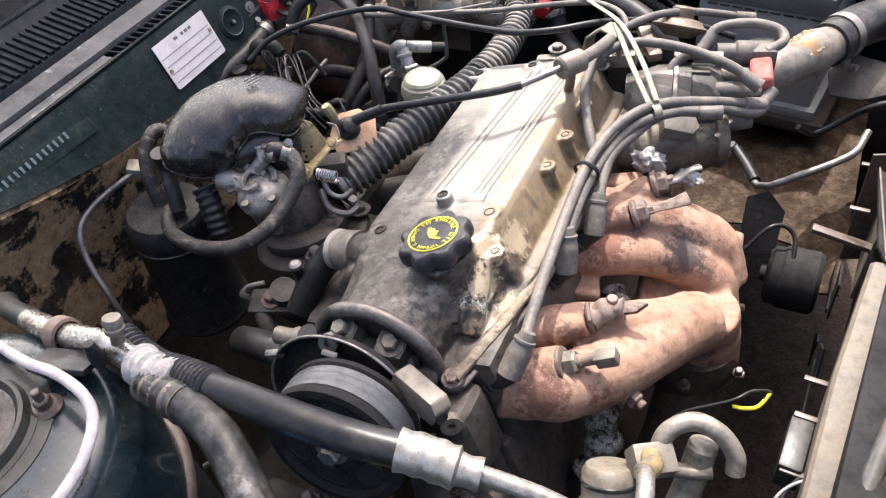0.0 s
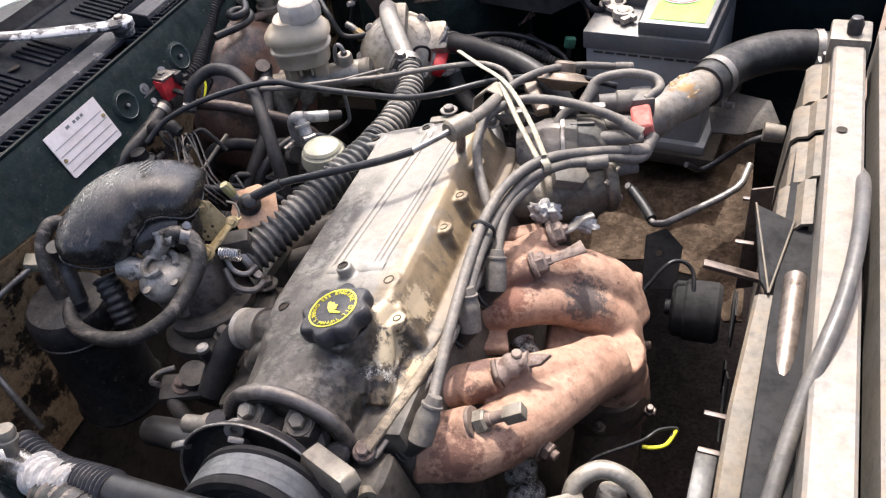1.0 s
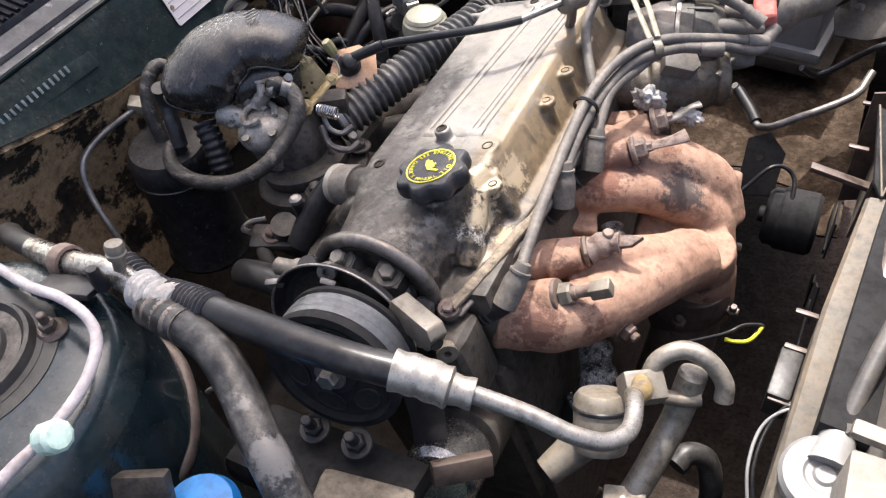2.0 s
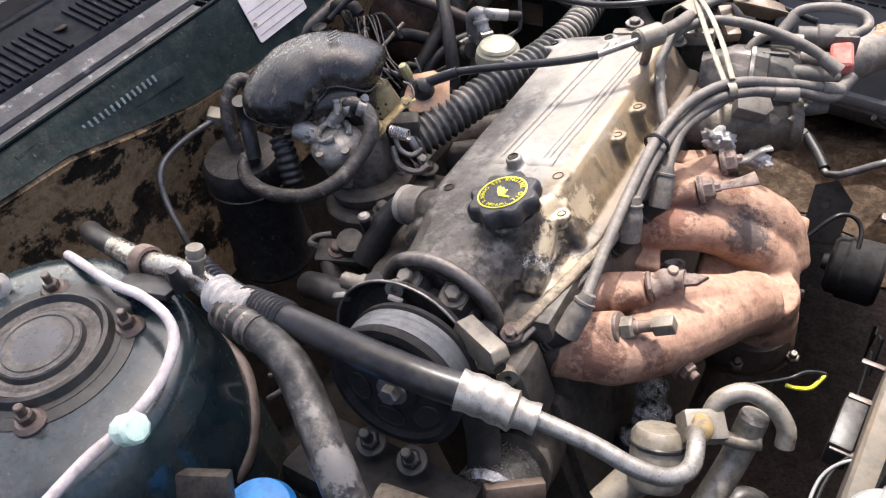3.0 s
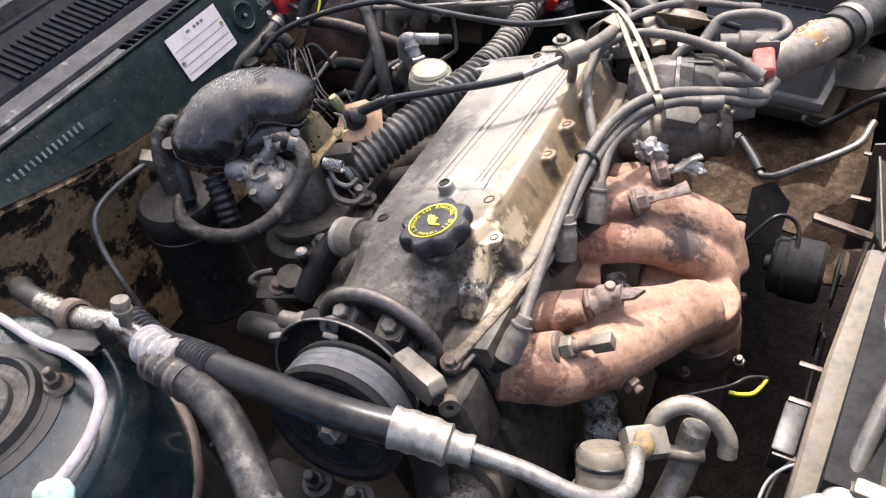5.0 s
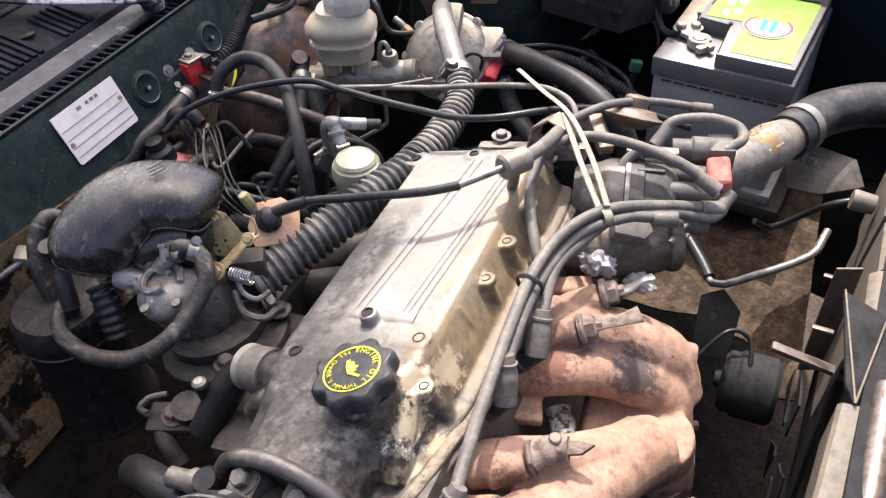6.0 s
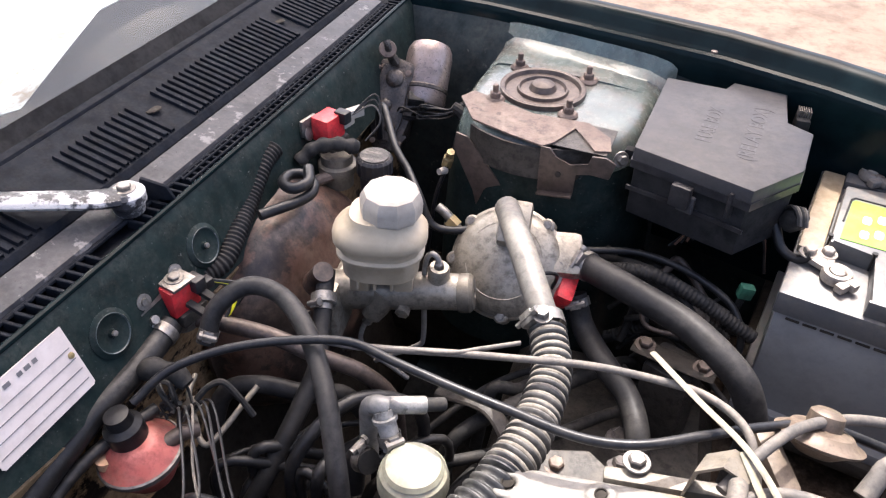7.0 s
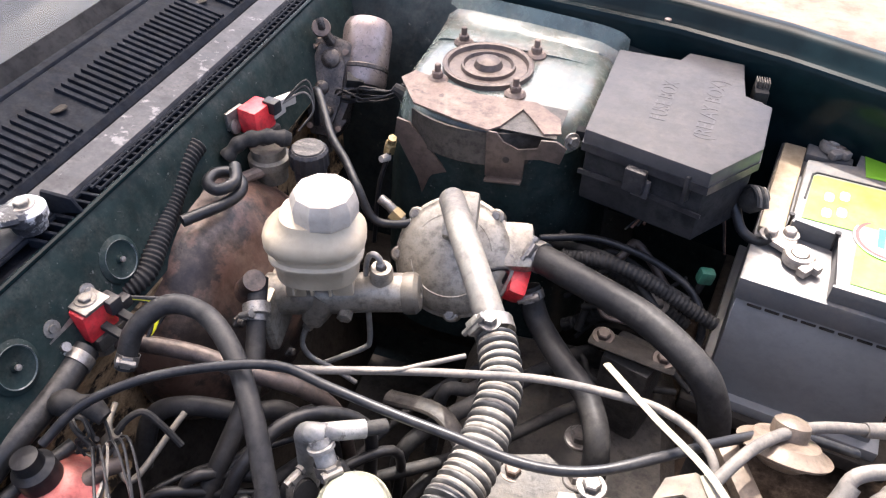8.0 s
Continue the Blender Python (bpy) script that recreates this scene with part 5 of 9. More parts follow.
part("black_plug", lathe([(0.010, -0.02), (0.0105, 0.0), (0.008, 0.003), (0, 0.0035)], (0.409, -0.112, 0.752), (0.1, -0.6, 0.75), 18), M_PLASTIC, engine, "black rubber plug")
hexbolt(engine, (0.429, -0.104, 0.752), (0.1, -0.3, 0.95), 0.0056, 0.008, M_STUD)
part("seal_lug", lathe([(0.010, -0.012), (0.0105, -0.002), (0.009, 0.0)], (0.429, -0.103, 0.752), (0.1, -0.3, 0.95), 18), M_SOOT, engine)
part("front_lug", lathe([(0.0085, 0), (0.009, 0.008), (0.0035, 0.008), (0.003, 0.002)], (0.437, -0.130, 0.735), (0.6, -0.8, 0.2), 18), M_TANALU, engine)

# head and block
part("cylinder_head", boxed((0.175, 0.385, 0.10), eng(-0.004, 0.105, -0.108), (0, -14.5, 0), 0.006), M_BLOCK, engine, "dark oily cylinder head")
part("block", boxed((0.19, 0.40, 0.30), eng(-0.02, 0.10, -0.30), (0, -14.5, 0), 0.01), M_BLOCK, engine, "black oily engine block")
part("timing_cover", boxed((0.15, 0.03, 0.24), eng(-0.01, -0.098, -0.225), (0, -14.5, 0), 0.01), M_BLOCK, engine)
part("front_housing", boxed((0.055, 0.045, 0.075), (0.432, -0.112, 0.700), (0, -14, 0), 0.012, 3), M_BLOCK, engine, "oily dark housing")
part("intake_flange", boxed((0.045, 0.34, 0.075), eng(-0.118, 0.11, -0.100), (0, -14.5, 0), 0.012), M_BLOCK, engine, "grimy intake flange")
for y in (0.0, 0.09, 0.18, 0.26):
    part("intake_runner", tube([eng(-0.10, y, -0.09), eng(-0.15, y * 0.8 + 0.02, -0.082), eng(-0.205, y * 0.55 + 0.05, -0.085)], 0.021, 16), M_BLOCK, engine)
part("intake_plenum", boxed((0.075, 0.15, 0.05), eng(-0.205, 0.095, -0.075), (0, -10, 0), 0.014, 3), M_BLOCK, engine)
part("gearbox", boxed((0.26, 0.30, 0.26), (0.33, 0.56, 0.40), (0, 0, 6), 0.05, 3), M_BLOCK, engine, "black gearbox casing")
part("mount_plate", tube([(0.338, 0.602, 0.640), (0.352, 0.600, 0.641), (0.38, 0.596, 0.641), (0.412, 0.590, 0.641), (0.428, 0.587, 0.640)], lambda s: 0.017 - 0.004 * abs(2 * s - 1) ** 4, 14, flat=0.25), M_IRONDUST, engine, "worn mounting plate")
for p in ((0.350, 0.601, 0.645), (0.414, 0.590, 0.645)):
    hexbolt(engine, p, (0, -0.1, 1), 0.0075, 0.008, M_BRKT)
part("mount_upright", boxed((0.055, 0.05, 0.12), (0.385, 0.60, 0.575), (0, 0, -18), 0.008), M_BLOCK, engine)
part("gearbox_lug", boxed((0.05, 0.035, 0.03), (0.37, 0.665, 0.640), (10, 5, -20), 0.008), M_BLOCK, engine)
hexbolt(engine, (0.395, 0.655, 0.658), (0.1, -0.2, 1), 0.009, 0.008, M_SOOT)
hexbolt(engine, (0.352, 0.50, 0.60), (0, 0, 1), 0.010, 0.012, M_SOOT)
for p, ax in (((0.30, 0.33, 0.66), (0.2, 0.8, 0.5)), ((0.19, 0.33, 0.64), (0, 0.6, 0.8)), ((0.36, 0.37, 0.72), (0, 0.3, 0.9)), ((0.21, 0.02, 0.705), (0, 0, 1)), ((0.206, 0.07, 0.712), (0, 0, 1)), ((0.225, 0.09, 0.712), (0, 0, 1))):
    hexbolt(engine, p, ax, 0.0075, 0.009, M_SOOT)
part("rear_plate", boxed((0.11, 0.012, 0.016), (0.405, 0.312, 0.792), (0, -8, 6), 0.003), M_TANALU, engine, "alloy bracket at the rear of the head")
hexbolt(engine, (0.425, 0.300, 0.796), (0, 0, 1), 0.0065, 0.008, M_SOOT)
hexbolt(engine, (0.37, 0.318, 0.798), (0, 0, 1), 0.0065, 0.006, M_SOOT)
# thermostat / coil bracket area at the back end of the head
bm = bmesh.new()
HX = Vector((0.92, 0.38, 0.02)).normalized()
lathe([(0.027, -0.050), (0.0285, -0.020), (0.0285, 0.010), (0.026, 0.014)], (0.535, 0.287, 0.733), HX, 28, bm)
lathe([(0.0315, 0.016), (0.0335, 0.018), (0.0335, 0.026), (0.030, 0.030)], (0.535, 0.287, 0.733), HX, 28, bm)
tube([(0.43, 0.265, 0.735), (0.475, 0.262, 0.724), (0.515, 0.276, 0.722), (0.545, 0.292, 0.722)], lambda s: 0.030 - 0.004 * s, 20, 6, bm)
box(bm, (0.052, 0.040, 0.046), pose(0.520, 0.285, 0.705, 10, 8, 24), 0.008)
box(bm, (0.030, 0.026, 0.060), pose(0.500, 0.262, 0.700, 0, -8, 20), 0.006)
tube([(0.440, 0.240, 0.690), (0.480, 0.240, 0.682), (0.512, 0.262, 0.684)], 0.021, 18, 6, bm)
lathe([(0.013, -0.010), (0.012, 0.010), (0.010, 0.014)], (0.545, 0.281, 0.716), HX, 18, bm)
house = part("rear_housing", bm, M_HOUSING, engine, "dusty cast housing below the distributor", sharp=180)
fuse = house.modifiers.new("fuse", "REMESH")
fuse.mode, fuse.voxel_size, fuse.use_smooth_shade = "VOXEL", 0.0022, True
soft = house.modifiers.new("soften", "SMOOTH")
soft.factor, soft.iterations = 0.5, 3
part("neck_ear", prism([(-0.018, -0.011), (0.012, -0.013), (0.020, -0.003), (0.016, 0.011), (-0.008, 0.013), (-0.018, 0.006)], -0.008, 0.008, pose(0.520, 0.262, 0.762, 18, 14, 22), 0.002), M_LEAD, engine)
hexbolt(engine, (0.552, 0.283, 0.717), HX, 0.0075, 0.010, M_RUST, True, "bolt", 0.012)
part("rear_clip", tube([(0.558, 0.268, 0.752), (0.566, 0.286, 0.760), (0.568, 0.306, 0.752), (0.566, 0.318, 0.736)], 0.0030, 8, flat=0.5), M_TANALU, engine, "pale clip over the housing rim")

# front belt cover and pulley
belt_cover = thing("belt_pulley", "grey belt pulley behind a black guard at the engine front", "pulley", (0.36, -0.19, 0.7))
PC, PA = Vector((0.371, -0.190, 0.752)), Vector((0.10, -0.97, 0.2)).normalized()
GC = Vector((0.352, -0.150, 0.742))
part("pulley", lathe([(0.052, -0.036), (0.0575, -0.032), (0.0575, -0.028), (0.0545, -0.026), (0.0545, -0.004), (0.0575, -0.002), (0.058, 0.002), (0.057, 0.005), (0.051, 0.006), (0.048, 0.001), (0.022, 0.0), (0.020, 0.005), (0.010, 0.006)], PC, PA, 56), M_PITCH, belt_cover)
part("belt", lathe([(0.0546, -0.0262), (0.0562, -0.0252), (0.0568, -0.0200), (0.0564, -0.0190), (0.0568, -0.0180), (0.0568, -0.0125), (0.0564, -0.0115), (0.0568, -0.0105), (0.0562, -0.0046), (0.0546, -0.0040)], PC, PA, 56, ring=True), M_BELT, belt_cover, "worn smooth grey drive belt")
m = axis_matrix(PC, PA)
for k in range(6):
    a = radians(60 * k + 20)
    part("pulley_hole", prism([(0.035 * math.cos(a) + 0.0130 * math.cos(b) * -math.sin(a) + 0.0085 * math.sin(b) * math.cos(a), 0.035 * math.sin(a) + 0.0130 * math.cos(b) * math.cos(a) + 0.0085 * math.sin(b) * math.sin(a)) for b in [0.35 * i for i in range(18)]], 0.0004, 0.0014, m), M_PITCH, belt_cover)
    part("hole_rim", tube([m @ Vector((0.035 * math.cos(a) + 0.0136 * math.cos(b) * -math.sin(a) + 0.0091 * math.sin(b) * math.cos(a), 0.035 * math.sin(a) + 0.0136 * math.cos(b) * math.cos(a) + 0.0091 * math.sin(b) * math.sin(a), 0.0014)) for b in [0.35 * i for i in range(19)]], 0.0008, 6, 1), M_GREYRUB, belt_cover)
hexbolt(belt_cover, PC + PA * 0.006, PA, 0.0085, 0.010, M_STEEL)
m = axis_matrix(GC, (0.05, -0.98, 0.2))
arcs = [radians(-30 + 6 * i) for i in range(41)]
part("guard", sheet([[m @ Vector((r * math.cos(a), r * math.sin(a), h)) for r, h in ((0.054, -0.012), (0.060, -0.010), (0.064, -0.003), (0.0655, 0.0), (0.0668, 0.0))] for a in arcs], 0.0016), M_PLASTIC, belt_cover, "black curved guard with a worn edge")
part("guard_edge", tube([m @ Vector((0.0668 * math.cos(a), 0.0668 * math.sin(a), 0.0)) for a in arcs], 0.0013, 8, 2), M_STEEL, belt_cover, "bare metal edge")
part("guard_back", lathe([(0.056, -0.016), (0.056, -0.012)], GC, (0.05, -0.98, 0.2), 40), M_BLOCK, belt_cover)
part("tab", lathe([(0.0075, -0.003), (0.008, 0.003), (0.0032, 0.003), (0.003, -0.001)], (0.341, -0.133, 0.795), (0.2, -0.85, 0.45), 20), M_STEEL, belt_cover)
part("tab_stem", boxed((0.0135, 0.0055, 0.024), (0.344, -0.137, 0.784), (28, 10, 8), 0.002), M_STEEL, belt_cover)
part("guard_ear", boxed((0.014, 0.006, 0.010), (0.290, -0.145, 0.772), (20, -20, 10), 0.002), M_STEEL, belt_cover)
alb = part("alloy_bracket", prism([(-0.032, -0.010), (0.018, -0.010), (0.022, 0.004), (0.016, 0.012), (-0.026, 0.012)], -0.0085, 0.0085, Matrix.Translation((0.428, -0.145, 0.780)) @ Matrix.Rotation(radians(-22), 4, "Z") @ Matrix.Rotation(radians(78), 4, "X"), 0.0025), M_TANALU, belt_cover, "bare alloy bracket with a threaded hole")
part("bracket_hole", lathe([(0.0052, 0), (0.0052, 0.001)], (0.4465, -0.1545, 0.777), (0.85, -0.5, 0.05), 16), M_DARK, alb)
bp = [(0.427, -0.172, 0.765), (0.432, -0.176, 0.70), (0.436, -0.19, 0.62), (0.44, -0.21, 0.52)]
part("drive_belt", sheet([[(x - 0.006 + 0.006 * k, y - 0.006 + 0.0035 * k, z + (0.001 if k % 2 else 0.0)) for k in range(5)] for x, y, z in bp], 0.004), M_GREYRUB, belt_cover, "ribbed black drive belt")
part("lower_pulley", lathe([(0.05, -0.02), (0.052, 0.0), (0.045, 0.02), (0.01, 0.022)], (0.37, -0.22, 0.58), PA, 32), M_BLOCK, belt_cover)
for p in ((0.352, -0.215, 0.690), (0.393, -0.215, 0.692)):
    hexbolt(belt_cover, p, (0.05, -0.25, 0.95), 0.0085, 0.010, M_PITCHNUT, True, "stud_nut", 0.016)
part("engine_mount", boxed((0.16, 0.07, 0.03), (0.37, -0.235, 0.664), (-12, 0, 0), 0.008), M_PITCH, belt_cover)
part("mount_nose", boxed((0.075, 0.05, 0.028), (0.428, -0.268, 0.700), (-8, 10, 12), 0.008), M_HOUSING, belt_cover)

alt = thing("alternator", "bright alloy alternator below the hoses", "alternator")
part("housing", lathe([(0.030, -0.05), (0.034, -0.045), (0.034, 0.0), (0.028, 0.006), (0.01, 0.008)], (0.452, -0.200, 0.645), (0.1, -0.9, 0.45), 32), M_CHROME, alt)
part("bracket", boxed((0.05, 0.012, 0.020), (0.476, -0.196, 0.678), (-30, 10, 40), 0.003), M_BRKT, alt)
part("rear_case", lathe([(0.036, -0.05), (0.036, 0.0)], (0.450, -0.155, 0.630), (0.1, -0.9, 0.45), 24), M_BLOCK, alt)

# oil filler cap
cap = thing("oil_filler_cap", "black plastic oil filler cap with yellow print on the valve cover", "oil cap")
CC = eng(0.030, -0.0235, 0.006)
part("knob", lathe([(0.024, -0.012), (0.0245, 0.0), (0.032, 0.002), (0.0335, 0.006), (0.033, 0.014), (0.031, 0.0172), (0.029, 0.0178), (0.027, 0.0176), (0.0, 0.0176)], CC, E_UP, 96, lobes=8, depth=0.17), M_PLASTIC, cap, sharp=50)
top = axis_matrix(CC + E_UP * 0.0178, E_UP)
part("printed_ring", lathe([(0.0206, -0.0004), (0.0206, 0.0005), (0.0219, 0.0005), (0.0219, -0.0004)], CC + E_UP * 0.0178, E_UP, 48, ring=True), M_YELLOW, cap, "yellow printed ring")


def round_text(text, r, start, step, size, inward=False):
    """Letters round the cap, clockwise, or the other way with their tops towards the centre."""
    for i, ch in enumerate(text):
        if ch == " ":
            continue
        a = radians(start + step * i if inward else start - step * i)
        lettering(ch, size, M_YELLOW, cap, top @ pose(r * math.cos(a), r * math.sin(a), 0.0002) @ Matrix.Rotation(a + (math.pi / 2 if inward else -math.pi / 2), 4, "Z"), "letter", 0.0003)


CAPTURN = 30
round_text("ENGINE OIL", 0.0176, 165 + CAPTURN, 15, 0.0058)
round_text("SEE OWNER'S MANUAL", 0.0176, 186 + CAPTURN, 10.8, 0.0050, True)
part("can_symbol", prism([(-0.009, -0.002), (-0.003, -0.004), (0.004, -0.004), (0.011, 0.003), (0.010, 0.0045), (0.004, 0.0), (0.0035, 0.003), (0.001, 0.003), (0.001, 0.005), (-0.001, 0.005), (-0.001, 0.003), (-0.006, 0.003), (-0.007, 0.0), (-0.0095, 0.001)], 0, 0.0006, top @ pose(0, 0, 0, 0, 0, 40)), M_YELLOW, cap, "yellow oil can symbol")

# exhaust manifold: cast runners fused into one body
manifold = thing("exhaust_manifold", "rust-pink cast iron exhaust manifold with studs and nuts", "exhaust manifold", (0.55, 0.08, 0.6))
bm = bmesh.new()
for pts, r0, r1 in (([(0.452, -0.067, 0.709), (0.480, -0.055, 0.704), (0.504, -0.043, 0.699), (0.536, 0.000, 0.690), (0.562, 0.062, 0.668), (0.586, 0.112, 0.645)], 0.0285, 0.031),
                    ([(0.450, -0.008, 0.714), (0.490, 0.016, 0.709), (0.527, 0.0365, 0.700), (0.561, 0.075, 0.674), (0.586, 0.114, 0.648)], 0.0185, 0.027),
                    ([(0.520, 0.014, 0.690), (0.552, 0.055, 0.676), (0.580, 0.100, 0.655)], 0.026, 0.031),
                    ([(0.456, 0.104, 0.703), (0.482, 0.113, 0.702), (0.513, 0.134, 0.696), (0.548, 0.156, 0.678), (0.582, 0.168, 0.648), (0.594, 0.150, 0.615)], 0.0185, 0.029),
                    ([(0.452, 0.166, 0.712), (0.476, 0.166, 0.711), (0.502, 0.172, 0.705), (0.543, 0.186, 0.692), (0.576, 0.198, 0.665), (0.592, 0.186, 0.628)], 0.0265, 0.031),
                    ([(0.490, 0.150, 0.698), (0.530, 0.168, 0.686), (0.568, 0.184, 0.664)], 0.024, 0.028),
                    ([(0.586, 0.122, 0.652), (0.590, 0.126, 0.610), (0.592, 0.126, 0.560)], 0.036, 0.040)):
    tube(pts, lambda s, a=r0, b=r1: a + (b - a) * s, 20, 6, bm, wobble=0.05)
box(bm, (0.075, 0.075, 0.022), pose(0.556, 0.128, 0.636, 4, 20, 8), 0.006)
box(bm, (0.030, 0.100, 0.018), pose(0.592, 0.150, 0.640, 0, 52, 10), 0.005)
box(bm, (0.014, 0.062, 0.052), pose(0.455, -0.056, 0.706, 0, -14, 0), 0.005)
box(bm, (0.012, 0.060, 0.046), pose(0.455, 0.004, 0.708, 0, -14, 0), 0.005)
box(bm, (0.012, 0.13, 0.05), pose(0.455, 0.150, 0.708, 0, -14, 0), 0.005)
box(bm, (0.052, 0.020, 0.010), pose(0.475, 0.212, 0.717, 4, 0, 24), 0.003)
prism([(-0.016, -0.010), (0.018, -0.004), (0.008, 0.018), (-0.014, 0.014)], -0.006, 0.006, pose(0.4715, 0.104, 0.690, 12, 10, 18), 0.002, bm)
box(bm, (0.030, 0.040, 0.012), pose(0.476, 0.090, 0.684, 0, 8, 20), 0.003)
# the thin flange at the outlet, its lug, and bosses for the nuts
tube([(0.596, 0.226, 0.650), (0.603, 0.204, 0.622), (0.610, 0.176, 0.598), (0.616, 0.146, 0.566)], 0.0052, 10, 6, bm)
lathe([(0.0135, 0), (0.0122, 0.022), (0.0108, 0.026)], (0.580, 0.220, 0.656), (0.98, 0.16, -0.04), 20, bm)
lathe([(0.014, 0), (0.0125, 0.026), (0.010, 0.028)], (0.530, -0.010, 0.682), (0.85, -0.38, -0.12), 20, bm)
lathe([(0.018, 0), (0.0165, 0.028), (0.0145, 0.030)], (0.474, -0.048, 0.715), (0.87, 0.2, 0.40), 22, bm)
lathe([(0.0145, 0), (0.0125, 0.030), (0.0115, 0.033)], (0.476, -0.003, 0.713), (0.84, 0.42, 0.34), 20, bm)
lathe([(0.016, 0), (0.0145, 0.030), (0.0125, 0.033)], (0.476, 0.140, 0.716), (0.84, 0.36, 0.40), 20, bm)
lathe([(0.015, 0), (0.0135, 0.030), (0.012, 0.032)], (0.486, 0.182, 0.720), (0.84, 0.40, 0.42), 20, bm)
body = part("casting", bm, M_CLAY, manifold, sharp=180)
rm = body.modifiers.new("fuse", "REMESH")
rm.mode, rm.voxel_size, rm.use_smooth_shade = "VOXEL", 0.0022, True
sm = body.modifiers.new("soften", "SMOOTH")
sm.factor, sm.iterations = 0.5, 6
N1 = Vector((0.87, 0.2, 0.40)).normalized()
part("washer", lathe([(0.0150, -0.004), (0.0158, 0.0), (0.0150, 0.002), (0.009, 0.0025)], (0.500, -0.042, 0.727), N1, 22), M_RUST, manifold)
hexbolt(manifold, Vector((0.501, -0.0418, 0.7275)), N1, 0.0108, 0.0125, M_TANALU, False, "nut")
part("fitting_neck", lathe([(0.0062, 0), (0.0062, 0.008), (0.0054, 0.009), (0.0054, 0.022)], Vector((0.508, -0.040, 0.731)), N1, 14), M_RUST, manifold)
part("square_fitting", boxed((0.019, 0.0125, 0.0125), (0.5345, -0.034, 0.7415), (0, -24, 13), 0.0018), M_TANALU, manifold, "square steel plug")
for p, ax, st in (((0.5535, -0.0205, 0.6795), (0.85, -0.38, -0.12), 0.006), ((0.606, 0.180, 0.602), (0.98, 0.2, 0.0), 0.008), ((0.4615, -0.0054, 0.714), (0.8, -0.5, 0.35), 0.0)):
    hexbolt(manifold, p, ax, 0.0088, 0.009, M_RUST, True, "nut", st)
# the caked stud of the second port
S2 = Vector((0.84, 0.36, 0.24)).normalized()
part("washer", lathe([(0.0135, -0.002), (0.0150, 0.0), (0.0146, 0.0025), (0.010, 0.004)], (0.5055, 0.0135, 0.728), S2, 18, lobes=5, depth=0.12), M_RUST, manifold, "torn rusty washer")
part("stud", tube([(0.507, 0.014, 0.728), (0.514, 0.019, 0.731), (0.523, 0.0245, 0.734), (0.532, 0.0265, 0.736)], lambda s: 0.0118 - 0.0022 * s, 16, 8, wobble=0.45), M_STUD, manifold, "stud caked with grey-brown rust")
part("stud_tip", prism([(-0.010, -0.006), (0.006, -0.0045), (0.016, 0.003), (0.004, 0.0055), (-0.010, 0.006)], -0.003, 0.003, pose(0.5365, 0.0275, 0.737, 20, -14, 10), 0.001), M_STUD, manifold)
part("stud_head", lathe([(0.0055, -0.006), (0.0052, 0.002), (0.004, 0.0035), (0, 0.0036)], (0.521, 0.0265, 0.7425), (0, -0.1, 1), 12), M_RUST, manifold)
# nuts and flattened pipe ends of the two far ports
for at, ax in (((0.5070, 0.1525, 0.7320), (0.88, 0.34, 0.30)), ((0.5150, 0.1965, 0.7360), (0.88, 0.30, 0.28))):
    ax = Vector(ax).normalized()
    at = Vector(at)
    part("washer", lathe([(0.0135, -0.003), (0.0146, 0.0), (0.014, 0.002), (0.009, 0.0028)], at, ax, 20), M_STUD, manifold)
    part("nut", lathe([(0.0112, 0.002), (0.0114, 0.011), (0.009, 0.0125), (0.0058, 0.0128), (0.0056, 0.018)], at, ax, 6), M_STUD, manifold, "rusty hexagon nut")
part("bent_tag", tube([(0.518, 0.1565, 0.735), (0.530, 0.162, 0.739), (0.541, 0.1675, 0.742), (0.552, 0.174, 0.7455)], lambda s: 0.0062 + 0.0045 * s * s, 12, flat=0.42), M_STUD, manifold, "flattened rusty pipe end")
part("bent_tag", tube([(0.526, 0.200, 0.739), (0.536, 0.2045, 0.743), (0.545, 0.211, 0.750), (0.553, 0.217, 0.751)], lambda s: 0.0055 + 0.001 * math.sin(s * 7), 10, flat=0.45), M_STEEL, manifold, "curled steel tag")
part("collector", lathe([(0.036, -0.075), (0.040, -0.062), (0.041, -0.034), (0.044, -0.026), (0.0455, -0.014), (0.043, -0.008), (0.041, 0.004), (0.038, 0.010)], (0.586, 0.120, 0.600), (0.05, -0.12, 1), 40), M_BRKT, manifold, "dark rusty collector flange")
for k in range(3):
    a = radians(200 + 70 * k)
    hexbolt(manifold, (0.586 + 0.049 * math.cos(a), 0.120 + 0.049 * math.sin(a), 0.588), (0.05, -0.12, 1), 0.007, 0.008, M_BRKT, False, "nut", 0.006)
part("downpipe", tube([(0.588, 0.120, 0.56), (0.586, 0.112, 0.50), (0.57, 0.08, 0.40), (0.53, 0.05, 0.28)], 0.036, 20), M_RUST, manifold, "rusty brown downpipe")
part("heat_edge", tube([(0.612, 0.150, 0.575), (0.616, 0.132, 0.545), (0.620, 0.122, 0.50), (0.621, 0.118, 0.47)], 0.0022, 8, flat=0.5), M_TANALU, manifold, "pale bent shield edge")
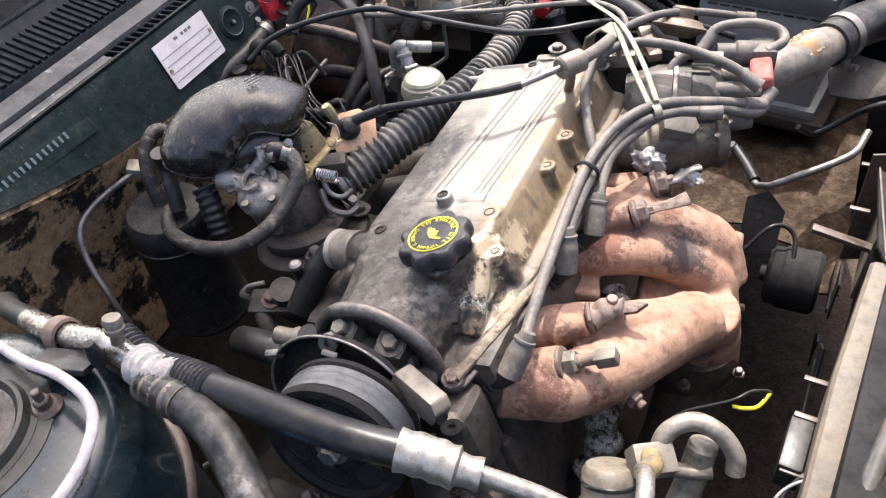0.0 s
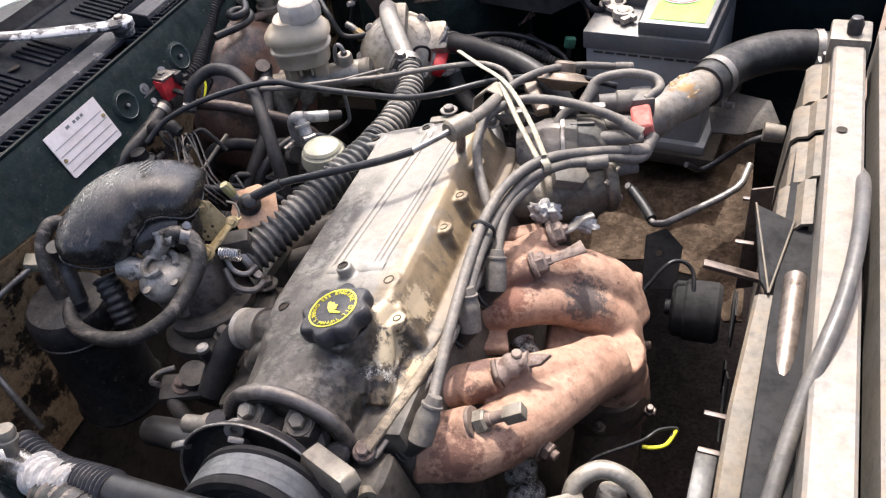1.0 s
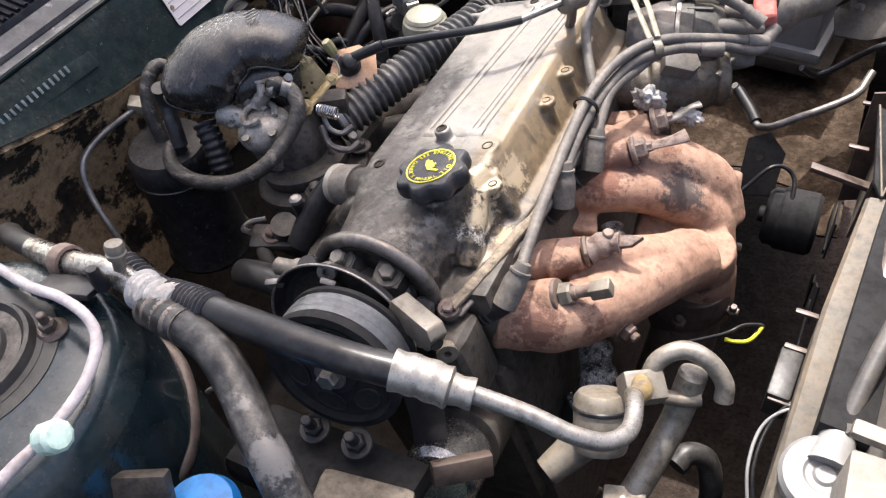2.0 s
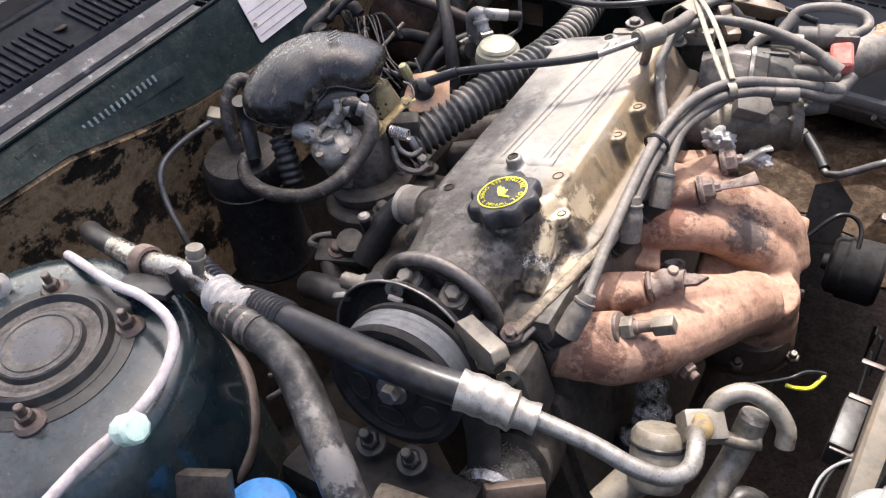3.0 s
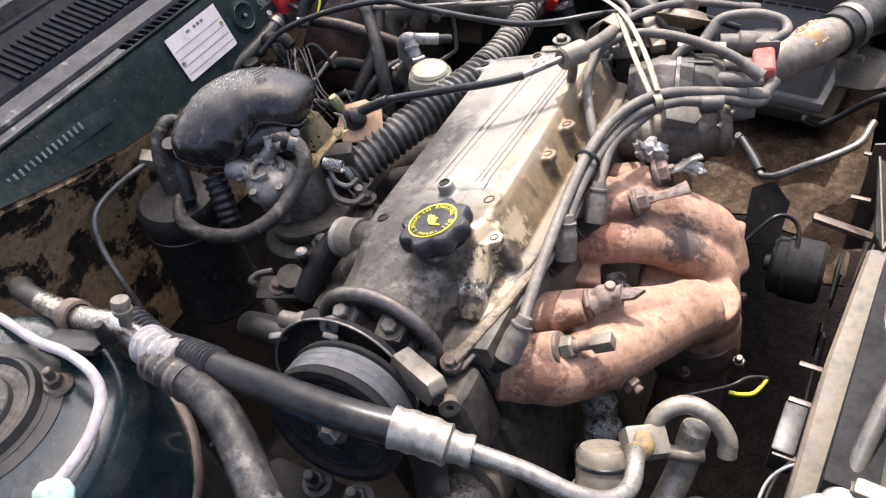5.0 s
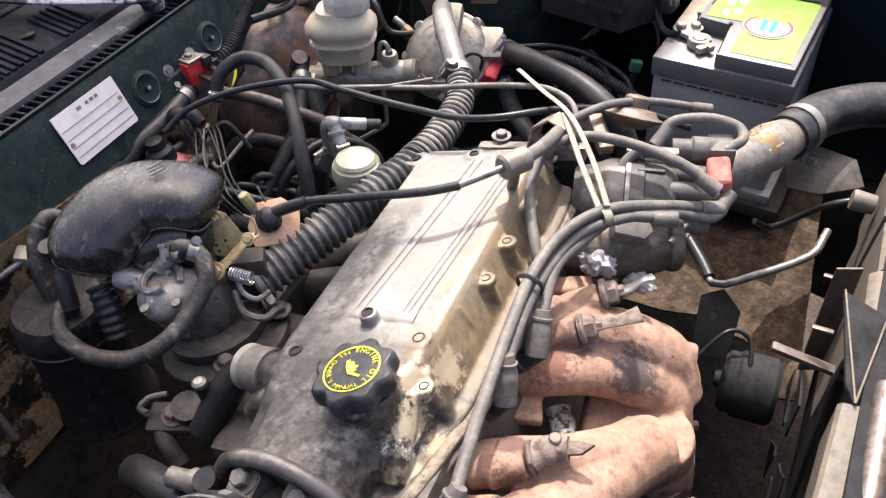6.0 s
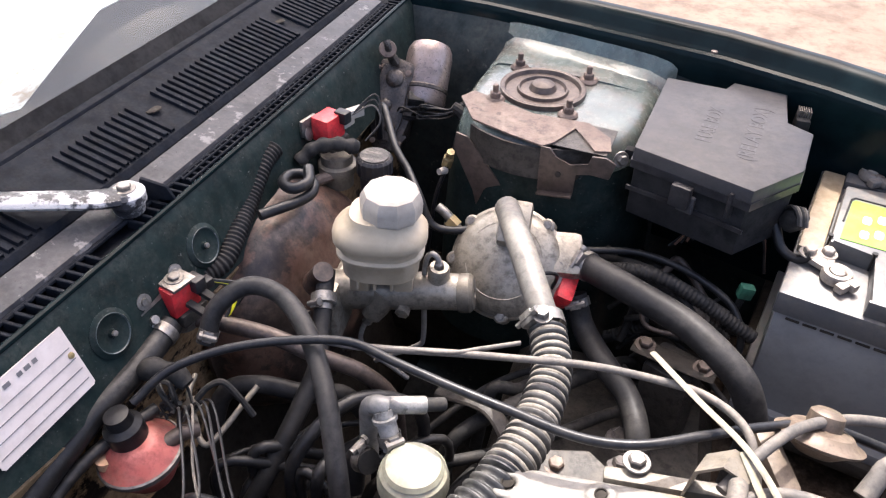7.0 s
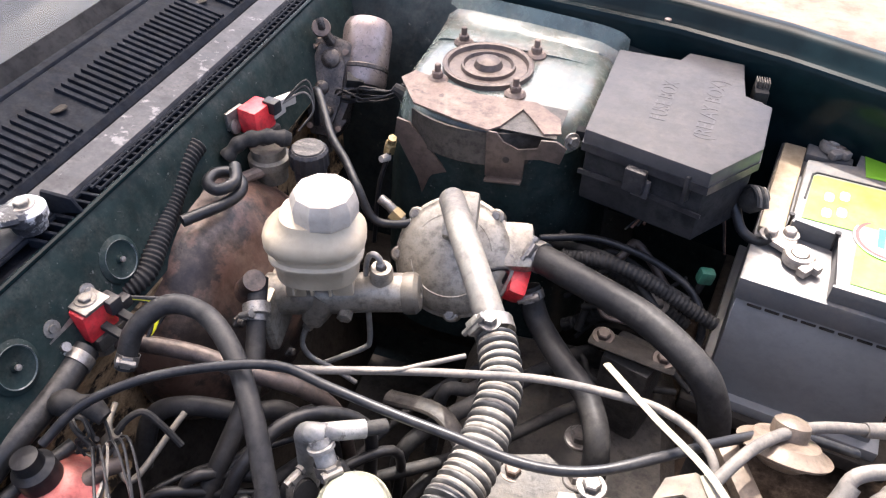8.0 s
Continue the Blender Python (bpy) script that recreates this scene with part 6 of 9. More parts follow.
for seed, at, r, squash in ((1, (0.497, 0.238, 0.730), 0.015, (1.1, 0.7, 0.8)), (2, (0.538, 0.250, 0.708), 0.013, (1.0, 0.8, 0.7))):
    bm = bmesh.new()
    bmesh.ops.create_icosphere(bm, subdivisions=4, radius=r)
    for v in bm.verts:
        k = 1 + 0.55 * noise.noise(v.co * 120 + Vector((seed, 0, 0))) + 0.28 * noise.noise(v.co * 330 + Vector((0, seed, 0)))
        v.co = Vector((v.co.x * squash[0], v.co.y * squash[1], v.co.z * squash[2])) * k + Vector(at)
    solo("white_rag", bm, M_WRAP, "crumpled scrap of dirty white cloth behind the manifold", "rag", sharp=60)

# ---- hoses, pipes and cables ----
IN = [(0.195, 0.095, 0.732), (0.225, 0.151, 0.745), (0.253, 0.214, 0.755), (0.276, 0.276, 0.76), (0.288, 0.336, 0.765), (0.287, 0.399, 0.77), (0.271, 0.443, 0.775)]
ch = thing("intake_hose", "black corrugated intake hose paler with dust towards its far end", "intake hose", IN[0])
part("lower_hose", tube(IN[:4] + [(0.281, 0.298, 0.762)], lambda s: 0.0212 - 0.0036 * s, 24, wave=(0.0088, 0.13), sub=14), M_CORR, ch, "black corrugated section", 60)
part("upper_hose", tube([(0.280, 0.292, 0.7615)] + IN[4:], lambda s: 0.0176 - 0.0026 * s, 24, wave=(0.0080, 0.15), sub=14), M_CORR, ch, "corrugated section", 60)
UP = spline([Vector(p) for p in [(0.280, 0.292, 0.7615)] + IN[4:]], 24)
bm, run, nxt, total = bmesh.new(), 0.0, 0.004, sum((UP[i + 1] - UP[i]).length for i in range(len(UP) - 1))
for p0, p1 in zip(UP, UP[1:]):
    run += (p1 - p0).length
    if run >= nxt:
        rr = 0.0176 - 0.0026 * run / total
        lathe([(rr * 0.99, -0.0022), (rr * 1.075, -0.0012), (rr * 1.075, 0.0012), (rr * 0.99, 0.0022)], p1, p1 - p0, 24, bm, ring=True)
        part("ridge", bm, M_RIDGE, ch, "pale dusty ridge", 60)
        bm = bmesh.new()
        nxt += 0.0080
band_clamp(ch, (0.198, 0.100, 0.733), (0.5, 0.8, 0.2), 0.0215, 0.008, turn=120)
pp = hose("gas_hose", "smooth grey hose clamped to the corrugated hose", [(0.266, 0.452, 0.776), (0.245, 0.482, 0.788), (0.212, 0.534, 0.796), (0.180, 0.600, 0.780)], 0.0132, M_GASHOSE, "hose", 16)
band_clamp(pp, (0.266, 0.452, 0.776), (0.5, -0.8, -0.2), 0.0165, 0.012, M_STEEL, 60)
hexbolt(pp, (0.264, 0.444, 0.792), (0, -0.3, 1), 0.006, 0.008, M_STEEL)
hose("coolant_hose", "thick black rubber coolant hose in a wide bend", [(0.262, 0.616, 0.722), (0.297, 0.593, 0.73), (0.333, 0.578, 0.73), (0.382, 0.561, 0.725), (0.424, 0.538, 0.715), (0.452, 0.523, 0.695), (0.470, 0.521, 0.64), (0.47, 0.52, 0.56)], 0.0150, M_GREYRUB, "coolant hose", 18, (0,))
hose("vacuum_hose", "black rubber hose arching over the brake booster", [(0.000, 0.32, 0.765), (0.003, 0.340, 0.792), (0.022, 0.362, 0.805), (0.056, 0.362, 0.805), (0.095, 0.336, 0.80), (0.132, 0.296, 0.79), (0.156, 0.264, 0.77), (0.170, 0.244, 0.735), (0.175, 0.23, 0.68)], 0.0083, M_GREYRUB, "hose", 14, (0,))
hose("brown_hose", "dark reddish brown hose below the booster", [(-0.045, 0.345, 0.755), (-0.02, 0.350, 0.758), (0.032, 0.363, 0.75), (0.08, 0.368, 0.738), (0.118, 0.384, 0.715), (0.14, 0.40, 0.67), (0.145, 0.405, 0.60)], 0.0078, M_MOUNTRUST, "hose", 12)
hose("booster_hose", "black hose with a spring clamp below the booster", [(0.046, 0.452, 0.762), (0.054, 0.430, 0.748), (0.064, 0.405, 0.73), (0.075, 0.375, 0.715), (0.078, 0.336, 0.70), (0.073, 0.291, 0.67), (0.060, 0.262, 0.63)], 0.0088, M_GREYRUB, "hose", 14, (1,))
hose("heater_hose", "black hose curving below the booster", [(-0.01, 0.31, 0.64), (0.0, 0.33, 0.69), (0.03, 0.345, 0.70), (0.07, 0.36, 0.69), (0.10, 0.38, 0.68), (0.12, 0.40, 0.62)], 0.009, M_GREYRUB, "hose", 12)
hose("throttle_cable", "long black cable sheathed in worn plastic", [(-0.005, 0.235, 0.775), (0.01, 0.264, 0.79), (0.044, 0.294, 0.80), (0.094, 0.316, 0.81), (0.139, 0.328, 0.815), (0.18, 0.323, 0.815), (0.229, 0.317, 0.815), (0.275, 0.313, 0.815), (0.327, 0.305, 0.82), (0.368, 0.311, 0.825), (0.41, 0.338, 0.825), (0.448, 0.371, 0.815), (0.49, 0.404, 0.80), (0.544, 0.42, 0.78)], 0.0037, M_RUBBER, "cable", 10)
hose("choke_cable", "thin grey cable across the corrugated hose", [(0.113, 0.334, 0.80), (0.147, 0.341, 0.80), (0.212, 0.363, 0.80), (0.264, 0.379, 0.80), (0.321, 0.385, 0.81), (0.376, 0.376, 0.825), (0.405, 0.369, 0.83), (0.43, 0.354, 0.83), (0.442, 0.335, 0.822), (0.44, 0.31, 0.80)], 0.0032, M_LEAD, "cable", 10)
hose("loose_wire", "frayed wire end beside the cable", [(0.147, 0.343, 0.80), (0.208, 0.360, 0.802), (0.232, 0.375, 0.802), (0.259, 0.394, 0.802)], 0.002, M_LEAD, "wire", 8)
hose("carburettor_cable", "black sheathed throttle cable over the valve cover", [(0.197, 0.143, 0.785), (0.231, 0.154, 0.80), (0.276, 0.156, 0.815), (0.317, 0.162, 0.825), (0.356, 0.168, 0.835), (0.383, 0.18, 0.84)], 0.0042, M_RUBBER, "cable", 10)
hose("cable_end", "bare grey cable end entering the ferrule", [(0.380, 0.178, 0.8395), (0.398, 0.192, 0.8445), (0.414, 0.207, 0.848), (0.424, 0.219, 0.848)], 0.0034, M_STEEL, "cable", 10)
hose("water_pipe_hose", "dusty black hose along the firewall with a screw clamp", [(-0.036, 0.322, 0.772), (-0.035, 0.28, 0.765), (-0.038, 0.233, 0.76), (-0.041, 0.195, 0.75), (-0.042, 0.157, 0.74), (-0.04, 0.10, 0.72)], 0.0115, M_DUSTYRUB, "hose", 14, (0,))
hose("thin_hose", "thin black hose along the firewall", [(-0.01, 0.26, 0.74), (-0.03, 0.20, 0.735), (-0.035, 0.15, 0.72), (-0.03, 0.10, 0.70)], 0.0055, M_DUSTYRUB, "hose", 10)
hose("lower_coolant_hose", "black hose hanging below the vaporizer", [(0.265, 0.60, 0.69), (0.283, 0.584, 0.66), (0.317, 0.544, 0.655), (0.349, 0.517, 0.645), (0.369, 0.477, 0.63), (0.372, 0.455, 0.58)], 0.0128, M_GREYRUB, "hose", 16, (0,))
hose("loom_wire", "thin black wire loop", [(0.26, 0.668, 0.70), (0.311, 0.687, 0.70), (0.357, 0.682, 0.70), (0.397, 0.676, 0.69), (0.43, 0.657, 0.68), (0.446, 0.638, 0.65), (0.44, 0.63, 0.60)], 0.0042, M_RUBBER, "wire", 10)
hose("firewall_conduit", "black corrugated wiring conduit on the firewall", [(-0.060, 0.54, 0.825), (-0.060, 0.517, 0.818), (-0.054, 0.479, 0.80), (-0.043, 0.438, 0.79), (-0.038, 0.406, 0.78), (-0.047, 0.382, 0.775), (-0.05, 0.36, 0.77)], 0.0100, M_MATT, "conduit", 16, wave=(0.0046, 0.10), sub=12)
hose("far_hose", "black hose between the firewall valve and the tower", [(-0.035, 0.735, 0.74), (-0.028, 0.722, 0.785), (-0.012, 0.702, 0.806), (0.005, 0.68, 0.80), (0.03, 0.646, 0.79), (0.056, 0.623, 0.78), (0.081, 0.596, 0.77), (0.10, 0.59, 0.74), (0.13, 0.60, 0.735), (0.155, 0.62, 0.74)], 0.0045, M_RUBBER, "hose", 12)
hose("ring_hose", "small black hose coil above the booster", [(-0.03, 0.46, 0.80), (-0.006, 0.50, 0.80), (-0.004, 0.522, 0.803), (-0.022, 0.535, 0.805), (-0.034, 0.524, 0.808), (-0.030, 0.506, 0.810), (-0.014, 0.499, 0.812), (-0.005, 0.513, 0.814), (-0.016, 0.533, 0.816)], 0.0058, M_RUBBER, "hose", 10)
hose("bent_steel_pipe", "bent dusty steel vacuum pipe", [(0.0, 0.30, 0.745), (0.006, 0.282, 0.742), (0.020, 0.268, 0.73), (0.034, 0.256, 0.722), (0.042, 0.262, 0.722), (0.050, 0.303, 0.735), (0.052, 0.315, 0.738)], 0.0027, M_TANALU, "pipe", 10, sub=4)
hose("brake_pipe", "bent pale brake pipe from the master cylinder", [(0.1395, 0.513, 0.752), (0.138, 0.513, 0.762), (0.132, 0.513, 0.766), (0.126, 0.513, 0.758), (0.1235, 0.513, 0.735), (0.1227, 0.515, 0.70), (0.1226, 0.515, 0.645), (0.117, 0.512, 0.632), (0.095, 0.505, 0.618), (0.07, 0.50, 0.60)], 0.0030, M_FITTING, "brake pipe", 8)
hose("brake_pipe", "bent pale brake pipe from the master cylinder", [(0.0755, 0.4815, 0.686), (0.069, 0.478, 0.672), (0.065, 0.478, 0.652), (0.072, 0.480, 0.634), (0.091, 0.485, 0.620), (0.115, 0.49, 0.60)], 0.0028, M_FITTING, "brake pipe", 8)
hose("black_rod", "thin black vacuum pipe", [(0.045, 0.205, 0.66), (0.055, 0.20, 0.72), (0.077, 0.202, 0.74), (0.128, 0.204, 0.738), (0.184, 0.211, 0.728), (0.20, 0.215, 0.66)], 0.0045, M_RUBBER, "pipe", 10)
hose("lower_conduit", "black corrugated conduit low behind the intake", [(0.06, 0.23, 0.665), (0.10, 0.235, 0.665), (0.15, 0.245, 0.66), (0.20, 0.26, 0.65)], 0.010, M_MATT, "conduit", 14, wave=(0.006, 0.10), sub=12)

LEADS = "ignition leads"
LB = "dusty grey ignition lead"


def lead(points, r=0.0052, boot=None):
    """boot: the elbow and the tip of the plug cap at the end of the lead."""
    ob = hose("ignition_lead", LB, points, r, M_LEAD, "ignition lead", 12)
    ob["group"] = LEADS
    p0, p1 = Vector(points[0]), Vector(points[1])
    q = (p1 - p0).normalized()
    part("socket_cap", tube([p0 - q * 0.004, p0 + q * 0.008, p0 + q * 0.018], lambda s: r * (1.45 - 0.2 * s), 14), M_LEAD, ob, "rubber cap at the lead's end")
    if boot:
        a, elbow_at, tip = Vector(points[-1]), Vector(boot[0]), Vector(boot[1])
        d = (elbow_at - a).normalized()
        part("plug_boot", tube([a - d * 0.010, a, a.lerp(elbow_at, 0.4), a.lerp(elbow_at, 0.85), elbow_at], lambda s: 0.0062 + 0.0042 * min(1.0, s * 2.2), 16, wobble=0.03), M_LEAD, ob, "grey rubber plug boot")
        part("boot_lip", lathe([(0.0078, -0.0016), (0.0094, -0.001), (0.0094, 0.001), (0.0078, 0.0016)], a - d * 0.002, d, 18, ring=True), M_LEAD, ob)
        e = (tip - elbow_at).normalized()
        part("plug_nub", tube([elbow_at - e * 0.004 - d * 0.004, elbow_at + e * 0.006 - d * 0.002, elbow_at.lerp(tip, 0.6), tip], 0.0092, 16), M_GREYRUB, ob, "black rubber nub")
        for k in (0.45, 0.62, 0.79):
            part("nub_rib", lathe([(0.0088, -0.0012), (0.0106, 0.0), (0.0088, 0.0012)], elbow_at.lerp(tip, k), e, 16, ring=True), M_GREYRUB, ob)
    return ob


lead([(0.591, 0.303, 0.775), (0.548, 0.273, 0.79), (0.502, 0.232, 0.805), (0.473, 0.193, 0.80), (0.462, 0.143, 0.792), (0.463, 0.082, 0.787), (0.467, 0.018, 0.780), (0.470, -0.023, 0.772), (0.4736, -0.0598, 0.765)], boot=((0.467, -0.079, 0.743), (0.441, -0.080, 0.716)))
lead([(0.598, 0.318, 0.78), (0.59, 0.295, 0.77), (0.549, 0.269, 0.785), (0.504, 0.224, 0.797), (0.480, 0.196, 0.790), (0.468, 0.149, 0.782), (0.467, 0.10, 0.780), (0.4699, 0.057, 0.774)], boot=((0.4735, 0.0429, 0.746), (0.452, 0.040, 0.724)))
lead([(0.557, 0.256, 0.79), (0.511, 0.238, 0.793), (0.488, 0.202, 0.786), (0.476, 0.174, 0.782), (0.476, 0.145, 0.775), (0.4788, 0.120, 0.764)], boot=((0.4807, 0.1014, 0.741), (0.458, 0.098, 0.722)))
lead([(0.585, 0.299, 0.80), (0.555, 0.304, 0.815), (0.508, 0.308, 0.825), (0.462, 0.308, 0.825), (0.432, 0.286, 0.82), (0.426, 0.251, 0.81), (0.435, 0.217, 0.80), (0.452, 0.182, 0.788), (0.462, 0.165, 0.775), (0.462, 0.15, 0.75)])
lead([(0.521, 0.354, 0.80), (0.53, 0.372, 0.815), (0.562, 0.382, 0.82), (0.590, 0.384, 0.815), (0.598, 0.371, 0.81), (0.585, 0.358, 0.803)])
lead([(0.556, 0.43, 0.80), (0.505, 0.403, 0.815), (0.469, 0.37, 0.825), (0.443, 0.33, 0.828), (0.425, 0.30, 0.82)], 0.0042)
lead([(0.500, 0.292, 0.775), (0.496, 0.308, 0.79), (0.503, 0.322, 0.802), (0.523, 0.326, 0.81), (0.571, 0.316, 0.80)])
for pts in ([(0.361, 0.397, 0.83), (0.399, 0.357, 0.836), (0.440, 0.320, 0.837), (0.475, 0.275, 0.825), (0.503, 0.228, 0.812)], [(0.433, 0.324, 0.835), (0.466, 0.270, 0.822), (0.499, 0.224, 0.806)]):
    solo("cable_tie", tube(pts, 0.0032, 8, 6, flat=0.45), M_TIE, "cream nylon cable tie round the leads", "cable tie", "cable ties")
knot = solo("cable_tie", lathe([(0.009, -0.004), (0.0098, 0.0), (0.009, 0.004), (0.0078, 0.004), (0.0078, -0.004)], (0.501, 0.228, 0.802), (0.7, 0.6, 0.0), 20, squash=(1.2, 0.8), ring=True), M_TIE, "cream nylon tie looped round the leads", "cable tie", "cable ties")
solo("black_tie", lathe([(0.0125, -0.002), (0.0135, 0.0), (0.0125, 0.002), (0.011, 0.002), (0.011, -0.002)], (0.462, 0.138, 0.785), (0.1, 1, 0.2), 20, ring=True), M_RUBBER, "black clip holding two leads", "clip")

# near corner pipes
ac = thing("air_conditioning_pipe", "dull metal pipe with service port and black crimped hose", "pipe")
part("pipe", tube([(0.092, -0.206, 0.804), (0.115, -0.209, 0.809), (0.143, -0.213, 0.815), (0.195, -0.213, 0.825), (0.245, -0.221, 0.826)], 0.0102, 18), M_CHROMED, ac, "dull bright metal pipe")
part("rubber_end", tube([(0.0, -0.175, 0.76), (0.03, -0.190, 0.785), (0.065, -0.201, 0.799), (0.096, -0.206, 0.805)], 0.0098, 16), M_DUSTYRUB, ac, "black rubber hose end")
part("pipe_clip", lathe([(0.012, -0.007), (0.0145, -0.006), (0.0145, 0.006), (0.012, 0.007)], (0.145, -0.213, 0.8155), (0.98, -0.05, 0.15), 24, ring=True), M_RUST, ac, "rusty band")
part("clip_leg", boxed((0.012, 0.03, 0.005), (0.15, -0.236, 0.806), (-25, 0, 10), 0.001), M_PLASTIC, ac)
part("service_port", lathe([(0.005, 0), (0.005, 0.012), (0.0072, 0.013), (0.0078, 0.017), (0.0066, 0.018), (0.0078, 0.022), (0.0066, 0.026), (0.003, 0.027)], (0.214, -0.214, 0.832), (0.0, 0.25, 0.97), 16), M_TANALU, ac, "corroded valve stem")
part("cloth_wrap", tube([(0.237, -0.219, 0.826), (0.255, -0.222, 0.829), (0.275, -0.222, 0.831)], lambda s: 0.0150 - 0.003 * s + 0.0016 * math.sin(s * 24) * (1 - s) + 0.0010 * math.sin(s * 55), 22, 18, wobble=0.22), M_WRAP, ac, "dirty white cloth wrapping")
part("grey_hose", tube([(0.252, -0.229, 0.822), (0.275, -0.235, 0.828), (0.300, -0.238, 0.83), (0.333, -0.249, 0.83), (0.363, -0.267, 0.825), (0.392, -0.288, 0.82), (0.410, -0.300, 0.81), (0.43, -0.315, 0.78), (0.44, -0.33, 0.70)], 0.0138, 20), M_WORNHOSE, ac, "dusty worn black hose")
part("crimp_ring", tube([(0.252, -0.229, 0.822), (0.272, -0.234, 0.827), (0.296, -0.238, 0.83)], lambda s: 0.0136 + 0.0011 * math.cos(s * 25), 22, 8), M_COLLAR, ac, "ridged brownish steel collar")
part("ribbed_sleeve", tube([(0.262, -0.216, 0.824), (0.285, -0.218, 0.829), (0.310, -0.221, 0.834)], 0.0135, 18, 12, wave=(0.0045, 0.10)), M_PLASTIC, ac, "ribbed black sleeve")
part("black_hose", tube([(0.285, -0.218, 0.829), (0.317, -0.221, 0.835), (0.362, -0.224, 0.840), (0.400, -0.224, 0.840), (0.433, -0.220, 0.835), (0.462, -0.214, 0.83)], 0.0118, 20), M_RUBBER, ac, "smooth black hose")
part("crimp", tube([(0.452, -0.216, 0.832), (0.470, -0.2125, 0.8285), (0.4875, -0.211, 0.825), (0.505, -0.208, 0.8215)], lambda s: 0.0140 - (0.0035 if s > 0.72 else 0) + 0.0005 * math.cos(s * 26), 22, 10), M_BRIGHT, ac, "bright crimped aluminium sleeve")
part("thin_pipe", tube([(0.500, -0.208, 0.822), (0.539, -0.202, 0.81), (0.569, -0.200, 0.80), (0.589, -0.191, 0.79), (0.598, -0.173, 0.782), (0.595, -0.150, 0.775), (0.590, -0.135, 0.765)], 0.0062, 16), M_BRIGHT, ac, "bright aluminium pipe")
part("old_sleeve", tube([(0.180, -0.190, 0.80), (0.215, -0.20, 0.80), (0.26, -0.21, 0.81)], 0.012, 16, 12, wave=(0.006, 0.1)), M_PLASTIC, ac, "ribbed black conduit")

wp = thing("primed_pipe", "pale pinkish primed metal pipe with a mint green cap", "pipe")
part("pipe", tube([(0.06, -0.232, 0.805), (0.085, -0.238, 0.815), (0.152, -0.251, 0.83), (0.195, -0.255, 0.84), (0.234, -0.264, 0.845), (0.255, -0.279, 0.842), (0.269, -0.310, 0.84), (0.272, -0.346, 0.84), (0.269, -0.376, 0.84), (0.27, -0.42, 0.84)], 0.0041, 14, wobble=0.06), M_PINKPIPE, wp)
part("valve_neck", lathe([(0.006, 0), (0.007, 0.010), (0.009, 0.012)], (0.274, -0.350, 0.843), (0.75, 0.1, 0.5), 16), M_PINKPIPE, wp)
part("valve_cap", lathe([(0.0095, 0), (0.0105, 0.002), (0.0105, 0.017), (0.008, 0.020), (0.0, 0.0205)], (0.282, -0.349, 0.849), (0.75, 0.1, 0.5), 20, lobes=10, depth=0.05), M_MINT, wp, "faded mint green cap")
part("holder", boxed((0.05, 0.028, 0.006), (0.175, -0.236, 0.822), (-20, 0, 15), 0.002), M_PLASTIC, wp)
part("holder_post", lathe([(0.006, 0), (0.0065, 0.01), (0.004, 0.022)], (0.205, -0.228, 0.825), (0, 0, 1), 14), M_PLASTIC, wp)
hose("rusty_pipe", "brown rusty pipe beside the strut tower", [(0.178, -0.205, 0.72), (0.214, -0.215, 0.71), (0.242, -0.24, 0.70), (0.26, -0.268, 0.69), (0.267, -0.295, 0.69), (0.25, -0.32, 0.68), (0.21, -0.34, 0.66)], 0.008, M_MOUNTRUST, "pipe", 12)
hose("thin_loop", "thin bent wire hook", [(0.235, -0.205, 0.70), (0.255, -0.20, 0.71), (0.262, -0.215, 0.71), (0.25, -0.225, 0.70)], 0.0022, M_STEEL, "wire", 8)
ft = hose("fuel_pipe", "thin grey fuel pipe bent along the firewall", [(-0.018, 0.05, 0.752), (-0.030, 0.033, 0.748), (-0.044, -0.015, 0.742), (-0.044, -0.05, 0.732), (-0.034, -0.067, 0.705), (-0.010, -0.08, 0.67), (0.006, -0.085, 0.62)], 0.0038, M_STEEL, "fuel pipe", 10)
part("connector", boxed((0.017, 0.018, 0.014), (-0.032, 0.036, 0.750), (10, 20, 30), 0.003), M_TIE, ft, "cream plastic connector")
low = thing("condenser_pipes", "dusty aluminium condenser pipes with a connector block", "pipe")
part("bow_pipe", tube([(0.592, -0.097, 0.725), (0.596, -0.084, 0.74), (0.612, -0.073, 0.747), (0.631, -0.073, 0.742), (0.645, -0.078, 0.728), (0.648, -0.085, 0.715)], 0.0072, 16), M_PUMP, low)
part("block", boxed((0.032, 0.024, 0.022), (0.590, -0.104, 0.727), (20, 10, 35), 0.003), M_TANALU, low)
part("upright_pipe", tube([(0.622, -0.078, 0.725), (0.618, -0.094, 0.69), (0.612, -0.116, 0.67), (0.604, -0.143, 0.65), (0.59, -0.18, 0.62)], 0.0115, 18), M_PUMP, low)
part("upright_top", lathe([(0.0115, 0), (0.0105, 0.004), (0.006, 0.006)], (0.622, -0.078, 0.725), (0.1, 0.45, 0.9), 18), M_PUMP, low)
part("sensor_can", lathe([(0.020, -0.034), (0.0215, -0.030), (0.0215, 0.008), (0.018, 0.013), (0.006, 0.014)], (0.564, -0.120, 0.707), (-0.2, 0.6, 0.75), 24), M_TANALU, low, "tan metal can")
part("can_band", lathe([(0.0217, -0.002), (0.0226, -0.001), (0.0226, 0.001), (0.0217, 0.002)], (0.564, -0.120, 0.707), (-0.2, 0.6, 0.75), 24, ring=True), M_RUBBER, low)
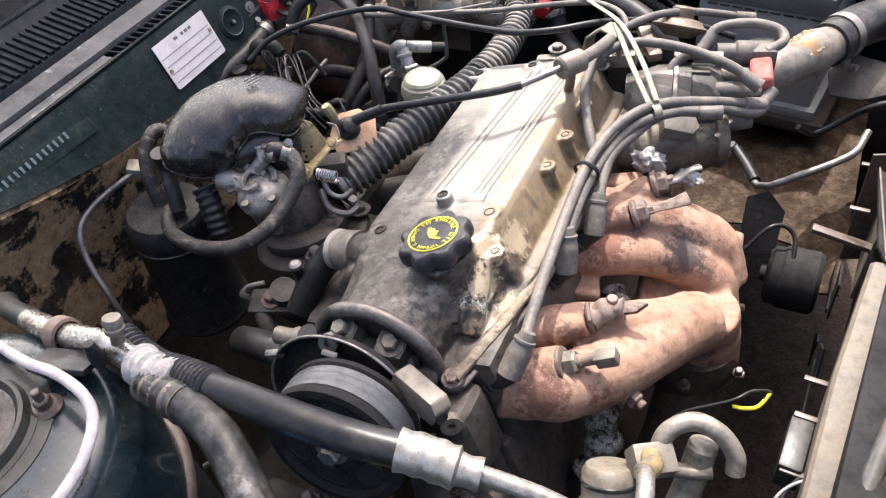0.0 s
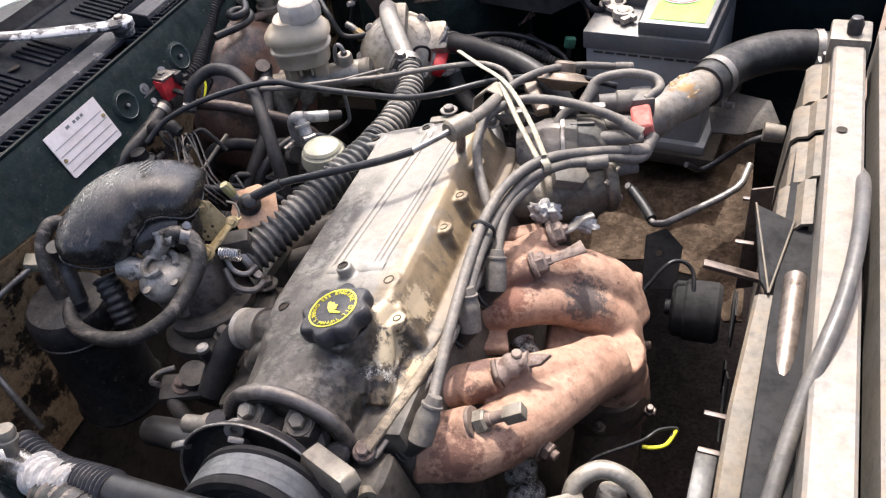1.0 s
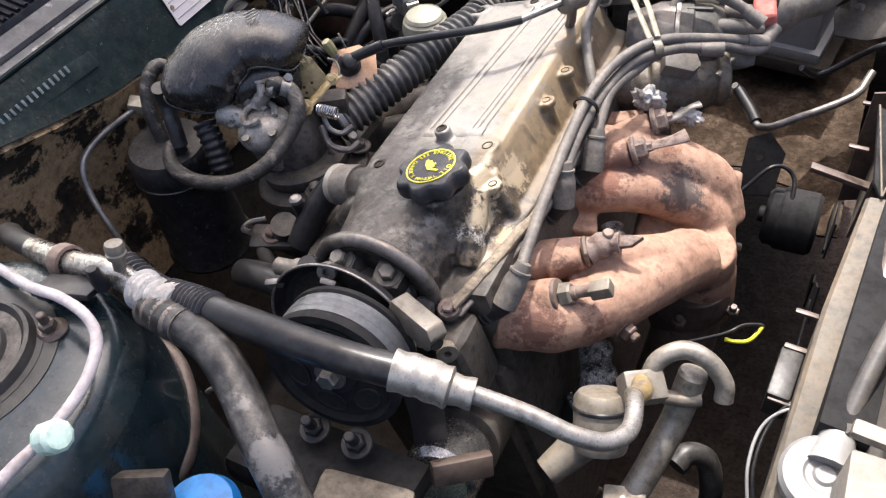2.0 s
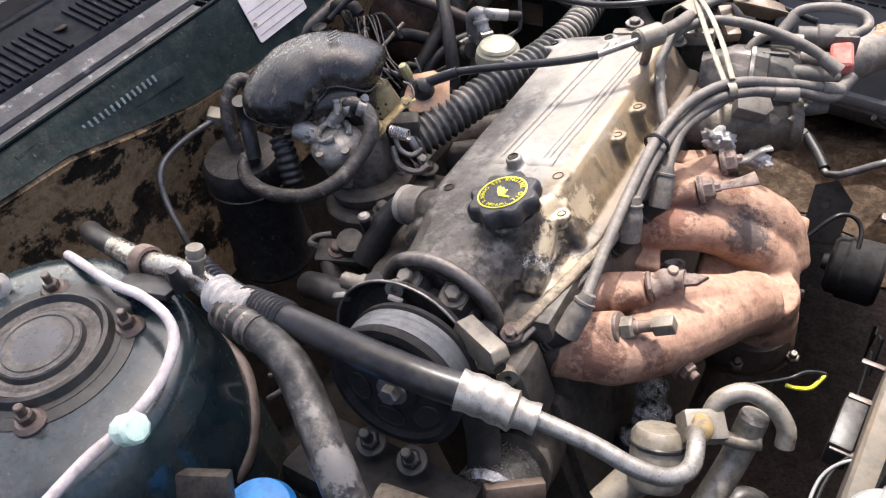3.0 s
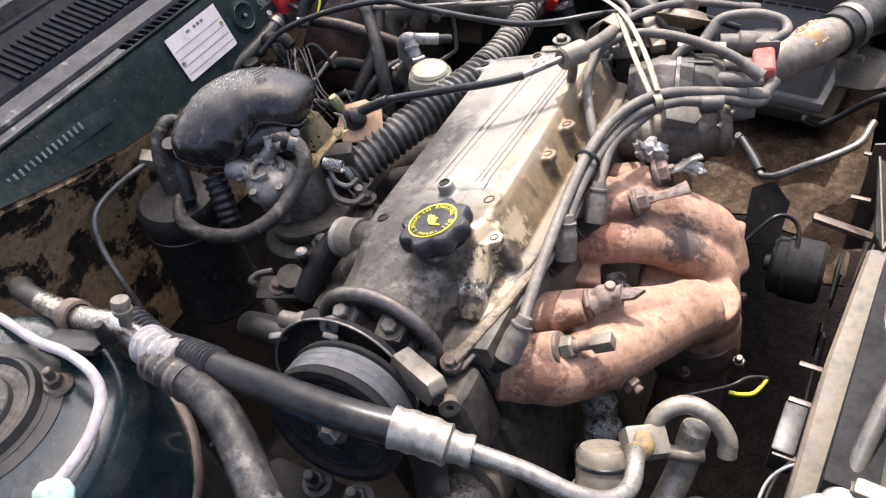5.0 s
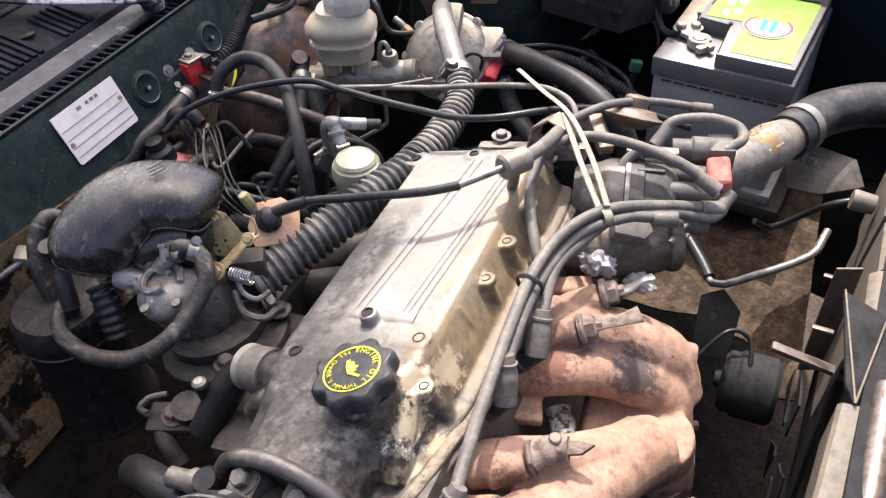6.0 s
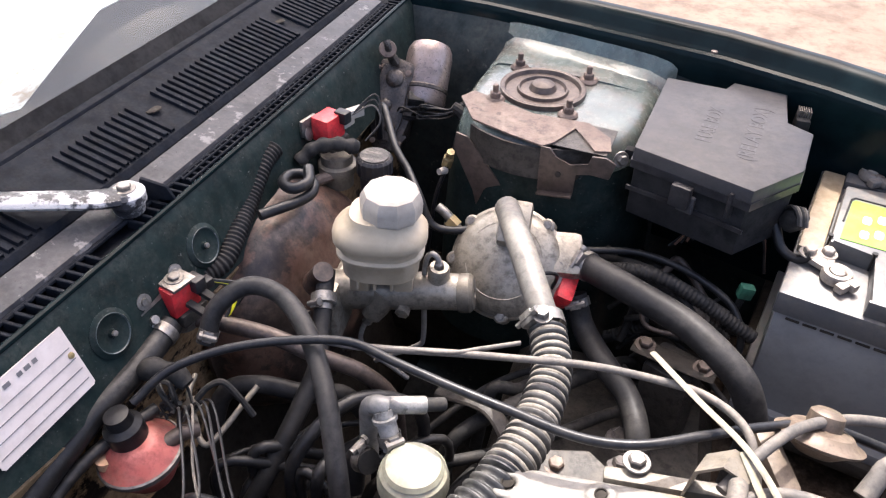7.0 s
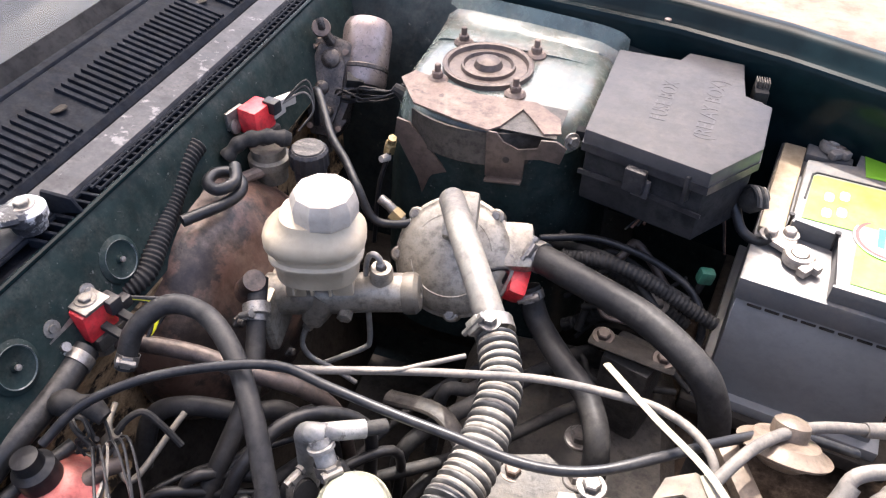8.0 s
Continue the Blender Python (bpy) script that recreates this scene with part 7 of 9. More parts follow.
part("can_band", lathe([(0.0217, -0.020), (0.0226, -0.019), (0.0226, -0.017), (0.0217, -0.016)], (0.564, -0.120, 0.707), (-0.2, 0.6, 0.75), 24, ring=True), M_RUBBER, low)
part("can_foot", tube([(0.566, -0.125, 0.69), (0.552, -0.14, 0.672), (0.535, -0.165, 0.66)], lambda s: 0.018 - 0.006 * s, 14), M_TANALU, low)
part("elbow_joint", tube([(0.592, -0.14, 0.768), (0.594, -0.122, 0.752), (0.590, -0.108, 0.738)], 0.0075, 14), M_STAINED, low, "elbow stained orange")
part("side_pipe", tube([(0.600, -0.098, 0.715), (0.618, -0.094, 0.712), (0.632, -0.088, 0.712)], 0.006, 12), M_TANALU, low)
part("foot_clamp", boxed((0.034, 0.018, 0.02), (0.597, -0.158, 0.645), (0, 0, 15), 0.004), M_PUMP, low)
hose("lower_pipe", "dull black pipe beside the condenser pipes", [(0.625, -0.10, 0.62), (0.632, -0.086, 0.622), (0.648, -0.081, 0.612), (0.658, -0.092, 0.58), (0.66, -0.11, 0.53)], 0.010, M_DUSTYRUB, "pipe", 14)
hose("foil_sleeve", "crinkled silver foil sleeve over a hose", [(0.508, 0.03, 0.62), (0.512, 0.005, 0.62), (0.530, -0.012, 0.602), (0.528, -0.021, 0.572), (0.516, -0.034, 0.54)], 0.0150, M_FOIL, "hose", 22, wobble=0.42, sub=16)
hose("foil_hose_end", "black hose below the foil sleeve", [(0.520, -0.03, 0.552), (0.51, -0.04, 0.53), (0.49, -0.05, 0.48)], 0.013, M_RUBBER, "hose", 14)
hose("foil_sleeve", "crinkled silver foil sleeve seen through the manifold", [(0.50, 0.11, 0.66), (0.515, 0.085, 0.655), (0.525, 0.06, 0.64)], 0.0125, M_FOIL, "hose", 20, wobble=0.42, sub=14)
hose("stay_rod", "bent grey steel rod towards the radiator", [(0.560, 0.425, 0.63), (0.569, 0.423, 0.622), (0.602, 0.366, 0.62), (0.645, 0.374, 0.64), (0.692, 0.400, 0.66), (0.702, 0.425, 0.668), (0.705, 0.435, 0.672)], 0.0045, M_STEEL, "rod", 10, sub=3)
hose("rod_sleeve", "black sleeve on the bent rod", [(0.566, 0.424, 0.624), (0.585, 0.396, 0.622), (0.598, 0.373, 0.621)], 0.0068, M_RUBBER, "sleeve", 10)
hose("fan_lead", "thin black wire to the fan", [(0.63, 0.44, 0.66), (0.65, 0.46, 0.64), (0.68, 0.47, 0.66), (0.705, 0.46, 0.69), (0.74, 0.47, 0.70)], 0.0038, M_RUBBER, "wire", 8)
hose("fan_lead", "thin black wire to the fan", [(0.600, 0.26, 0.60), (0.63, 0.30, 0.62), (0.655, 0.30, 0.61), (0.66, 0.26, 0.58)], 0.0026, M_RUBBER, "wire", 8)
rh = thing("radiator_hose", "black radiator hose clamped to a rusty alloy outlet", "radiator hose")
part("outlet", tube([(0.575, 0.385, 0.752), (0.600, 0.412, 0.755), (0.622, 0.452, 0.75), (0.645, 0.495, 0.745)], lambda s: 0.024 + 0.002 * math.sin(s * 12), 24, wobble=0.06), M_OUTLET, rh, "corroded alloy outlet")
for k, (p, r) in enumerate((((0.616, 0.424, 0.771), 0.013), ((0.627, 0.440, 0.771), 0.012), ((0.622, 0.452, 0.772), 0.013), ((0.634, 0.462, 0.765), 0.010), ((0.610, 0.438, 0.773), 0.009), ((0.632, 0.448, 0.764), 0.012), ((0.622, 0.430, 0.766), 0.012), ((0.640, 0.474, 0.760), 0.008))):
    part("sealant", lathe([(r, -0.002), (r * 0.95, 0.001), (r * 0.5, 0.0016), (0, 0.002)], p, (0.35, -0.25, 0.9), 20, lobes=7, depth=0.22), M_SEALANT, rh, "crusted orange sealant")
part("hose", tube([(0.640, 0.485, 0.746), (0.650, 0.508, 0.744), (0.671, 0.552, 0.74), (0.706, 0.591, 0.735), (0.742, 0.615, 0.73), (0.785, 0.622, 0.725)], 0.0262, 24), M_DUSTYRUB, rh, "dusty black rubber hose")
band_clamp(rh, (0.652, 0.512, 0.744), (0.45, 0.89, -0.05), 0.0265, 0.012, M_STEEL, 170)
band_clamp(rh, (0.770, 0.620, 0.727), (0.97, 0.2, -0.1), 0.0265, 0.010, M_STEEL, 100)
part("tank_neck", tube([(0.775, 0.621, 0.727), (0.81, 0.625, 0.722)], 0.024, 20), M_PLASTIC, rh)
solo("hose_bracket", prism([(-0.03, -0.012), (0.0, -0.03), (0.05, -0.035), (0.055, 0.0), (0.02, 0.03), (-0.02, 0.02)], 0, 0.004, pose(0.675, 0.515, 0.685, 25, -10, 30), 0.001), M_BLOCK, "brown sheet bracket below the radiator hose", "bracket")
wh = hose("overflow_hose", "grey plastic overflow hose to the white filler neck", [(0.724, -0.115, 0.745), (0.733, -0.064, 0.765), (0.746, -0.01, 0.785), (0.760, 0.035, 0.803), (0.773, 0.082, 0.810), (0.785, 0.15, 0.812), (0.795, 0.24, 0.80), (0.80, 0.30, 0.77)], 0.0066, M_OVERFLOW, "hose", 14, (0,))
fn = thing("filler_neck", "white plastic washer filler cap with a grey hose", "filler neck")
part("cap", lathe([(0.026, -0.012), (0.029, -0.008), (0.029, 0.002), (0.026, 0.006), (0.014, 0.0065), (0.012, 0.0045), (0.008, 0.0045), (0.006, 0.0065), (0.0, 0.0065)], (0.721, -0.137, 0.742), (-0.1, -0.15, 1), 36), M_FILLER, fn)
part("spout", tube([(0.7215, -0.130, 0.744), (0.7235, -0.112, 0.747), (0.725, -0.105, 0.7475)], lambda s: 0.015 - 0.004 * s, 16), M_FILLER, fn)
part("neck", lathe([(0.018, -0.09), (0.018, 0.0)], (0.721, -0.137, 0.732), (-0.1, -0.15, 1), 20), M_CREAM, fn)
for dz, mm in ((0, M_RUBBER), (0.004, M_BATT)):
    hose("horn_wire", "thin paired wires to a small connector", [(0.708 + dz, -0.06, 0.70), (0.693, -0.062 - dz, 0.70), (0.683 - dz, -0.082, 0.69), (0.681 - dz, -0.113, 0.68), (0.69 - dz, -0.14, 0.66)], 0.0014, mm, "wire", 8)
solo("wire_connector", boxed((0.022, 0.018, 0.030), (0.707, -0.085, 0.695), (10, 0, 10), 0.003), M_DUSTYRUB, "grey plastic wire connector", "connector")
yw = hose("lambda_wire", "loose black and yellow wire loop", [(0.585, -0.005, 0.63), (0.596, -0.001, 0.65), (0.633, 0.010, 0.672), (0.647, 0.024, 0.674), (0.662, 0.032, 0.670), (0.658, 0.024, 0.667)], 0.0016, M_RUBBER, "wire", 8)
part("yellow_core", tube([(0.662, 0.031, 0.669), (0.655, 0.017, 0.665), (0.645, 0.011, 0.665), (0.635, 0.009, 0.666)], 0.0018, 8), M_YELLOWWIRE, yw, "bright yellow insulation")

# ---- things round the engine ----
def plate():
    x, z = seam(0.2)
    p = thing("identity_plate", "pale metal identity plate with ruled lines on the firewall", "plate")
    m = Matrix.Translation((x + 0.0145, 0.189, z - 0.0345)) @ Matrix.Rotation(radians(90), 4, "Z") @ Matrix.Rotation(radians(71), 4, "X")
    part("sheet", prism([(-0.044, -0.028), (0.044, -0.028), (0.046, -0.026), (0.046, 0.028), (-0.046, 0.028), (-0.046, -0.026)], 0, 0.0012, m), M_PLATE, p)
    for i, yy in enumerate((0.010, 0.0, -0.010, -0.020)):
        part("ruled_line", boxed((0.086, 0.0006, 0.0005), bevel=0), M_GREYBAR, p).matrix_basis = p.matrix_basis.inverted() @ m @ pose(0, yy, 0.0015)
    for xx, w in ((-0.006, 0.006), (0.006, 0.004), (0.013, 0.005), (0.020, 0.004)):
        part("print_bar", boxed((w, 0.0035, 0.0005), bevel=0), M_GREYBAR, p).matrix_basis = p.matrix_basis.inverted() @ m @ pose(xx - 0.004, 0.021, 0.0015)
    for xx, yy in ((-0.041, -0.006), (0.041, 0.004)):
        part("rivet", lathe([(0.0028, 0), (0.0024, 0.0012), (0, 0.0016)], m @ Vector((xx, yy, 0.0012)), m.to_3x3() @ Vector((0, 0, 1)), 12), M_GOLD, p)


plate()

# intake elbow over the carburettor
elbow = thing("intake_elbow", "dusty black plastic intake elbow over the carburettor", "intake elbow")
EL = [(0.091, 0.012, 0.790), (0.087, 0.031, 0.803), (0.091, 0.054, 0.816), (0.104, 0.080, 0.822), (0.126, 0.098, 0.820), (0.148, 0.108, 0.812), (0.162, 0.112, 0.804)]


def elbow_shell():
    path = spline(EL, 10)
    loops = []
    for i, q in enumerate(path):
        s = i / (len(path) - 1)
        tangent = (path[min(i + 1, len(path) - 1)] - path[max(i - 1, 0)]).normalized()
        side = tangent.cross(Vector((0.13, 0.21, 0.97))).normalized()
        up = side.cross(tangent).normalized()
        rad = (0.037 + 0.006 * math.sin(s * 3.1)) * max(0.05, 1 - abs(2 * s - 1) ** 9) ** 0.5
        loop = []
        for k in range(36):
            a = 2 * math.pi * k / 36
            c, z = math.cos(a), math.sin(a)
            bump = 1 + 0.02 * noise.noise(q * 60 + Vector((c, z, 0)))
            loop.append(q + side * (rad * bump * math.copysign(abs(c) ** 0.78, c)) + up * (rad * bump * math.copysign(abs(z) ** 0.8, z) * (0.68 if z > 0 else 0.5)))
        loops.append(loop)
    return rings(bmesh.new(), loops)


part("shell", elbow_shell(), M_ELBOW, elbow, "", 80)


def elbow_seam(drop, out):
    """Closed line round the shell below its widest part."""
    path = spline([(0.091, 0.014, 0.790), (0.087, 0.031, 0.803), (0.091, 0.054, 0.816), (0.104, 0.080, 0.822), (0.126, 0.098, 0.820), (0.148, 0.108, 0.812), (0.160, 0.112, 0.804)], 6)
    one, two = [], []
    for i, q in enumerate(path):
        s = i / (len(path) - 1)
        tangent = (path[min(i + 1, len(path) - 1)] - path[max(i - 1, 0)]).normalized()
        side = tangent.cross(Vector((0.13, 0.21, 0.97))).normalized()
        rad = (0.037 + 0.006 * math.sin(s * 3.1)) * max(0.04, 1 - abs(2 * s - 1) ** 9) ** 0.5 * out
        one.append(q + side * rad - Vector((0, 0, drop)))
        two.append(q - side * rad - Vector((0, 0, drop)))
    return one + two[::-1] + one[:1]


part("seam_lip", tube(elbow_seam(0.006, 1.0), 0.0014, 8, 3), M_ELBOW, elbow, "moulded seam", 60)
part("lower_shell", tube([(0.110, 0.058, 0.795), (0.130, 0.076, 0.797), (0.150, 0.088, 0.795)], lambda s: 0.029 + 0.001 * s, 26, 8, flat=0.7), M_ELBOW, elbow)
part("neck", lathe([(0.024, -0.028), (0.025, -0.01), (0.027, 0.0), (0.026, 0.016), (0.024, 0.02)], (0.138, 0.088, 0.780), (0.15, -0.05, 1), 28), M_ELBOW, elbow)
for k in range(3):
    part("mould_mark", boxed((0.0022, 0.015, 0.0012), (0.121 + 0.0045 * k, 0.098 - 0.003 * k, 0.8555), (0, 0, -20), 0.0005), M_ELBOW, elbow)

carb = thing("carburettor", "dirty alloy carburettor with linkages and brackets", "carburettor", (0.16, 0.06, 0.7))
part("body", lathe([(0.030, -0.05), (0.034, -0.02), (0.034, 0.0), (0.030, 0.012), (0.026, 0.024)], (0.158, 0.062, 0.740), (0.05, 0.0, 1), 28, squash=(1.0, 1.15)), M_SOOT, carb, "sooty alloy body")
part("base_flange", lathe([(0.044, -0.004), (0.046, 0.0), (0.046, 0.008), (0.042, 0.011)], (0.172, 0.058, 0.700), (-0.2, 0, 1), 32, squash=(1, 1.1)), M_BLOCK, carb, "grimy round flange")
part("base_flange", lathe([(0.060, -0.004), (0.061, 0.0), (0.060, 0.006), (0.056, 0.008)], (0.180, 0.056, 0.688), (-0.2, 0, 1), 32, squash=(1, 1.1)), M_BLOCK, carb)
part("float_bowl", lathe([(0.018, -0.055), (0.023, -0.045), (0.025, -0.014), (0.028, -0.010), (0.029, -0.002), (0.025, 0.006), (0.017, 0.012), (0.006, 0.014)], (0.148, 0.038, 0.763), (-0.05, -0.18, 1), 32), M_CARB, carb, "dusty alloy float bowl")
for a0, a1, r, h in ((20, 200, 0.021, 0.014), (60, 330, 0.013, 0.016)):
    part("bowl_web", tube([Vector((0.146 + r * math.cos(radians(a0 + (a1 - a0) * i / 7)), 0.034 + r * math.sin(radians(a0 + (a1 - a0) * i / 7)), 0.763 + h + 0.003 * math.sin(i))) for i in range(8)], 0.0034, 8, 2), M_CARB, carb)
for x, y in ((0.122, 0.022), (0.150, 0.008), (0.172, 0.024)):
    part("bowl_screw", lathe([(0.0045, 0), (0.0042, 0.003), (0.001, 0.0032)], (x, y, 0.768), (0, -0.2, 1), 12), M_STEEL, carb)
part("inlet_stub", lathe([(0.0095, -0.004), (0.0098, 0.012), (0.0115, 0.013), (0.0115, 0.028), (0.0085, 0.029), (0.007, 0.020)], (0.132, 0.050, 0.782), (-0.85, 0.42, 0.1), 20), M_CARB, carb, "bright alloy inlet stub")
part("inlet_stub", lathe([(0.011, -0.01), (0.0118, 0.006), (0.0128, 0.008), (0.0122, 0.020), (0.008, 0.023), (0.0, 0.0235)], (0.124, 0.033, 0.771), (-0.9, -0.1, 0.2), 20), M_CARB, carb, "round alloy plug")
part("vent_neck", tube([(0.140, 0.046, 0.780), (0.150, 0.054, 0.794), (0.160, 0.054, 0.802), (0.166, 0.054, 0.801)], 0.0078, 14), M_CARB, carb)
band_clamp(carb, (0.157, 0.054, 0.801), (0.9, 0.05, 0.3), 0.0092, 0.008, M_STEEL, 60)
lm = Matrix.Translation((0.168, 0.108, 0.782)) @ Matrix.Rotation(radians(25), 4, "Z") @ Matrix.Rotation(radians(62), 4, "X")
lk = part("link_plate", prism([(-0.016, 0.020), (-0.010, 0.024), (0.004, 0.018), (0.017, -0.002), (0.016, -0.012), (-0.002, -0.024), (-0.010, -0.022), (-0.017, -0.006)], 0, 0.0024, lm, 0.0008), M_GOLD, carb, "yellow zinc throttle link plate")
for q in ((-0.008, -0.012), (0.001, -0.008), (-0.006, -0.018)):
    part("plate_hole", lathe([(0.0016, 0), (0.0016, 0.0006)], lm @ Vector((q[0], q[1], 0.0024)), lm.to_3x3() @ Vector((0, 0, 1)), 10), M_DARK, lk)
hexbolt(carb, lm @ Vector((-0.006, 0.014, 0.0024)), lm.to_3x3() @ Vector((0, 0, 1)), 0.0046, 0.005, M_GOLD, True, "bolt", 0.004)
part("link_lever", tube([(0.185, 0.066, 0.772), (0.192, 0.082, 0.778), (0.199, 0.098, 0.786), (0.203, 0.112, 0.786)], lambda s: 0.0058 - 0.0012 * s, 10, flat=0.45), M_GOLD, carb, "zinc throttle lever")
hexbolt(carb, (0.201, 0.101, 0.788), (0.3, -0.6, 0.7), 0.0042, 0.004, M_GOLD)
hexbolt(carb, (0.186, 0.066, 0.774), (0.3, -0.6, 0.7), 0.0055, 0.006, M_GOLD)
part("quadrant", tube([(0.196, 0.078, 0.764), (0.206, 0.070, 0.750), (0.219, 0.072, 0.744), (0.228, 0.082, 0.748)], 0.0028, 8), M_STEEL, carb, "bare steel cable quadrant")
part("quadrant", tube([(0.199, 0.068, 0.752), (0.212, 0.058, 0.738), (0.230, 0.062, 0.732), (0.238, 0.074, 0.735)], 0.0036, 8), M_SOOT, carb)
spr = [Vector((0.196 + i * 0.00028, 0.074, 0.768)) + Vector((0, 0.0058 * math.cos(0.62 * i), 0.0058 * math.sin(0.62 * i))) for i in range(80)]
part("return_spring", tube(spr, 0.0010, 6, 1), M_CHROME, carb, "bright return spring")
part("lever_wire", tube([(0.188, 0.118, 0.80), (0.196, 0.120, 0.796), (0.204, 0.112, 0.79), (0.200, 0.106, 0.784), (0.190, 0.108, 0.786)], 0.0012, 6), M_TANALU, carb)
part("dark_linkage", boxed((0.034, 0.022, 0.05), (0.196, 0.098, 0.745), (0, 0, 30), 0.004), M_BLOCK, carb)
br2 = thing("cable_bracket", "copper-coloured cable bracket with a rubber grommet", "bracket")
part("plate", prism([(-0.022, -0.022), (0.022, -0.022), (0.026, 0.010), (0.010, 0.024), (-0.016, 0.022), (-0.026, 0.0)], 0, 0.003, Matrix.Translation((0.198, 0.146, 0.771)) @ Matrix.Rotation(radians(35), 4, "Z") @ Matrix.Rotation(radians(38), 4, "X"), 0.001), M_ORANGE, br2)
part("foot", boxed((0.02, 0.006, 0.06), (0.203, 0.160, 0.74), (0, 0, 30), 0.001), M_ORANGE, br2)
part("grommet", lathe([(0.012, -0.004), (0.013, 0.002), (0.009, 0.006), (0.008, 0.014), (0.005, 0.016)], (0.195, 0.142, 0.777), (0.5, -0.35, 0.75), 22), M_RUBBER, br2, "black rubber grommet")
part("sleeve", tube([(0.200, 0.143, 0.786), (0.216, 0.149, 0.793), (0.236, 0.154, 0.802)], 0.006, 12), M_RUBBER, br2)
yc = thing("yellow_connector", "pale yellow wire connector with loose thin wires", "connector")
part("shell", lathe([(0.0040, -0.012), (0.0056, -0.010), (0.0060, 0.0), (0.0060, 0.004), (0.0048, 0.007), (0.0, 0.0075)], (0.1745, 0.142, 0.797), (-0.25, -0.2, 0.95), 8), M_YELLOWC, yc)
part("socket", lathe([(0.0048, -0.012), (0.0052, 0.0)], (0.1755, 0.1425, 0.793), (-0.25, -0.2, 0.95), 10), M_FITTING, yc, "clear plastic socket")
part("pin", lathe([(0.0011, 0), (0.0011, 0.018)], (0.190, 0.150, 0.792), (-0.3, 0, 1), 6), M_STEEL, yc)
rng = random.Random(5)
for k in range(6):
    a = Vector((0.030 + 0.004 * k, 0.240 + 0.003 * k, 0.778))
    b = Vector((0.120 + 0.008 * k, 0.140 + 0.004 * k, 0.800 - 0.004 * k))
    mid = a.lerp(b, 0.55) + Vector((rng.uniform(-0.006, 0.006), rng.uniform(-0.006, 0.006), rng.uniform(-0.012, 0.004)))
    part("thin_wire", tube([a - Vector((0.004 * k, 0, 0.02)), a + Vector((0.006, 0, 0.004)), mid, b, b + Vector((0.02, 0.004, -0.03))], 0.0011, 6), M_LEAD if k == 2 else M_RUBBER, yc)

# charcoal canister with its hoses
can = thing("charcoal_canister", "black dusty plastic charcoal canister", "canister", (0.05, 0.0, 0.56))
part("body", lathe([(0.044, -0.10), (0.052, -0.098), (0.054, -0.092), (0.050, -0.085), (0.046, 0.035), (0.048, 0.04), (0.048, 0.062), (0.042, 0.072), (0.026, 0.076), (0.0, 0.077)], (0.018, 0.014, 0.655), (0.05, -0.03, 1), 40), M_CANISTER, can)
part("lid_edge", lathe([(0.0475, -0.002), (0.0495, -0.001), (0.0495, 0.001), (0.0475, 0.002)], (0.020, 0.013, 0.694), (0.05, -0.03, 1), 40, ring=True), M_ELBOW, can)
part("nipple", lathe([(0.010, 0), (0.009, 0.014), (0.010, 0.016)], (0.045, 0.006, 0.722), (0, 0, 1), 16), M_PLASTIC, can)
hose("canister_hose", "short dusty black canister hose", [(0.020, 0.012, 0.722), (0.010, 0.018, 0.755), (0.004, 0.034, 0.785), (0.006, 0.053, 0.797), (0.014, 0.062, 0.788), (0.014, 0.066, 0.76)], 0.0082, M_CRACKED, "hose", 14)
hose("canister_hose", "short dusty black canister hose", [(0.050, 0.006, 0.735), (0.044, 0.014, 0.755), (0.035, 0.024, 0.775), (0.040, 0.02, 0.80)], 0.0085, M_DUSTYRUB, "hose", 14)
hose("bowl_hose", "cracked dusty black hose looping to the carburettor", [(0.040, 0.006, 0.735), (0.046, -0.010, 0.730), (0.069, -0.024, 0.728), (0.112, -0.034, 0.735), (0.155, -0.029, 0.745), (0.182, -0.007, 0.757), (0.190, 0.029, 0.770), (0.191, 0.050, 0.785), (0.177, 0.062, 0.798), (0.163, 0.056, 0.805), (0.160, 0.052, 0.795)], 0.0080, M_CRACKED, "hose", 14, (8,))
hose("intake_stub", "ribbed black rubber stub", [(0.085, 0.02, 0.765), (0.098, 0.01, 0.745), (0.108, 0.0, 0.72)], 0.012, M_RUBBER, "hose", 16, wave=(0.008, 0.08), sub=12)
for pts, r, mm in (([(0.20, -0.03, 0.70), (0.19, -0.02, 0.66), (0.20, 0.0, 0.62)], 0.014, M_BLOCK), ([(0.226, -0.042, 0.69), (0.236, -0.020, 0.718), (0.252, -0.004, 0.740), (0.272, -0.003, 0.752)], 0.0145, M_RUBBER), ([(0.165, -0.03, 0.675), (0.18, -0.05, 0.67), (0.20, -0.06, 0.65)], 0.009, M_BLOCK)):
    hose("water_hose", "short grimy black hose by the head", pts, r, mm, "hose", 14)
st = thing("black_stud", "tall black threaded stud with a steel tip", "stud")
part("rod", lathe([(0.0055, -0.05), (0.0055, 0.0), (0.0062, 0.001), (0.0062, 0.008), (0.004, 0.010)], (0.224, -0.026, 0.728), (-0.05, 0, 1), 14), M_PLASTIC, st)
part("tip", lathe([(0.0064, 0), (0.0064, 0.004), (0.004, 0.006)], (0.2235, -0.026, 0.736), (-0.05, 0, 1), 14), M_STEEL, st)
cb = thing("hose_flange", "grimy flange with hooked bracket and bolt", "flange")
part("flange", boxed((0.05, 0.03, 0.012), (0.184, -0.034, 0.678), (10, 0, 20), 0.005), M_BLOCK, cb)
hexbolt(cb, (0.185, -0.034, 0.684), (0, -0.2, 1), 0.008, 0.009, M_RUST)
part("hook", tube([(0.165, -0.045, 0.69), (0.150, -0.04, 0.685), (0.147, -0.025, 0.68), (0.16, -0.015, 0.68)], 0.003, 8), M_STEEL, cb)
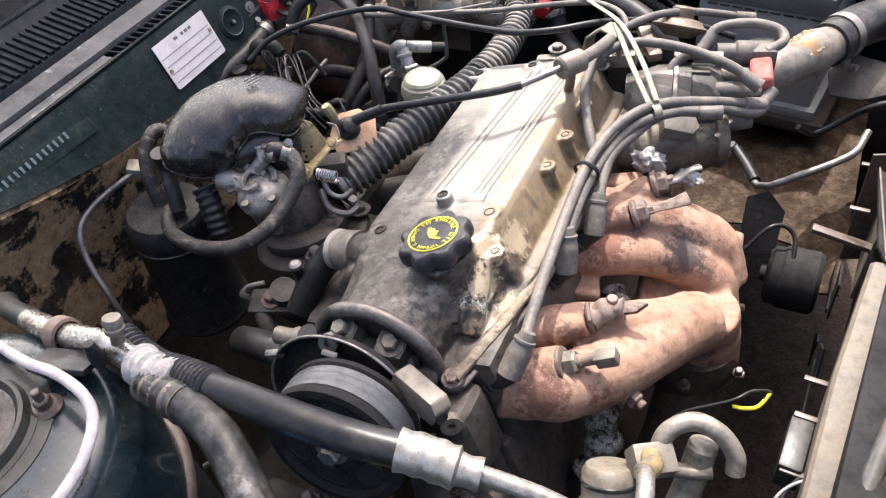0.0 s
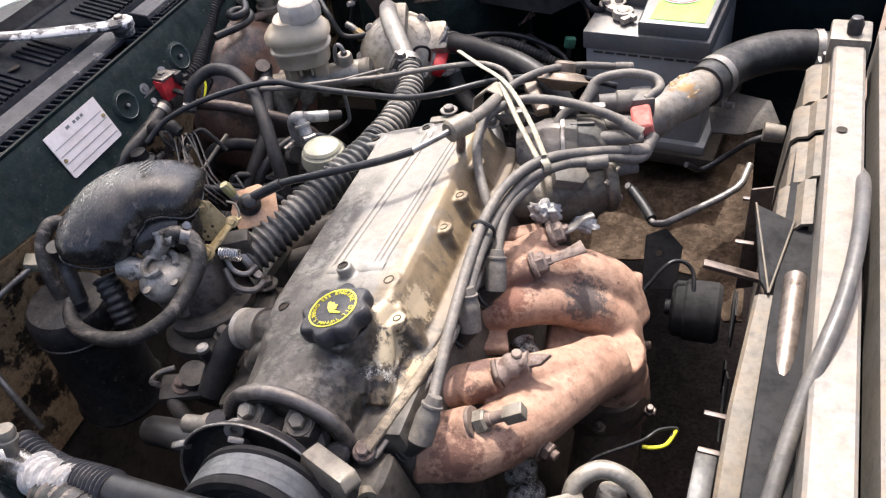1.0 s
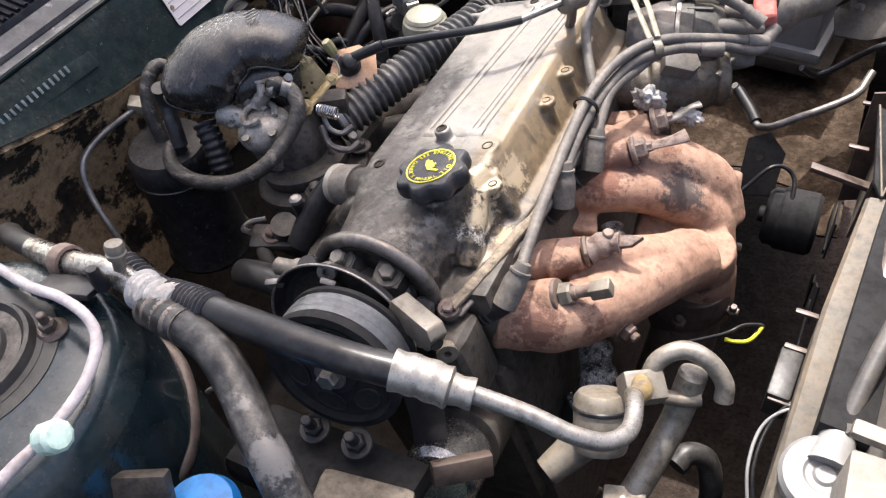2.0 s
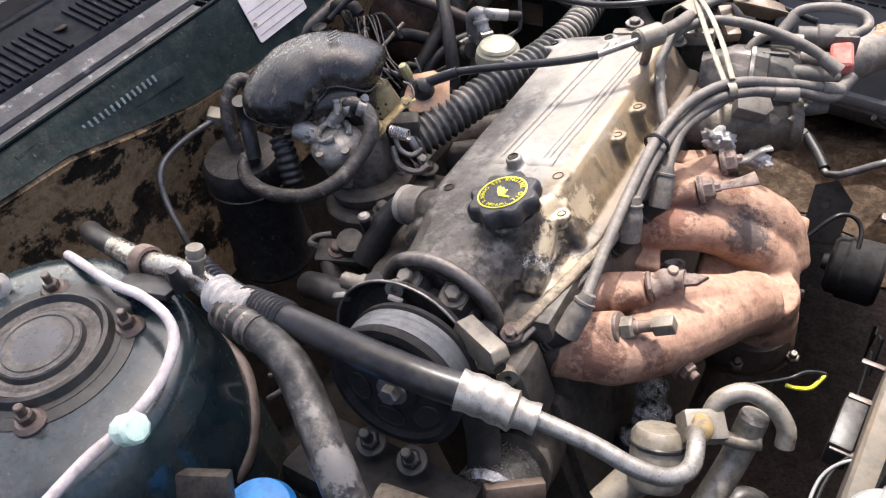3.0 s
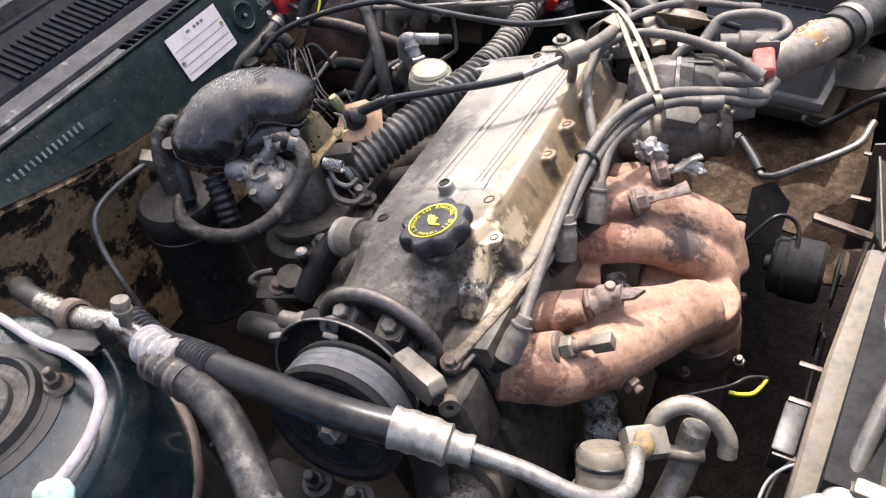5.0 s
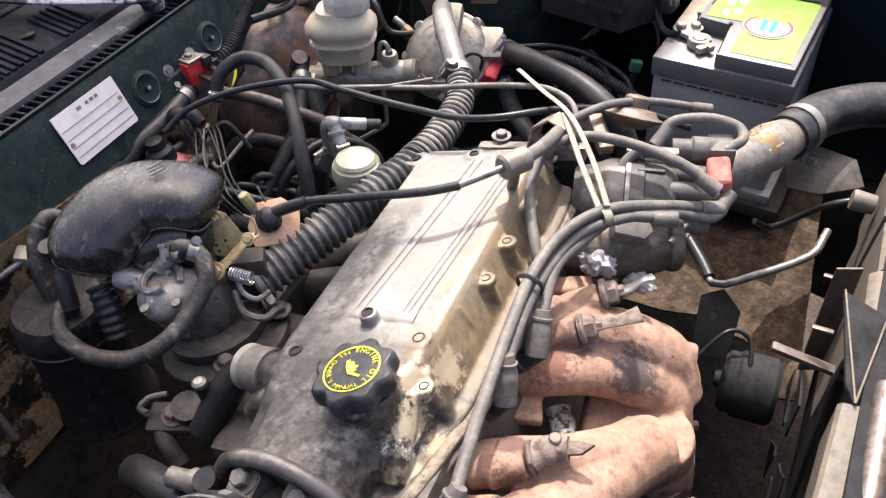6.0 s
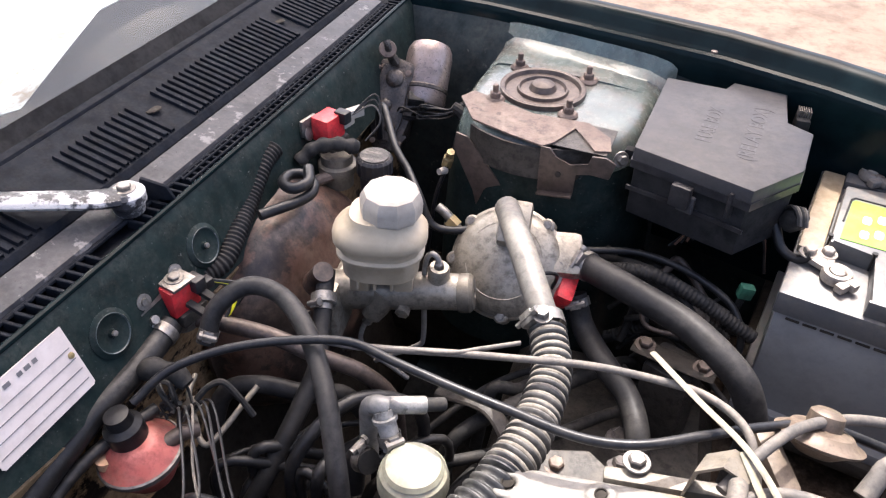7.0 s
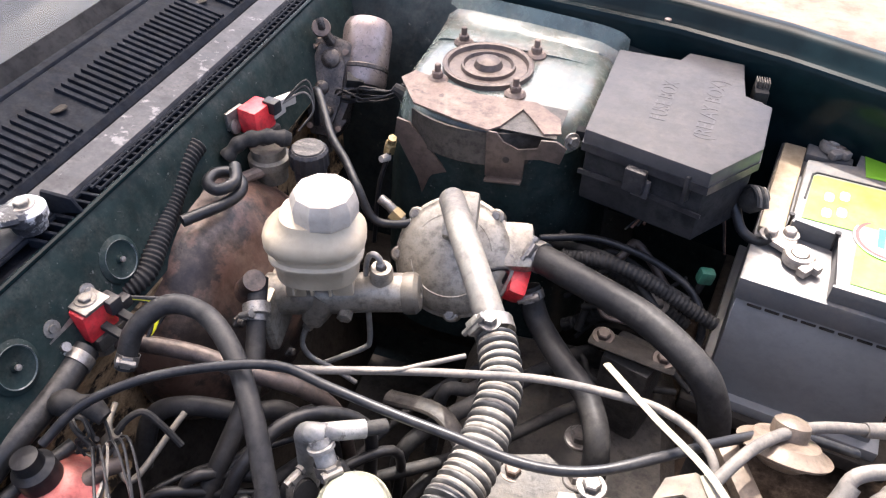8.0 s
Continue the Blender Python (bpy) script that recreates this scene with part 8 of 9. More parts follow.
sen = thing("temperature_sensor", "brass and black sensor plug at the engine front", "sensor")
part("brass", lathe([(0.010, 0), (0.0105, 0.010), (0.008, 0.014), (0.008, 0.028), (0.006, 0.03)], (0.292, -0.108, 0.748), (-0.95, -0.2, 0.1), 14), M_TANALU, sen)
part("plug", lathe([(0.011, -0.004), (0.012, 0.006), (0.009, 0.012)], (0.297, -0.107, 0.750), (0, -0.3, 1), 18), M_PLASTIC, sen)
hose("lower_hose", "black hose below the engine front", [(0.20, -0.10, 0.70), (0.24, -0.11, 0.72), (0.28, -0.12, 0.725), (0.30, -0.13, 0.70)], 0.014, M_RUBBER, "hose", 16)

# distributor
di = thing("distributor", "dusty grey-black distributor with lead sockets and a red boot", "distributor", (0.52, 0.31, 0.74))
DA = Vector((0.97, 0.20, 0.02)).normalized()
DC = Vector((0.515, 0.312, 0.757))
part("cap", lathe([(0.0385, -0.012), (0.042, -0.010), (0.042, 0.004), (0.040, 0.006), (0.039, 0.022), (0.034, 0.034), (0.022, 0.039), (0.0, 0.040)], DC, DA, 36), M_DISTCAP, di)
part("body", lathe([(0.030, -0.062), (0.036, -0.040), (0.040, -0.030), (0.041, -0.014)], DC, DA, 32), M_SOOT, di, "sooty alloy body")
part("cap_band", lathe([(0.0418, -0.0135), (0.0432, -0.013), (0.0432, -0.009), (0.0418, -0.0085)], DC, DA, 36, ring=True), M_STEEL, di)
for dy, dz, L in ((-0.026, -0.004, 0.058), (-0.012, 0.024, 0.060), (0.014, 0.026, 0.054), (0.028, 0.004, 0.050), (0.0, -0.024, 0.05)):
    q = DC + DA * 0.016 + Vector((0, dy, dz))
    part("socket", lathe([(0.0082, 0), (0.0076, 0.014), (0.0096, 0.015), (0.0102, 0.030), (0.0094, 0.034), (0.0080, L - 0.006), (0.0062, L)], q, DA, 16), M_LEAD, di, "grey rubber lead socket")
for k in range(3):
    a = radians(40 + 45 * k)
    part("cap_rib", boxed((0.026, 0.004, 0.005), DC + DA * 0.010 + Vector((0, -0.040 * math.cos(a), 0.040 * math.sin(a))), (math.degrees(-a) + 90, 0, 11), 0.001), M_DISTCAP, di)
part("red_boot", boxed((0.022, 0.036, 0.030), (0.586, 0.334, 0.786), (10, -10, 12), 0.006, 3), M_REDBOOT, di, "faded red rubber boot")
part("side_block", lathe([(0.010, 0), (0.0105, 0.018), (0.0135, 0.020), (0.0135, 0.036), (0.011, 0.042)], (0.535, 0.352, 0.798), (0.95, 0.28, -0.05), 18), M_LEAD, di, "grey coil lead boot")
part("side_block", boxed((0.026, 0.030, 0.026), (0.580, 0.366, 0.794), (0, 0, 16), 0.005), M_LEAD, di, "square grey boot")
part("clip", boxed((0.05, 0.010, 0.006), (0.520, 0.336, 0.802), (0, 0, 12), 0.002), M_STEEL, di)
vp = thing("vacuum_advance", "dusty brown vacuum capsule with a grey cap", "vacuum capsule")
part("disc", lathe([(0.014, -0.012), (0.024, -0.005), (0.031, -0.002), (0.032, 0.0), (0.026, 0.002), (0.022, 0.007), (0.012, 0.009)], (0.488, 0.388, 0.804), (0.05, 0.5, 0.86), 32), M_CAPSULE, vp)
part("top_cap", lathe([(0.0125, 0), (0.013, 0.004), (0.0122, 0.010), (0.009, 0.0125), (0, 0.013)], (0.4885, 0.3925, 0.8115), (0.05, 0.5, 0.86), 24), M_CAPSULE, vp)
part("link", boxed((0.016, 0.05, 0.012), (0.462, 0.362, 0.793), (10, 0, 30), 0.003), M_CAPSULE, vp)
fe = thing("cable_ferrule", "grey cable adjuster clamped in a bracket", "ferrule")
part("barrel", lathe([(0.0105, -0.014), (0.0115, -0.013), (0.0115, 0.012), (0.009, 0.014)], (0.419, 0.218, 0.846), (-0.5, -0.8, 0.05), 22), M_TANALU, fe)
part("rod", tube([(0.424, 0.226, 0.845), (0.432, 0.262, 0.838), (0.434, 0.302, 0.828)], 0.0065, 12), M_LEAD, fe)
part("strap", sheet([[(0.402, 0.300, 0.80), (0.408, 0.318, 0.80)], [(0.406, 0.304, 0.825), (0.412, 0.322, 0.825)], [(0.422, 0.306, 0.836), (0.428, 0.324, 0.836)], [(0.440, 0.304, 0.830), (0.446, 0.322, 0.830)], [(0.446, 0.302, 0.81), (0.452, 0.320, 0.81)]], 0.002), M_TANALU, fe, "curved tan strap")
part("stem", tube([(0.41, 0.235, 0.80), (0.416, 0.226, 0.82), (0.419, 0.220, 0.838)], 0.005, 10), M_RUST, fe)

# gas filter
gf = thing("gas_filter", "pale metal gas filter bowl with hose elbows", "gas filter", (0.215, 0.282, 0.70))
part("bowl", lathe([(0.021, -0.05), (0.025, -0.045), (0.026, -0.012), (0.028, -0.010), (0.028, -0.004), (0.026, 0.004), (0.019, 0.010), (0.0, 0.012)], (0.216, 0.277, 0.752), (0, 0, 1), 32), M_FILTERLID, gf)
part("top", lathe([(0.0235, 0), (0.021, 0.0035), (0.012, 0.006), (0, 0.0065)], (0.216, 0.277, 0.7600), (0, 0, 1), 32), M_FILTERLID, gf, "greenish cream domed lid")
part("tee", tube([(0.160, 0.312, 0.700), (0.161, 0.312, 0.745), (0.163, 0.310, 0.768), (0.172, 0.306, 0.780), (0.182, 0.308, 0.780)], 0.0078, 14), M_FITTING, gf, "grey plastic tee fitting")
part("tee_arm", tube([(0.174, 0.306, 0.780), (0.190, 0.317, 0.776), (0.204, 0.327, 0.772)], 0.0072, 14), M_FITTING, gf)
part("tee_end", tube([(0.203, 0.326, 0.7725), (0.212, 0.333, 0.770), (0.216, 0.337, 0.768)], 0.0058, 12), M_MATT, gf, "black hose end")
part("stem", tube([(0.178, 0.304, 0.778), (0.184, 0.299, 0.768), (0.192, 0.292, 0.752)], 0.0080, 14), M_FITTING, gf)
part("stem_collar", lathe([(0.0082, -0.002), (0.0102, -0.0015), (0.0102, 0.0015), (0.0082, 0.002)], (0.181, 0.3015, 0.773), (-0.35, 0.25, 0.9), 18, ring=True), M_FITTING, gf)
part("side_hose", tube([(0.178, 0.278, 0.745), (0.164, 0.284, 0.735), (0.160, 0.28, 0.70)], 0.010, 14), M_RUBBER, gf)
band_clamp(gf, (0.188, 0.295, 0.760), (-0.35, 0.3, 0.9), 0.0090, 0.009, M_STEEL)
band_clamp(gf, (0.172, 0.281, 0.742), (0.8, -0.2, 0.4), 0.0102, 0.008, M_STEEL)

# diaphragm valve by the firewall
dv = thing("diaphragm_valve", "red-brown diaphragm valve with a black rubber cap", "valve")
part("dish", lathe([(0.020, -0.03), (0.030, -0.012), (0.034, -0.004), (0.034, 0.0), (0.030, 0.003), (0.022, 0.014), (0.015, 0.018)], (-0.006, 0.228, 0.722), (-0.1, -0.1, 1), 32), M_REDRUST, dv)
part("cap", lathe([(0.016, 0), (0.016, 0.018), (0.011, 0.022), (0.010, 0.032), (0, 0.034)], (-0.012, 0.228, 0.736), (-0.1, -0.1, 1), 24), M_RUBBER, dv, "black rubber cap")
part("flange", lathe([(0.007, -0.004), (0.007, 0.004)], (-0.022, 0.207, 0.726), (0, 0, 1), 14), M_ORANGE, dv)
part("spigot", tube([(0.012, 0.238, 0.730), (0.020, 0.252, 0.732), (0.026, 0.262, 0.728)], 0.0068, 12), M_BRKT, dv)
part("rim_band", lathe([(0.0335, -0.004), (0.0352, -0.003), (0.0352, 0.001), (0.0335, 0.002)], (-0.006, 0.228, 0.722), (-0.1, -0.1, 1), 32, ring=True), M_STEEL, dv, "bare crimped rim")


# solenoid valves on the firewall
def solenoid(x, y, z, turn, extra):
    s = thing("gas_solenoid", "red plastic gas solenoid valve with a steel cover", "solenoid", (x, y, z), "gas solenoids")
    rot = Matrix.Translation((x, y, z)) @ Matrix.Rotation(radians(turn), 4, "Z") @ Matrix.Scale(0.84, 4)
    bm = bmesh.new()
    box(bm, (0.028, 0.036, 0.034), rot, 0.003)
    part("coil", bm, M_RED, s)
    bm = bmesh.new()
    box(bm, (0.032, 0.030, 0.004), rot @ pose(0, 0, 0.019), 0.001)
    box(bm, (0.003, 0.03, 0.03), rot @ pose(-0.0155, 0, 0.004), 0.001)
    if extra:
        bm.free()
        part("white_plug", boxed((0.010, 0.036, 0.011), rot @ Vector((0.010, 0.032, 0.006)), (0, 0, turn - 20), 0.002), M_CAP, s, "white wire plug")
    else:
        part("cover", bm, M_STEEL, s, "dusty steel yoke")
        hexbolt(s, rot @ Vector((0, 0, 0.021)), (0, 0, 1), 0.0055, 0.004, M_STEEL)
    bm = bmesh.new()
    box(bm, (0.012, 0.022, 0.012), rot @ pose(0.010, 0.026, -0.002), 0.002)
    part("plug", bm, M_CAP if extra else M_PLASTIC, s, "wire plug")
    part("base", lathe([(0.013, -0.036), (0.014, -0.018)], rot @ Vector((0, 0, 0)), (0, 0, 1), 18), M_STEEL, s)
    part("ear", lathe([(0.007, -0.002), (0.0075, 0.001), (0.003, 0.002)], rot @ Vector((-0.012, -0.026, -0.004)), (1, 0, 0.3), 16), M_STEEL, s)
    part("ear", boxed((0.004, 0.024, 0.020), rot @ Vector((-0.017, -0.020, 0.004)), (0, 0, turn), 0.001), M_STEEL, s, "zinc mounting ear")
    part("black_clip", boxed((0.016, 0.012, 0.014), rot @ Vector((0.014, 0.014, 0.012)), (0, 0, turn), 0.002), M_PLASTIC, s, "black connector")
    part("black_foot", boxed((0.024, 0.030, 0.014), rot @ Vector((0.004, 0.004, -0.024)), (0, 0, turn), 0.003), M_BLOCK, s)
    return s


s1 = solenoid(-0.040, 0.342, 0.790, -10, False)
for k in range(4):
    part("wire", tube([(-0.03, 0.37, 0.788), (-0.012 + 0.004 * k, 0.376 + 0.003 * k, 0.780), (-0.004, 0.360 + 0.006 * k, 0.765), (-0.01, 0.34, 0.755)], 0.0018, 6), M_YELLOWWIRE if k == 1 else M_RUBBER, s1)
part("pipe_stub", tube([(-0.040, 0.342, 0.765), (-0.042, 0.33, 0.762), (-0.038, 0.318, 0.768)], 0.0085, 12), M_RUBBER, s1)
for y, z in ((0.351, 0.806), (0.309, 0.805)):
    part("ear_washer", lathe([(0.0070, -0.002), (0.0072, 0.0006), (0.0036, 0.0008), (0.0034, 0.0028), (0.0, 0.003)], (-0.046, y, z), (0.94, -0.1, 0.34), 14), M_STEEL, s1, "bare zinc ear with its screw")
part("prong", boxed((0.020, 0.007, 0.005), (-0.018, 0.352, 0.790), (0, 10, -8), 0.001), M_MATT, s1)
part("prong", boxed((0.020, 0.007, 0.005), (-0.018, 0.338, 0.784), (0, 10, -8), 0.001), M_MATT, s1)
part("mount_plate", boxed((0.003, 0.060, 0.020), (-0.0485, 0.330, 0.804), (0, -20, 0), 0.001), M_STEEL, s1, "zinc mounting plate")
s2 = solenoid(-0.036, 0.612, 0.820, -10, True)
for k in range(3):
    part("wire", tube([(-0.02, 0.635, 0.825), (0.0, 0.65 + 0.004 * k, 0.835 + 0.005 * k), (0.012, 0.645, 0.82), (0.0, 0.63, 0.80)], 0.0011, 6), (M_LEAD, M_MATT, M_MATT)[k], s2)
sv = thing("gas_valve_body", "golden brown valve body with a black hose", "valve", (-0.02, 0.60, 0.76))
part("body", lathe([(0.017, -0.03), (0.018, -0.012), (0.022, -0.010), (0.022, -0.002), (0.018, 0.0), (0.018, 0.010)], (-0.021, 0.601, 0.785), (0, 0, 1), 24), M_TANALU, sv)
part("hose_loop", tube([(-0.045, 0.56, 0.80), (-0.034, 0.575, 0.812), (-0.014, 0.592, 0.813), (0.004, 0.605, 0.806)], lambda s: 0.0078 + 0.0012 * math.sin(s * 30), 12, wobble=0.15), M_MATT, sv)
part("pipe", tube([(-0.02, 0.585, 0.775), (-0.035, 0.56, 0.775), (-0.045, 0.53, 0.775)], 0.0065, 10), M_RUST, sv)
bc = thing("clutch_reservoir", "small reservoir with a black ribbed cap", "reservoir", (0.024, 0.604, 0.75))
part("body", lathe([(0.016, -0.045), (0.017, 0.0)], (0.024, 0.604, 0.782), (0, 0, 1), 24), M_PLASTIC, bc)
part("cap", lathe([(0.0195, 0), (0.0205, 0.002), (0.0205, 0.018), (0.018, 0.021), (0.004, 0.0215)], (0.024, 0.604, 0.780), (0, 0, 1), 40, lobes=20, depth=0.05), M_PLASTIC, bc)
part("dusty_top", lathe([(0.0165, 0), (0.016, 0.001)], (0.024, 0.604, 0.8015), (0, 0, 1), 24), M_CRACKED, bc, "dusty cap top")

# brake booster, master cylinder, reservoir
bo = thing("brake_booster", "rusty brown vacuum brake booster on the firewall", "brake booster", (0.0, 0.47, 0.6))
BC, BA = Vector((0.002, 0.500, 0.668)), Vector((0.93, -0.10, 0.12)).normalized()
part("shell", lathe([(0.105, -0.09), (0.120, -0.07), (0.126, -0.045), (0.132, -0.042), (0.132, -0.036), (0.126, -0.032), (0.122, -0.012), (0.112, 0.002), (0.106, 0.005), (0.090, 0.017), (0.084, 0.018), (0.055, 0.027), (0.040, 0.034), (0.030, 0.036)], BC, BA, 56), M_BOOSTER, bo, sharp=50)
part("vacuum_stub", lathe([(0.014, -0.01), (0.012, 0.008), (0.010, 0.03)], (0.035, 0.452, 0.745), (0.45, -0.35, 0.8), 18), M_BOOSTER, bo)
for a in (30, 150, 270):
    m = axis_matrix(BC + BA * 0.02, BA)
    hexbolt(bo, m @ Vector((0.06 * math.cos(radians(a)), 0.06 * math.sin(radians(a)), 0)), BA, 0.007, 0.007, M_SOOT, True, "nut", 0.006)
part("hose_band", lathe([(0.0108, -0.006), (0.0125, -0.005), (0.0125, 0.005), (0.0108, 0.006)], (0.055, 0.428, 0.747), (0.45, -0.85, -0.5), 20), M_BRIGHT, bo, "spring clip")
mc = thing("brake_master_cylinder", "dusty alloy brake master cylinder", "master cylinder", (0.1, 0.49, 0.69))
part("bore", tube([(0.030, 0.487, 0.705), (0.08, 0.497, 0.712), (0.125, 0.509, 0.718), (0.168, 0.520, 0.722)], lambda s: 0.021 - 0.002 * s, 22), M_PUMP, mc)
part("end_cap", lathe([(0.0195, 0), (0.0205, 0.003), (0.0205, 0.012), (0.017, 0.016), (0.005, 0.017), (0.004, 0.014)], (0.160, 0.5175, 0.7205), (0.9, 0.25, 0.12), 24), M_TANALU, mc)
part("flange", boxed((0.012, 0.085, 0.055), (0.040, 0.488, 0.697), (0, -8, 12), 0.006), M_PUMP, mc)
part("pipe_boss", lathe([(0.0135, -0.022), (0.0115, -0.004), (0.0112, 0.010), (0.0095, 0.013), (0.0055, 0.013), (0.005, 0.008)], (0.1395, 0.513, 0.740), (0.05, -0.1, 0.99), 20), M_PUMP, mc)
part("union_nut", lathe([(0.0052, 0.0), (0.0052, 0.007), (0.003, 0.009)], (0.1395, 0.513, 0.749), (0.0, 0.0, 1), 6), M_STEEL, mc)
part("stop_screw", lathe([(0.0075, -0.004), (0.0075, 0.006), (0.005, 0.007)], (0.112, 0.486, 0.706), (0.1, -0.8, -0.2), 6), M_PUMP, mc)
part("lower_boss", lathe([(0.0165, -0.016), (0.0135, 0.006), (0.0105, 0.018), (0.0085, 0.019)], (0.083, 0.488, 0.703), (-0.35, -0.35, -0.85), 18), M_PUMP, mc)
part("lower_nut", lathe([(0.0055, 0.0), (0.0055, 0.008)], (0.0755, 0.4815, 0.686), (-0.35, -0.35, -0.85), 6), M_STEEL, mc)
re = thing("brake_fluid_reservoir", "cream translucent brake fluid reservoir with a white cap", "reservoir", (0.08, 0.49, 0.73))


def rounded(rx, ry, z, cx, cy, turn, n=32, power=2.6):
    out = []
    for i in range(n):
        a = 2 * math.pi * i / n
        c, s = math.cos(a), math.sin(a)
        x, y = rx * abs(c) ** (2 / power) * (1 if c >= 0 else -1), ry * abs(s) ** (2 / power) * (1 if s >= 0 else -1)
        t = radians(turn)
        out.append((cx + x * math.cos(t) - y * math.sin(t), cy + x * math.sin(t) + y * math.cos(t), z))
    return out


bm = bmesh.new()
rings(bm, [rounded(rx * 0.93, ry * 0.95, z if z > 0.79 else 0.79 + (z - 0.79) * 0.66, 0.085, 0.493, 18) for rx, ry, z in ((0.034, 0.028, 0.728), (0.041, 0.033, 0.732), (0.042, 0.034, 0.762), (0.047, 0.037, 0.766), (0.047, 0.037, 0.770), (0.043, 0.034, 0.773), (0.044, 0.035, 0.784), (0.050, 0.039, 0.790), (0.050, 0.039, 0.798), (0.045, 0.036, 0.804), (0.038, 0.032, 0.809), (0.033, 0.030, 0.813), (0.031, 0.028, 0.819))])
part("tank", bm, M_RES, re, sharp=50)
part("cap", lathe([(0.0285, -0.004), (0.0300, -0.001), (0.0305, 0.010), (0.0295, 0.015), (0.0260, 0.0215), (0.0225, 0.0228), (0.012, 0.0225), (0.0, 0.0230)], (0.095, 0.497, 0.820), (0.02, 0.0, 1), 10), M_CAP, re, "white faceted screw cap", sharp=20)
part("foot", boxed((0.02, 0.02, 0.022), (0.067, 0.481, 0.738), (0, 0, 18), 0.003), M_RES, re)
part("foot", boxed((0.02, 0.02, 0.020), (0.108, 0.496, 0.738), (0, 0, 18), 0.003), M_RES, re)
for k in range(3):
    part("tank_fin", boxed((0.003, 0.006, 0.014), (0.072 + 0.016 * k, 0.466 + 0.005 * k, 0.745), (0, 0, 18), 0.001), M_RES, re)

# gas vaporizer
va = thing("gas_vaporizer", "round dusty alloy gas vaporizer with hose fittings", "vaporizer", (0.18, 0.60, 0.65))
VC, VA = Vector((0.188, 0.590, 0.716)), Vector((-0.02, -0.72, 0.69)).normalized()
part("drum", lathe([(0.056, -0.045), (0.060, -0.038), (0.060, -0.010), (0.063, -0.008), (0.063, 0.002), (0.060, 0.004), (0.059, 0.008), (0.049, 0.016), (0.028, 0.021), (0.0, 0.023)], VC, VA, 56), M_PUMP, va, sharp=40)
m = axis_matrix(VC, VA)
for k in range(8):
    a = radians(45 * k + 12)
    q = m @ Vector((0.059 * math.cos(a), 0.059 * math.sin(a), 0.002))
    part("lug", lathe([(0.008, -0.014), (0.008, 0.004), (0.006, 0.006)], q, VA, 14), M_PUMP, va)
    part("screw", lathe([(0.0045, 0), (0.004, 0.003), (0.001, 0.0032)], q + VA * 0.005, VA, 10), M_STEEL, va)
for a0, a1, r in ((20, 150, 0.042), (200, 330, 0.042), (30, 140, 0.026)):
    part("cast_web", tube([m @ Vector((r * math.cos(radians(a0 + (a1 - a0) * i / 8)), r * math.sin(radians(a0 + (a1 - a0) * i / 8)), 0.0185 - 0.16 * (r - 0.026))) for i in range(9)], 0.0022, 8, 2), M_PUMP, va)
part("outlet_block", boxed((0.05, 0.05, 0.042), (0.238, 0.612, 0.722), (30, 0, 15), 0.008), M_PUMP, va)
part("outlet", lathe([(0.013, 0), (0.013, 0.02), (0.0145, 0.022), (0.013, 0.03)], (0.248, 0.615, 0.726), (0.85, -0.3, -0.05), 18), M_STEEL, va)
part("red_coil", boxed((0.020, 0.034, 0.030), (0.254, 0.590, 0.700), (25, 20, 10), 0.006), M_RED, va, "red plastic solenoid")
part("inlet", tube([(0.120, 0.618, 0.722), (0.105, 0.622, 0.734), (0.092, 0.625, 0.740)], 0.0055, 12), M_BRIGHT, va, "steel inlet union")
part("inlet_nut", lathe([(0.009, 0), (0.009, 0.012)], (0.118, 0.618, 0.723), (-0.85, 0.2, 0.5), 6), M_GOLD, va)
part("outlet_pad", boxed((0.034, 0.05, 0.02), (0.19, 0.60, 0.762), (35, 0, 10), 0.006), M_PUMP, va)
part("wire_loop", tube([(0.225, 0.552, 0.735), (0.240, 0.556, 0.745), (0.248, 0.572, 0.73), (0.24, 0.575, 0.70)], 0.0022, 8), M_RUBBER, va)

# wiper motor
wm = thing("wiper_motor", "rusty cylindrical wiper motor with black linkage", "wiper motor", (-0.03, 0.85, 0.75))
CAN = (-0.12, 0.66, 0.74)
part("can", lathe([(0.028, -0.062), (0.0305, -0.056), (0.0305, 0.006), (0.0290, 0.014), (0.025, 0.021), (0.018, 0.024), (0.004, 0.025)], (-0.016, 0.850, 0.800), CAN, 36), M_MOTORCAN, wm)
part("can_seam", lathe([(0.0302, -0.0035), (0.0314, -0.002), (0.0314, 0.002), (0.0302, 0.0035)], Vector((-0.016, 0.850, 0.800)) - Vector(CAN) * 0.040, CAN, 36, ring=True), M_OILY, wm)
GEAR = pose(-0.043, 0.784, 0.764, 55, 0, 14) @ Matrix.Diagonal((1.3, 1.1, 1.2, 1))
part("gearbox", prism([(-0.014, -0.055), (0.010, -0.058), (0.021, -0.040), (0.022, 0.0), (0.028, 0.025), (0.022, 0.047), (0.0, 0.056), (-0.019, 0.046), (-0.023, 0.02), (-0.019, -0.02)], -0.022, 0.004, GEAR, 0.005), M_OILY, wm, "oily cast gearbox")
part("gear_cover", prism([(-0.010, -0.045), (0.008, -0.046), (0.015, -0.020), (0.018, 0.022), (0.010, 0.040), (-0.008, 0.044), (-0.015, 0.020), (-0.013, -0.02)], 0.004, 0.009, GEAR, 0.002), M_OILY, wm)
